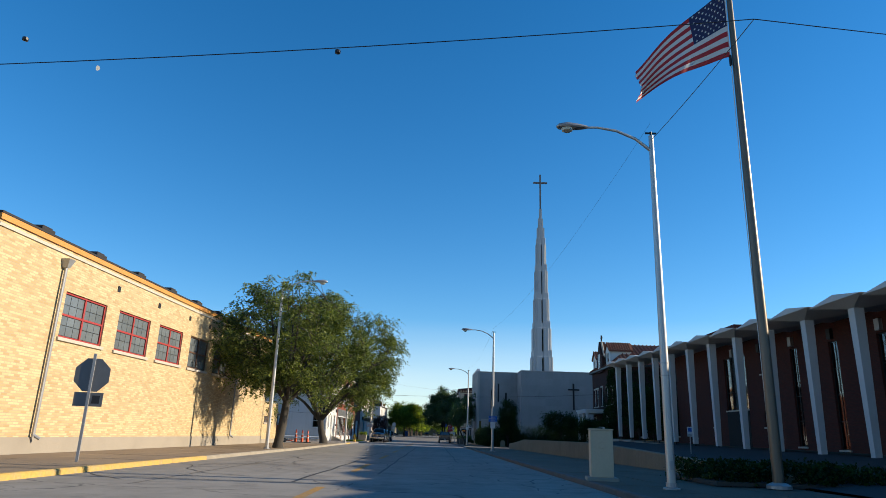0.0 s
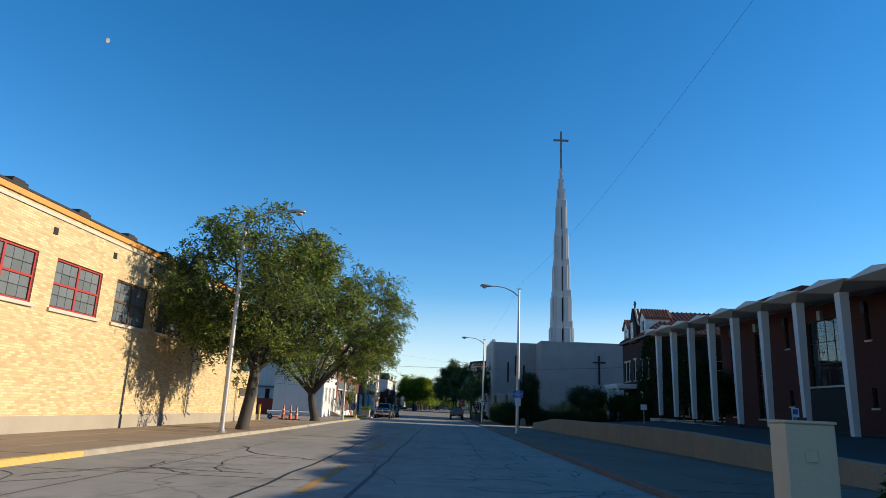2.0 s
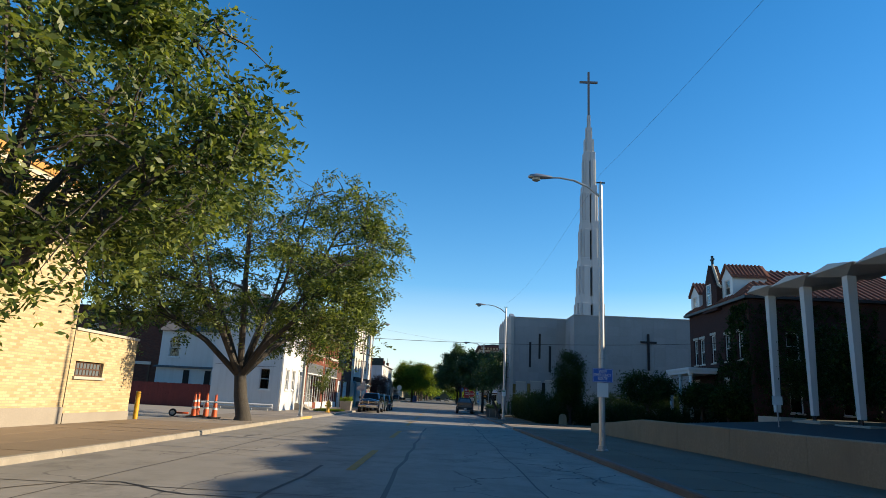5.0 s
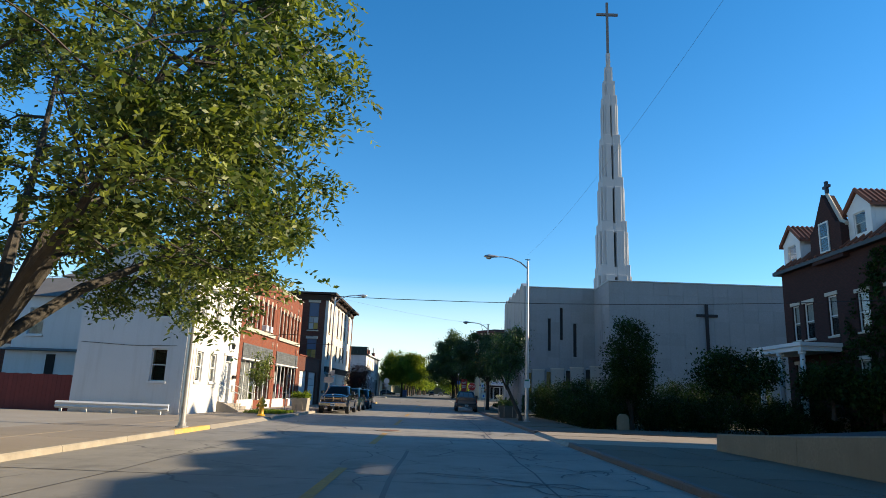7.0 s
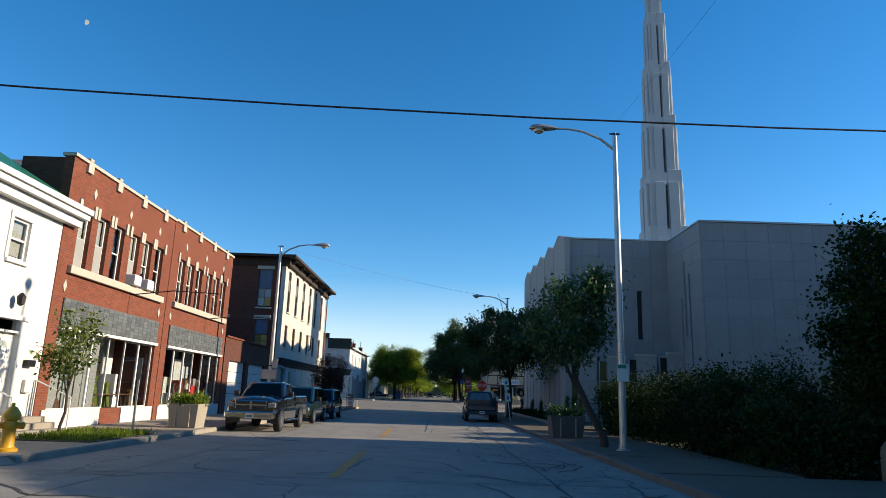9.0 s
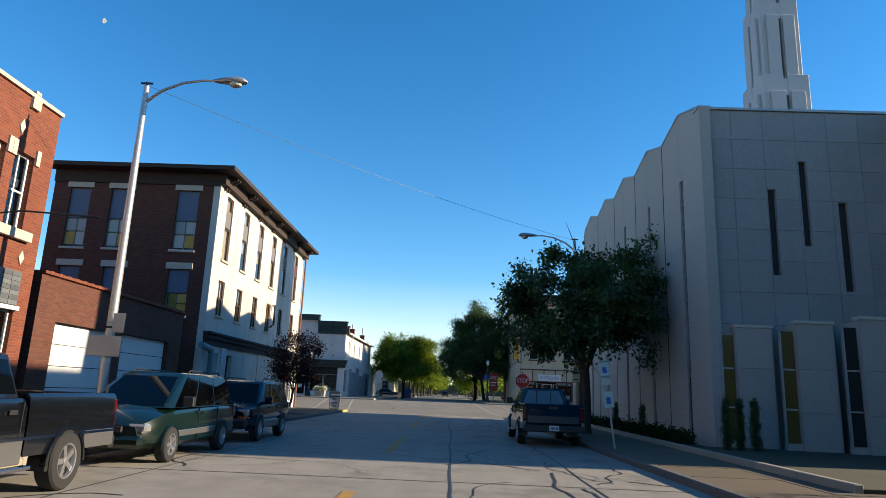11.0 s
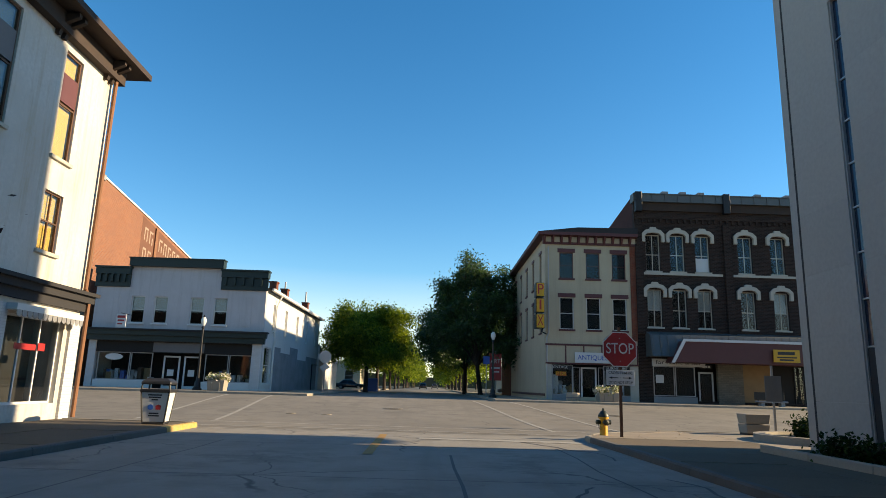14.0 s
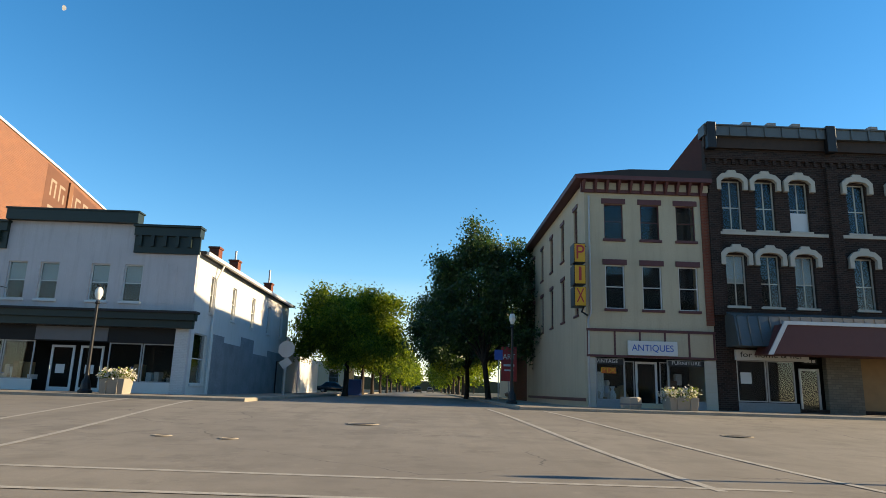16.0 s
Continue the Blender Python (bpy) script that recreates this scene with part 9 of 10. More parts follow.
wire("span_wire", (5.38, 10.0, 8.5), (24.0, 10.0, 7.4), 0.2, "thin black wire across the side street", 0.009)
for x, z in ((-2.0, 7.55), (-7.5, 7.6)):
    solid("wire_damper", Mesh().spin([(0.01, -0.03), (0.05, -0.02), (0.05, 0.03), (0.01, 0.05)], 8), IRON, "small black weight on the span wire", "cable fitting", place=pose(x, 10.0, z))
wire("street_cable", (-34.0, 71.03, 6.8), (20.2, 75.4, 6.41), 1.36, "black cable slung across the street", 0.014)
for a, b in (((-60, 92, 8.0), (-32, 90, 7.6)), ((-32, 90, 7.6), (-17, 82, 6.3))):
    wire("service_cable", a, b, 0.4, "black service cable behind the houses", 0.015)
util_pole = thing("utility_pole", pose(-32, 90, 0), "weathered wooden utility pole behind the lot", "utility pole", "utility poles")
part("pole", Mesh().cyl(0, 0, 0, 8.2, 0.14, 0.1, 10), BROWNWOOD, util_pole)
part("crossarm", Mesh().box(-1.0, -0.06, 7.4, 1.0, 0.06, 7.55), BROWNWOOD, util_pole)
for k in (-0.8, 0.8):
    part("insulator", Mesh().cyl(k, 0, 7.55, 7.7, 0.04, n=8), IRON, util_pole)


copy_thing(util_pole, pose(-34.0, 71.03, -0.6, 0, 0, 90))


def octagon(r):
    return [(r * math.cos(math.pi / 8 + k * math.pi / 4), r * math.sin(math.pi / 8 + k * math.pi / 4)) for k in range(8)]


def stop_sign(place, label, words=True, flip=False):
    """Reads from the local -y side."""
    ob = thing("stop_sign", place, label, "street sign")
    part("post", Mesh().box(-0.035, -0.055 if flip else 0.0, -0.1, 0.035, -0.003 if flip else 0.05, 2.95), GALV if flip else BROWNWOOD, ob)
    r = 0.457 / math.cos(math.pi / 8)
    z = 2.36
    if flip:
        bd = part("sign_back", Mesh().prism([(x, z + y) for x, y in octagon(r)], "y", -0.012, -0.002), SIGNBACK, ob, "bare grey back of an octagonal sign")
        part("face", Mesh().prism([(x, z + y) for x, y in octagon(r)], "y", 0.0005, 0.004), SIGNRED, bd)
        part("small_sign_back", Mesh().box(-0.38, -0.012, 1.5, 0.38, -0.002, 1.88), SIGNBACK, ob)
        part("dark_sticker", Mesh().box(0.1, -0.016, 1.58, 0.3, -0.0125, 1.8), PLASTIC, ob)
        return ob
    bd = part("sign_board", Mesh().prism([(x, z + y) for x, y in octagon(r)], "y", -0.012, -0.002), SIGNWHITE, ob)
    part("red_face", Mesh().prism([(x, z + y) for x, y in octagon(r - 0.025)], "y", -0.016, -0.0125), SIGNRED, bd, "faded red octagon with a pale border")
    lettering("lettering", "STOP", 0.40, SIGNWHITE, bd, (0, -0.018, z + 0.01), width=0.74)
    pl = part("plaque", Mesh().box(-0.38, -0.012, 1.42, 0.38, -0.002, 1.82), SIGNWHITE, ob, "white plaque with black lettering", bevel=0.003)
    lettering("lettering", "CROSS TRAFFIC", 0.10, PLASTIC, pl, (0, -0.014, 1.74), width=0.64)
    lettering("lettering", "DOES NOT STOP", 0.10, PLASTIC, pl, (0, -0.014, 1.49), width=0.64)
    ar = Mesh()
    for s in (-1, 1):
        ar.prism([(s * 0.06, 1.605), (s * 0.22, 1.605), (s * 0.22, 1.58), (s * 0.31, 1.615), (s * 0.22, 1.65), (s * 0.22, 1.625), (s * 0.06, 1.625)], "y", -0.016, -0.0125)
    part("arrow", ar, PLASTIC, pl)
    for k in (2.05, 2.65, 1.62):
        part("bolt", Mesh().cyl(0, 0, -0.02, 0.02, 0.012, n=6), GALV, ob).matrix_basis = pose(0, -0.015, k, 90, 0, 0)
    return ob


stop_sign(pose(2.35, 126.4, 0.03, 0, 0, 2), "faded red stop sign above a cross traffic plaque")
stop_sign(pose(-9.8, 18.6, 0.1, 0, 0, 10), "grey back of a stop sign on a steel post", False, True)


def plain_sign(place, name, label, h, w, z0, z1, material, post=0.03, bars=()):
    ob = thing(name, place, label, "street sign")
    part("post", Mesh().box(-post, 0, -0.1, post, 0.04, h), GALV, ob)
    bd = part("sign_board", Mesh().box(-w / 2, -0.012, z0, w / 2, -0.002, z1), material, ob, bevel=0.004)
    for x0, za, x1, zb, m in bars:
        part("sign_mark", Mesh().box(x0, -0.016, za, x1, -0.0125, zb), m, bd)
    return ob


# signs strapped to the lamp poles
lb2 = thing("parking_sign", pose(-10.05, 98.5, 0.0), "grey metal backs of two signs strapped to a lamp pole", "street sign")
part("plate", Mesh().box(-0.42, -0.14, 1.95, 0.36, -0.115, 2.42), GALV, lb2, bevel=0.01)
part("small_plate", Mesh().box(0.1, -0.14, 2.5, 0.38, -0.115, 2.95), GALV, lb2, bevel=0.01)
part("bracket", Mesh().box(-0.12, -0.114, 2.1, 0.12, -0.1, 2.15).box(-0.12, -0.114, 2.6, 0.12, -0.1, 2.65), IRON, lb2)
snow = thing("snow_route_sign", pose(4.07, 51.16, 0.0), "blue snow emergency route sign strapped to a lamp pole", "street sign")
sb2 = part("sign_board", Mesh().box(-0.33, -0.012, 2.28, 0.33, -0.002, 2.72), SIGNBLUE, snow, bevel=0.004)
part("border", Mesh().box(-0.315, -0.015, 2.295, 0.315, -0.0125, 2.303).box(-0.315, -0.015, 2.697, 0.315, -0.0125, 2.705).box(-0.315, -0.015, 2.303, -0.307, -0.0125, 2.697).box(0.307, -0.015, 2.303, 0.315, -0.0125, 2.697), SIGNWHITE, sb2)
for k, tx in enumerate(("SNOW", "EMERGENCY", "ROUTE")):
    lettering("lettering", tx, 0.13, SIGNWHITE, sb2, (0, -0.014, 2.62 - k * 0.115), width=(0.26, 0.54, 0.3)[k])
part("small_plate", Mesh().box(-0.18, -0.012, 1.80, 0.18, -0.002, 2.26), SIGNWHITE, snow, "pale faded lower plate", bevel=0.004)
part("bracket", Mesh().box(-0.05, -0.002, 2.3, 0.05, 0.05, 2.34).box(-0.05, -0.002, 2.6, 0.05, 0.05, 2.64), GALV, snow)
lp = thing("parking_sign", pose(3.5, 83.27, 0.0), "white parking sign strapped to a lamp pole", "street sign")
part("sign_board", Mesh().box(-0.16, -0.012, 1.95, 0.16, -0.002, 2.42), SIGNWHITE, lp, bevel=0.004)
part("green_band", Mesh().box(-0.14, -0.016, 2.3, 0.1, -0.0125, 2.4), SIGNGREEN, lp)
part("bracket", Mesh().box(-0.05, -0.002, 2.1, 0.05, 0.03, 2.15), GALV, lp)
lp2 = thing("parking_sign", pose(3.2, 112.07, 0.0), "white and green parking sign strapped to a lamp pole", "street sign")
part("sign_board", Mesh().box(-0.16, -0.012, 2.1, 0.16, -0.002, 2.6), SIGNWHITE, lp2, bevel=0.004)
part("green_band", Mesh().box(-0.14, -0.016, 2.45, 0.14, -0.0125, 2.57).box(-0.12, -0.016, 2.2, 0.12, -0.0125, 2.24), SIGNGREEN, lp2)
part("bracket", Mesh().box(-0.05, -0.002, 2.3, 0.05, 0.03, 2.35), GALV, lp2)
acc = plain_sign(pose(2.42, 102.0, 0.1, 0, -7, 0), "accessible_parking_sign", "pair of pale green accessible parking signs on a leaning post", 2.4, 0.28, 1.97, 2.4, PALEGREEN, 0.025, ((-0.06, 2.06, 0.06, 2.22, SIGNBLUE), (-0.13, 2.36, 0.13, 2.385, SIGNGREEN), (-0.13, 1.965, 0.13, 1.985, SIGNGREEN)))
part("second_board", Mesh().box(-0.14, -0.012, 1.12, 0.14, -0.002, 1.55), PALEGREEN, acc, bevel=0.004)
part("small_board", Mesh().box(-0.12, -0.012, 1.74, 0.12, -0.002, 1.9), PALEGREEN, acc)
part("second_mark", Mesh().box(-0.06, -0.016, 1.22, 0.06, -0.0125, 1.4), SIGNBLUE, acc)
plain_sign(pose(-9.95, 83.9, 0.1), "kerb_sign_post", "bare steel post at the kerb with a small sign", 2.1, 0.12, 1.5, 2.1, SIGNBACK, 0.025)
plain_sign(pose(15.0, 62.0, 0.8), "yield_sign", "small white triangular sign in the lot", 1.6, 0.5, 1.2, 1.6, SIGNWHITE, 0.025)
plain_sign(pose(13.6, 36.5, 0.75), "parking_lot_sign", "small white and blue sign in the parking lot", 1.3, 0.3, 0.8, 1.3, SIGNWHITE, 0.02, ((-0.1, 1.05, 0.1, 1.25, SIGNBLUE), (-0.12, 0.86, 0.12, 0.9, PLASTIC)))
bk = thing("traffic_sign_back", pose(-10.6, 158, 0.7), "round-cornered grey back of traffic signs on a post", "street sign")
part("post", Mesh().box(-0.04, 0, -0.1, 0.04, 0.05, 3.0), GALV, bk)
pale_back = surface("pale_painted_sign_back", (0.62, 0.62, 0.60), 0.6, stain=0.15, scale=3, bump=0)
part("octagon_back", Mesh().prism([(x, 2.5 + y) for x, y in octagon(0.48)], "y", -0.012, -0.002), pale_back, bk)
part("lower_back", Mesh().prism([(-0.1, 1.4), (0.4, 1.75), (0.1, 2.05), (-0.4, 1.75)], "y", -0.012, -0.002), pale_back, bk)


def hydrant(place, label, cap=None):
    cap = cap or GREEN
    ob = thing("fire_hydrant", place, label, "fire hydrant", "hydrants")
    part("barrel", Mesh().spin([(0.17, 0), (0.17, 0.05), (0.115, 0.07), (0.105, 0.12), (0.1, 0.5), (0.14, 0.52), (0.14, 0.56)], 14), YELLOW, ob, smooth=True)
    part("bonnet", Mesh().spin([(0.145, 0.56), (0.145, 0.59), (0.12, 0.64), (0.07, 0.71), (0.03, 0.73), (0.03, 0.78), (0.005, 0.79)], 14), cap, ob, smooth=True)
    for d in ((-1, 0, 0), (1, 0, 0), (0, -1, 0)):
        r = 0.06 if d[1] == 0 else 0.08
        v = Vector(d)
        part("outlet_cap", Mesh().tube([v * 0.08 + Vector((0, 0, 0.42)), v * 0.16 + Vector((0, 0, 0.42)), v * 0.2 + Vector((0, 0, 0.42)), v * 0.22 + Vector((0, 0, 0.42))], [r * 0.8, r, r, 0.025], 10), cap, ob)
    part("chain", Mesh().tube([(-0.15, -0.02, 0.38), (-0.16, -0.06, 0.28), (-0.1, -0.08, 0.22)], 0.01, 5), IRON, ob)
    return ob


hydrant(pose(-9.7, 78.2, 0.13, 0, 0, 30) @ Matrix.Diagonal((1.15, 1.15, 1.15, 1)), "bright yellow fire hydrant by the white house", YELLOW)
hydrant(pose(2.03, 127.0, 0.05, 0, 0, 10), "yellow fire hydrant with a green bonnet at the corner")


def planter(place, w, d, h, label, flowers, stone=None):
    ob = thing("planter", place, label, "planter", "concrete planters")
    t = 0.07
    part("box", Mesh().loft([[(-w / 2 * k, -d / 2 * k, z), (w / 2 * k, -d / 2 * k, z), (w / 2 * k, d / 2 * k, z), (-w / 2 * k, d / 2 * k, z)] for k, z in ((0.86, 0), (1.0, h), (0.9, h), (0.88, h - 0.1))]), stone or CONCRETE, ob, bevel=0.01)
    for sx in (-1, 1):
        part("foot_rib", Mesh().box(sx * w * 0.22 - 0.02, -d / 2 - 0.012, 0.05, sx * w * 0.22 + 0.02, -d / 2 * 0.9, h * 0.9), CONCRETE, ob)
    rng, rnd = np.random.default_rng(1000 + int(place.translation.x * 10)), random.Random(5)
    pts = [(rnd.uniform(-w * 0.42, w * 0.42), rnd.uniform(-d * 0.42, d * 0.42), h + rnd.uniform(-0.02, 0.2)) for k in range(40)]
    part("foliage", leaf_cloud("foliage", pts, (0.08, 0.08, 0.08), 1500, 0.12, rng, -0.3, 0.4), LEAF_DARK if stone else LEAF_MID, ob)
    if flowers:
        part("blossom", leaf_cloud("blossom", [(x * 1.12, y * 1.12, z + 0.06) for x, y, z in pts], (0.1, 0.1, 0.08), 1500, 0.085, rng, 0.0, 0.8), PETAL, ob, "white trailing flowers")
    return ob


planter(pose(-9.85, 87.6, 0.12), 1.0, 0.95, 0.78, "square concrete planter with a leafy bush", False)
# This planter takes the dark kerb colour to stand for its shade.
planter(pose(3.0, 89.0, 0.12), 1.2, 1.0, 0.75, "square concrete planter toned dark for shade on the shaded sidewalk", False, KERBSHADE)
planter(pose(-15.05, 147.72, 0.5), 1.0, 0.85, 0.78, "concrete planter with white flowers before the corner shop", True)
planter(pose(7.75, 148.1, 0.5), 1.2, 1.0, 0.7, "concrete planter with white flowers before the cream shop", True)
pot = thing("litter_bin", pose(5.75, 148.2, 0.5), "squat pale concrete litter bin", "litter bin")
part("body", Mesh().loft([[(0.42 * k * math.cos(math.pi / 8 + j * math.pi / 4), 0.42 * k * math.sin(math.pi / 8 + j * math.pi / 4), z) for j in range(8)] for k, z in ((0.8, 0), (1, 0.3), (1, 0.62), (0.9, 0.66))]), CONCRETE, pot)
part("band", Mesh().loft([[(0.44 * math.cos(math.pi / 8 + j * math.pi / 4), 0.44 * math.sin(math.pi / 8 + j * math.pi / 4), z) for j in range(8)] for z in (0.34, 0.4)]), GREYBOARD, pot)

bin_ob = thing("litter_bin", pose(-9.75, 126.5, 0.13, 0, 0, 8), "black and white four-sided litter bin at the corner", "litter bin")
part("body", Mesh().loft([[(-k, -k, z), (k, -k, z), (k, k, z), (-k, k, z)] for k, z in ((0.26, 0.06), (0.34, 0.82))]), SIGNWHITE, bin_ob, "white panels with dark print")
part("foot", Mesh().box(-0.28, -0.28, 0, 0.28, 0.28, 0.07), PLASTIC, bin_ob, bevel=0.02)
for sx in (-1, 1):
    for sy in (-1, 1):
        part("corner_post", Mesh().tube([(sx * 0.265, sy * 0.265, 0.05), (sx * 0.345, sy * 0.345, 0.84), (sx * 0.33, sy * 0.33, 1.05)], 0.022, 6), PLASTIC, bin_ob)
part("lid", Mesh().loft([[(-k, -k, z), (k, -k, z), (k, k, z), (-k, k, z)] for k, z in ((0.37, 1.0), (0.36, 1.08), (0.24, 1.16))]), PLASTIC, bin_ob, "black hood", bevel=0.02)
part("rim", Mesh().box(-0.37, -0.37, 0.80, 0.37, 0.37, 0.88), PLASTIC, bin_ob, bevel=0.01)
pm = Mesh()
for k, (a, b, z) in enumerate(((-0.17, 0.17, 0.72), (-0.15, 0.15, 0.66), (-0.08, 0.08, 0.6), (-0.12, 0.12, 0.26), (-0.13, 0.13, 0.2))):
    o = 0.26 + (z - 0.06) / 0.76 * 0.08
    pm.box(a, -o - 0.006, z, b, -o + 0.01, z + 0.035)
part("print", pm, PLASTIC, bin_ob)
part("round_badge", Mesh().prism([(-0.09 + 0.07 * math.cos(t), 0.43 + 0.07 * math.sin(t)) for t in [k * math.pi / 6 for k in range(12)]], "y", -0.31, -0.295), SIGNBLUE, bin_ob)
part("badge", Mesh().prism([(0.04, 0.37), (0.16, 0.37), (0.17, 0.47), (0.1, 0.5), (0.03, 0.47)], "y", -0.31, -0.295), SIGNRED, bin_ob)

box = thing("utility_cabinet", pose(4.45, 18.6, 0.12, 0, 0, -8), "tan metal utility cabinet on a concrete pad", "utility cabinet")
part("pad", Mesh().box(-0.42, -0.4, -0.05, 0.42, 0.4, 0.1), CONCRETE, box, bevel=0.02)
part("cabinet", Mesh().box(-0.3, -0.3, 0.1, 0.3, 0.3, 1.32), surface("tan_cabinet_paint", (0.75, 0.57, 0.38), 0.6, stain=0.15, scale=2), box, bevel=0.015)
part("lid", Mesh().box(-0.32, -0.32, 1.32, 0.32, 0.32, 1.36), bpy.data.materials["tan_cabinet_paint"], box, bevel=0.01)
part("latch", Mesh().box(-0.08, -0.33, 0.85, 0.06, -0.302, 1.0), bpy.data.materials["tan_cabinet_paint"], box, bevel=0.01)
part("vent", Mesh().box(-0.06, -0.06, 1.36, 0.06, 0.06, 1.40), IRON, box)


def marker_post(place):
    ob = thing("channelizer_post", place, "orange and white striped traffic post on a rubber base", "traffic cone", "striped traffic posts")
    part("base", Mesh().box(-0.3, -0.2, 0, 0.3, 0.2, 0.06), RUBBER, ob, bevel=0.02)
    z, r = 0.06, 0.13
    for k, (h, m) in enumerate(((0.32, CONEORANGE), (0.1, SIGNWHITE), (0.2, CONEORANGE), (0.1, SIGNWHITE), (0.26, CONEORANGE))):
        r2 = r - 0.016
        part("band", Mesh().spin([(r, z), (r2, z + h)], 14), m, ob, smooth=True)
        z, r = z + h, r2
    part("handle", Mesh().tube([(-0.03, 0, z), (-0.03, 0, z + 0.06), (0.03, 0, z + 0.06), (0.03, 0, z)], 0.012, 5), CONEORANGE, ob)
    return ob


for x, y, r in ((-12.77, 60.6, 5), (-13.03, 61.7, 40), (-12.24, 60.7, 80), (-11.66, 60.2, 15)):
    marker_post(pose(x, y, 0.12, 0, 0, r))
cart = thing("hose_cart", pose(-13.5, 60.9, 0.11, 0, 0, 20), "small orange cart with black wheels", "cart")
part("deck", Mesh().box(-0.35, -0.2, 0.12, 0.35, 0.2, 0.2), CONEORANGE, cart, bevel=0.02)
for s in (-1, 1):
    wheel(cart, -0.35, s * 0.2, 0.17, 0.08)


def post_lamp(place, h=4.3):
    ob = thing("post_lamp", place, "black cast iron post lamp with a milk glass globe", "street lamp", "globe lamps")
    part("base", Mesh().spin([(0.27, 0), (0.27, 0.1), (0.2, 0.16), (0.17, 0.45), (0.1, 0.6), (0.09, 0.8)], 12), IRON, ob, smooth=True)
    part("shaft", Mesh().spin([(0.075, 0.8), (0.055, h - 0.75), (0.1, h - 0.7), (0.06, h - 0.6)], 12), IRON, ob, smooth=True)
    part("globe", Mesh().spin([(0.08, h - 0.56), (0.16, h - 0.34), (0.15, h - 0.18), (0.08, h - 0.06)], 14), GLOBE, ob, "frosted acorn globe", smooth=True)
    part("finial", Mesh().spin([(0.1, h - 0.06), (0.04, h), (0.01, h + 0.08)], 10), IRON, ob)
    return ob


for x, y in ((-16.2, 147.65), (1.35, 152.2), (10.4, 131.0), (21.9, 148.2)):
    post_lamp(pose(x, y, gz(y) + 0.12 if y > 140 else 0.1))
corner_bed = thing("corner_planter", pose(8.9, 126.5, 0.0), "round raised planting bed at the street corner", "planter")
part("ring_wall", Mesh().loft([[(r * math.cos(k * math.pi / 14), 0.75 * r * math.sin(k * math.pi / 14), z) for k in range(28)] for r, z in ((2.9, -0.05), (2.9, 0.3), (2.6, 0.3), (2.6, -0.05))], caps=False), CONCRETE, corner_bed)
part("soil", Mesh().loft([[(r * math.cos(k * math.pi / 14), 0.75 * r * math.sin(k * math.pi / 14), z) for k in range(28)] for r, z in ((2.59, 0.22), (0.05, 0.3))]), EARTH, corner_bed)
shrub(pose(8.0, 126.4, 0.22), 301, 1.2, 1.0, 0.6, LEAF_SHRUB, 4000, "dark spreading shrub in the corner bed")
shrub(pose(10.1, 126.6, 0.22), 302, 1.3, 1.1, 0.7, LEAF_SHRUB, 4200, "dark spreading shrub in the corner bed")
for i, (x, y) in enumerate(((5.6, 102.35), (5.95, 102.3), (6.34, 102.2))):
    ob = thing("cypress", pose(x, y, 0.1), "slim dark columnar evergreen by the church", "shrub", "columnar evergreens")
    part("stem", Mesh().cyl(0, 0, -0.05, 0.9, 0.03, 0.01, 6), DARKBARK, ob)
    rr = random.Random(i)
    part("foliage", leaf_cloud("foliage", [(rr.gauss(0, 0.05) * (1.1 - z / 2), rr.gauss(0, 0.05) * (1.1 - z / 2), z) for z in [0.12 + k * 0.031 for k in range(42)]], (0.045, 0.045, 0.06), 3200, 0.06, np.random.default_rng(i), -0.8, 0.35), LEAF_DARK, ob)
for i, y in enumerate((104.6, 106.4, 108.3, 110.2, 112.6, 115.0, 118.0, 121.0)):
    shrub(pose(4.95, y, 0.2), 320 + i, 0.36, 0.8, 0.42, LEAF_SHRUB, 1800, "low clipped shrub along the church wall", 0.09)
for i, y in enumerate((109.2, 113.4, 119.6)):
    ob = thing("cypress", pose(5.2, y, 0.1), "slim dark columnar evergreen by the church", "shrub", "columnar evergreens")
    part("stem", Mesh().cyl(0, 0, -0.05, 0.9, 0.03, 0.01, 6), DARKBARK, ob)
    rr = random.Random(i + 9)
    part("foliage", leaf_cloud("foliage", [(rr.gauss(0, 0.05) * (1.1 - z / 2), rr.gauss(0, 0.05) * (1.1 - z / 2), z) for z in [0.1 + k * 0.026 for k in range(40)]], (0.045, 0.045, 0.06), 2600, 0.06, np.random.default_rng(i + 9), -0.8, 0.35), LEAF_DARK, ob)
stone = solid("marker_stone", Mesh().loft([[(a * 0.42, -0.15, z), (a * 0.42, 0.15, z), (-a * 0.42, 0.15, z), (-a * 0.42, -0.15, z)] for a, z in ((1, -0.05), (1, 0.55), (0.85, 0.75), (0.45, 0.88))]), WALLCON, "weathered round-topped stone marker by the shrubs", "stone marker", place=pose(7.4, 78.3, 0.08) @ Matrix.Diagonal((0.62, 1, 0.85, 1)))
grass = thing("tree_pit", pose(-10.4, 82.3, 0.12), "grassy tree pit in the sidewalk", "tree pit")
rr = random.Random(6)
part("soil", Mesh().box(-0.9, -1.6, -0.02, 1.0, 1.8, 0.025), EARTH, grass)
part("grass", leaf_cloud("grass", [(rr.uniform(-0.9, 1.0), rr.uniform(-1.6, 1.8), 0.02) for k in range(300)], (0.05, 0.05, 0.01), 3500, 0.14, np.random.default_rng(2), -1.5, 0.12), LEAF_MID, grass)
pit = thing("tree_pit", pose(-10.35, 116.8, 0.125), "dark mulch pit under the plum tree", "tree pit")
part("mulch", Mesh().loft([[(r * math.cos(k * math.pi / 8), 1.3 * r * math.sin(k * math.pi / 8), z) for k in range(16)] for r, z in ((0.9, 0.0), (0.8, 0.04), (0.1, 0.06))]), BARK, pit)
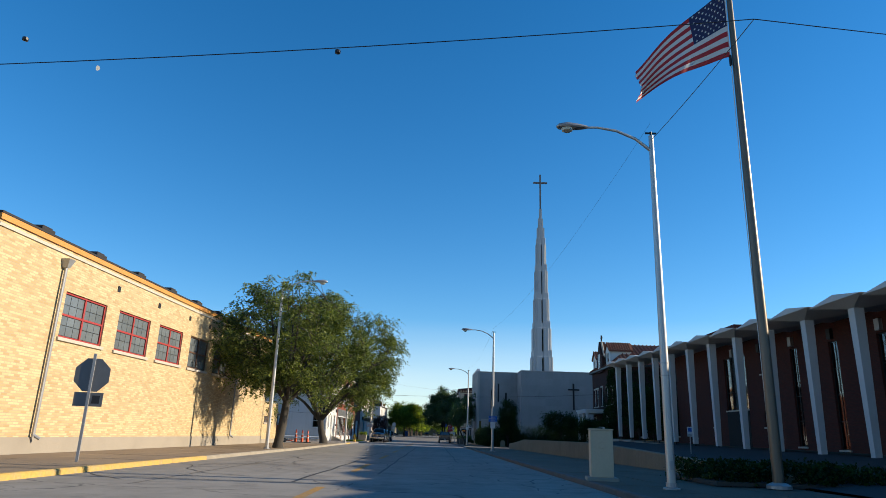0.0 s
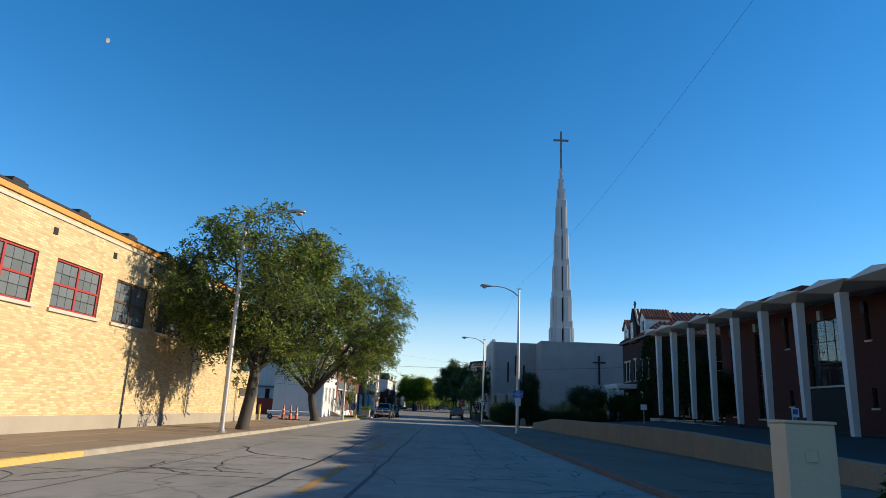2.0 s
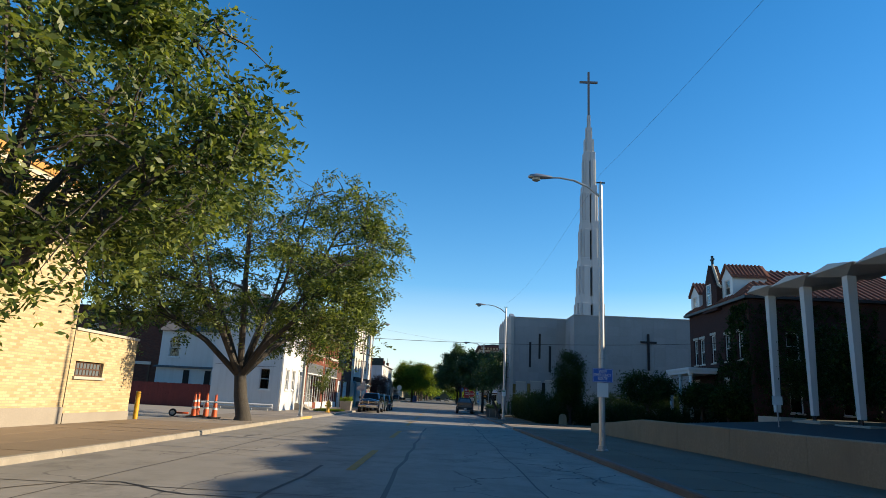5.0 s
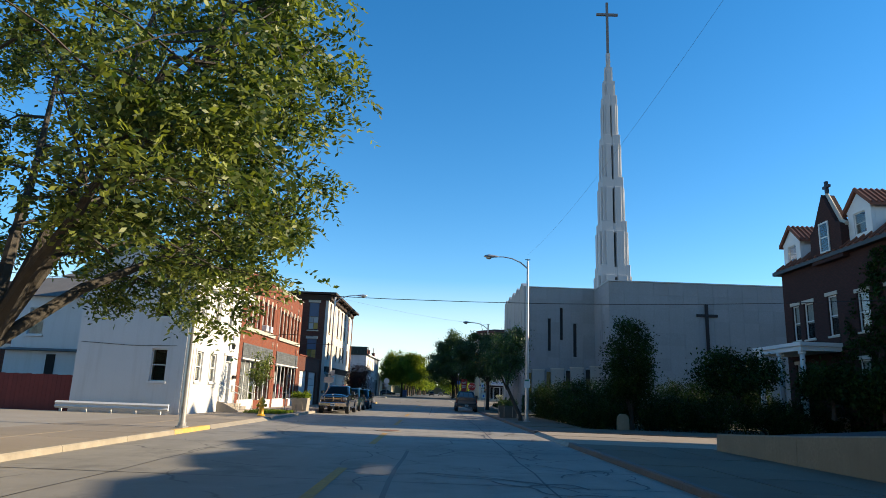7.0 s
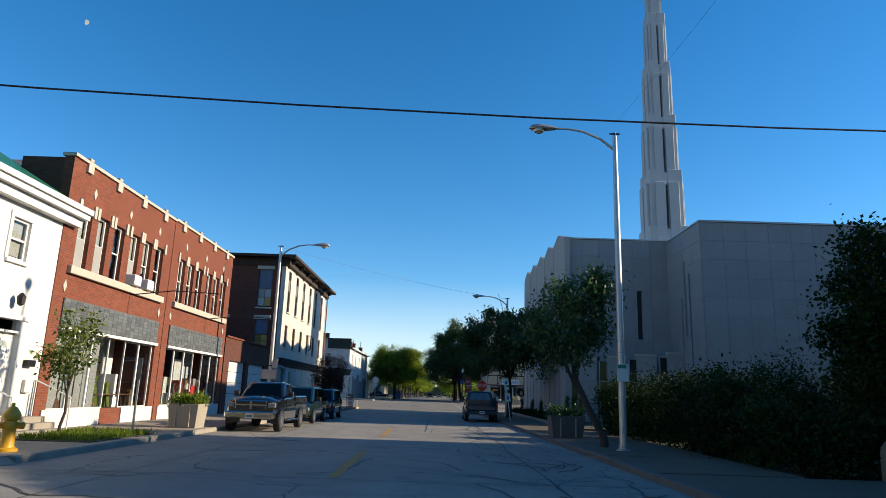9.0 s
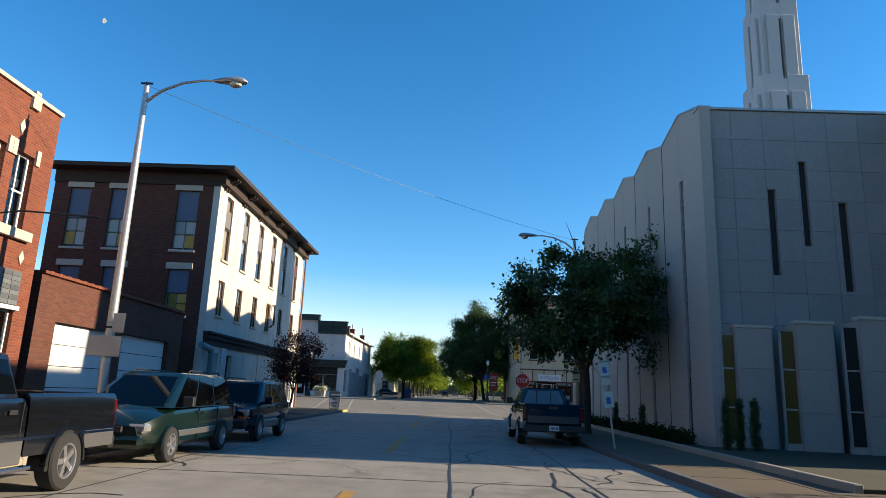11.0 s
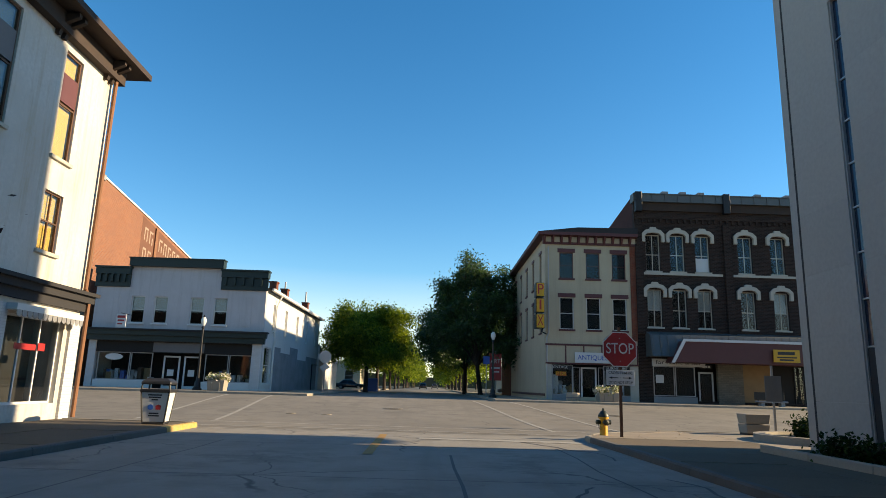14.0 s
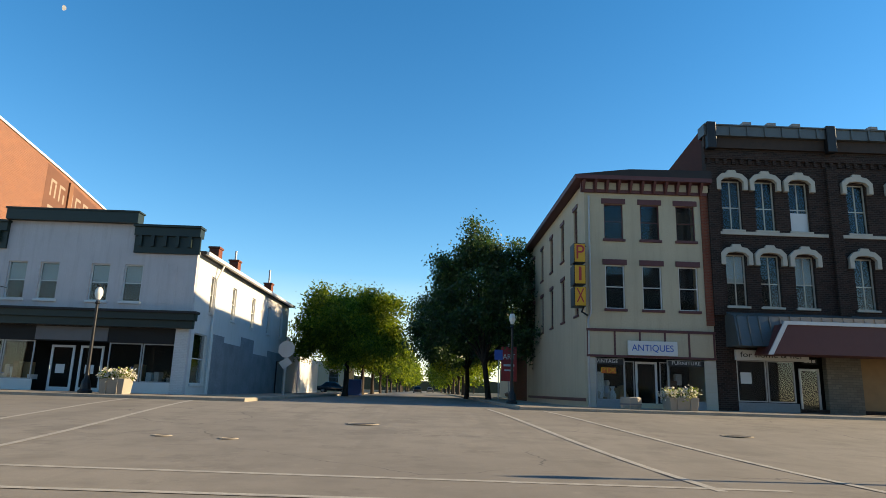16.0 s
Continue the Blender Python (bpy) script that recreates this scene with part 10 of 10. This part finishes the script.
bench_far = thing("stone_bench", pose(17.6, 148.3, 0.5), "low pale stone bench before the brick row", "bench")
part("seat", Mesh().box(-0.9, -0.22, 0.4, 0.9, 0.22, 0.5), LIMESTONE, bench_far, bevel=0.02)
for x in (-0.6, 0.6):
    part("leg", Mesh().box(x - 0.12, -0.18, 0.08, x + 0.12, 0.18, 0.4), LIMESTONE, bench_far, bevel=0.02)
part("backrest", Mesh().box(-0.9, 0.2, 0.55, 0.9, 0.27, 1.0), IRON, bench_far, bevel=0.01)
for x in (-0.7, 0.7):
    part("back_post", Mesh().box(x - 0.04, 0.19, 0.08, x + 0.04, 0.25, 0.9), IRON, bench_far)

# ---- flag ----
fp = thing("flagpole", pose(8.6, 17.3, 0.2), "tall tapered bronze flagpole with a flag", "flagpole")
part("shaft", Mesh().spin([(0.14, -0.1), (0.135, 3), (0.11, 9), (0.07, 17)], 14), surface("bronze_pole", (0.20, 0.16, 0.12), 0.4, 0.5, stain=0.15, scale=1.5, bump=0.03), fp, smooth=True)
part("collar", Mesh().spin([(0.3, -0.05), (0.3, 0.03), (0.16, 0.1)], 14), GALV, fp)
part("halyard", Mesh().tube([(-0.12, 0, 1.2), (-0.16, 0.02, 8), (-0.14, 0, 12.3), (-0.1, 0, 16.5)], 0.012, 5), TRIM, fp)
part("halyard_weight", Mesh().tube([(-0.15, 0.0, 12.0), (-0.15, 0, 12.35)], 0.04, 6), IRON, fp)


def cloth(u, v):
    """A point of the hanging flag; u from hoist to fly, v from bottom to top, in the pole's own metres."""
    x = -0.14 - 2.95 * u + 0.05 * math.sin(7 * u)
    top, bot = 14.65 - 3.05 * u ** 1.15, 12.3 - 1.6 * u ** 1.3
    wave = 0.22 * u * math.sin(8.5 * u + 2.2 * v) + 0.1 * math.sin(5 * v + 9 * u) * u
    return Vector((x + 0.1 * u * math.sin(4 * v), wave, bot + (top - bot) * v + 0.07 * u * math.sin(9 * u + 3 * v)))


flag = thing("flag", pose(8.6, 17.3, 0.2), "red, white and blue striped flag waving from the pole", "flag")
FR, FW, FB = surface("flag_red", (0.45, 0.02, 0.03), 0.8, stain=0.1, scale=6), surface("flag_white", (0.75, 0.74, 0.72), 0.8, stain=0.08, scale=6), surface("flag_blue", (0.012, 0.02, 0.09), 0.8, stain=0.1, scale=6)


def cloth_patch(name, u0, u1, v0, v1, material, off, nu=26, nv=2):
    rings = []
    for s in (off, -off):
        rings.append([[cloth(u0 + (u1 - u0) * i / nu, v0 + (v1 - v0) * j / nv) + Vector((0, s, 0)) for i in range(nu + 1)] for j in range(nv + 1)])
    m = Mesh()
    for g in rings:
        b = len(m.v)
        for r in g:
            m.v += [tuple(p) for p in r]
        for j in range(nv):
            for i in range(nu):
                k = b + j * (nu + 1) + i
                m.f.append((k, k + 1, k + nu + 2, k + nu + 1))
    return part(name, m, material, flag, smooth=True)


for k in range(13):
    cloth_patch("stripe", 0.0 if k < 6 else 0.4, 1.0 if k % 3 else 0.985, k / 13, (k + 1) / 13, FR if k % 2 == 0 else FW, 0.003)
cloth_patch("canton", 0.0, 0.4, 6 / 13, 1.0, FB, 0.003, 12, 8)
sm = Mesh()
for r in range(9):
    for c in range(6 if r % 2 == 0 else 5):
        u, v = 0.4 * (c + (0.5 if r % 2 == 0 else 1.0)) / 6, 6 / 13 + 7 / 13 * (r + 0.7) / 9.4
        for s in (-1, 1):
            sm.quad(*[cloth(u + 0.0135 * (1 if t % 2 else 0.42) * math.cos(t * math.pi / 5), v + 0.022 * (1 if t % 2 else 0.42) * math.sin(t * math.pi / 5)) + Vector((0, s * 0.006, 0)) for t in range(10)])
part("star_field", sm, FW, flag, "white stars")
part("hoist_tape", Mesh().tube([cloth(0, k / 6) for k in range(7)], 0.02, 5), TRIM, flag)
hedge = thing("clipped_hedge", pose(9.6, 19.6, 0.15), "low dark clipped hedge round the flagpole", "hedge")
rr = random.Random(9)
part("wood", Mesh().box(-2.4, -1.9, 0, 2.6, 1.9, 0.1), BARK, hedge)
part("foliage", leaf_cloud("foliage", [(rr.uniform(-2.4, 2.6), rr.uniform(-1.9, 1.9), rr.uniform(0.05, 0.55)) for k in range(700)], (0.08, 0.08, 0.05), 15000, 0.10, np.random.default_rng(4), 0, 0.6), LEAF_SHRUB, hedge)

# things at the far side of the corner
tier = thing("tiered_planter", pose(7.15, 129.15, 0.12), "two-tiered pale concrete planter box at the corner", "planter")
for z0, z1, a, b in ((0.0, 0.06, 0.32, 0.32), (0.06, 0.32, 0.33, 0.36), (0.34, 0.62, 0.34, 0.38)):
    part("tier", Mesh().loft([[(-k, -k * 0.8, z), (k, -k * 0.8, z), (k, k * 0.8, z), (-k, k * 0.8, z)] for k, z in ((a, z0), (b, z1))]), CONCRETE if z0 else PLASTIC, tier, bevel=0.012)
sb3 = thing("corner_sign_back", pose(7.95, 129.4, 0.12), "dark back of a square sign on a steel post", "street sign")
part("post", Mesh().box(-0.03, 0, -0.1, 0.03, 0.04, 2.1), GALV, sb3)
part("sign_back", Mesh().box(-0.26, -0.014, 1.0, 0.26, -0.002, 1.78), SIGNBACK, sb3)
st = thing("street_name_sign", pose(21.2, 148.0, 0.6), "green street sign with a pale lettering bar on a post", "street sign")
part("post", Mesh().cyl(0, 0.03, -0.1, 3.6, 0.04, n=8), GALV, st)
part("sign_board", Mesh().box(-0.45, -0.02, 3.0, 0.45, -0.004, 3.3), SIGNGREEN, st)
part("lettering_bar", Mesh().box(-0.33, -0.026, 3.08, 0.33, -0.021, 3.22), SIGNWHITE, st)

# ---- far end of the street ----
def far_block(x, y, w, d, h, wall, label, cols, rows, turn=0):
    ob = thing("distant_building", pose(x, y, 0.6, 0, 0, turn), label, "building", "distant buildings")
    hs = [(w * (i + 0.3) / cols, 1.2 + j * 3.0, w * (i + 0.7) / cols, 2.8 + j * 3.0) for i in range(cols) for j in range(rows)]
    part("wall", wall_mesh(w, -0.3, h, 0.25, hs), wall, ob)
    for q in hs:
        window(ob, *q, TRIM, 1, 2, sill=TRIM)
    shell(ob, w, d, -0.3, h, wall, ROOFDARK, roof_z=h - 0.1)
    return ob


far_block(-34, 190, 18, 12, 3.6, WHITE, "low white building behind the trees", 4, 1)
far_block(-28, 214, 14, 10, 4.2, CREAM, "low cream building behind the trees", 4, 1)
far_block(8, 206, 14, 12, 4.0, GALV, "low grey metal building beyond the cream shop", 3, 1)
far_block(5.5, 172, 3.0, 14, 5.0, DBRICK, "small brick annex behind the cream shop", 1, 1)
banner = plain_sign(pose(2.6, 163.5, 0.7), "shop_banner", "red banner sign with pale lettering bars", 3.6, 1.0, 1.2, 3.4, SIGNRED, 0.04, ((-0.35, 2.15, 0.35, 2.28, SIGNWHITE), (-0.3, 1.85, 0.3, 1.95, SIGNWHITE)))
lettering("lettering", "ART", 0.5, SIGNWHITE, banner, (0, -0.018, 2.75), width=0.8)
plain_sign(pose(1.6, 160.5, 0.7), "blue_street_sign", "small blue sign on a steel post", 3.0, 0.5, 2.4, 3.0, SIGNBLUE, 0.03)
porta = solid("blue_bin", Mesh().box(-0.6, -0.5, 0, 0.6, 0.5, 1.3), SIGNBLUE, "bright blue bin beyond the corner shop", "bin", place=pose(-8.7, 176.5, 0.6), bevel=0.05)
for i in range(26):
    rnd = random.Random(500 + i)
    s = -1 if i % 2 else 1
    x, y = (s * rnd.uniform(6.4, 7.6) - 3.6, 262 + i * 9) if i < 18 else (s * rnd.uniform(12, 90) - 4, rnd.uniform(255, 520))
    tree(pose(x, y, 0.5), 600 + i, rnd.uniform(8, 12.5), 2.2, 0.25, rnd.uniform(4, 6), LEAF_MID, 2600, 0.6, DARKBARK, "distant leafy tree by the street", 0.9, 0.2, 7, 4, (0, 0), 0.7, 0.7, "distant trees", None, 1)
ridge = Mesh()
rnd = random.Random(31)
N = 160
tops = [3.5 + 3.0 * noise.noise((k * 0.13, 3.1, 0)) + rnd.uniform(0, 1.6) for k in range(N + 1)]
for k in range(N):
    a, b = -700 + 1400 * k / N, -700 + 1400 * (k + 1) / N
    ridge.quad((a, 620, 0), (b, 620, 0), (b, 621, 5 + tops[k + 1]), (a, 621, 5 + tops[k]))
    ridge.quad((a, 621, 5 + tops[k]), (b, 621, 5 + tops[k + 1]), (b, 640, 0), (a, 640, 0))
solid("far_tree_line", ridge, EARTH, "hazy line of far trees on the horizon", "trees", kind="structure")
# the side of the near street behind the camera
far_block(-16, -14, 16, 12, 7.0, DBRICK, "brick building behind the start of the drive", 4, 2, 180)
far_block(30, -14, 18, 12, 7.0, RBRICK, "brick building behind the start of the drive", 4, 2, 180)

moon_at = Vector((-2182.0, 3553.0, 2105.0))
moon = solid("moon", Mesh().prism([(15.6 * math.cos(t) * (1.0 if math.cos(t) > 0 else 0.45), 15.6 * math.sin(t)) for t in [k * math.pi / 16 for k in range(32)]], "z", -0.1, 0.1), surface("pale_moon", (0.9, 0.9, 0.9), 1.0, stain=0.3, scale=0.3, bump=0), "pale half moon in the daytime sky", "moon", kind="structure", place=look(moon_at, moon_at + moon_at))
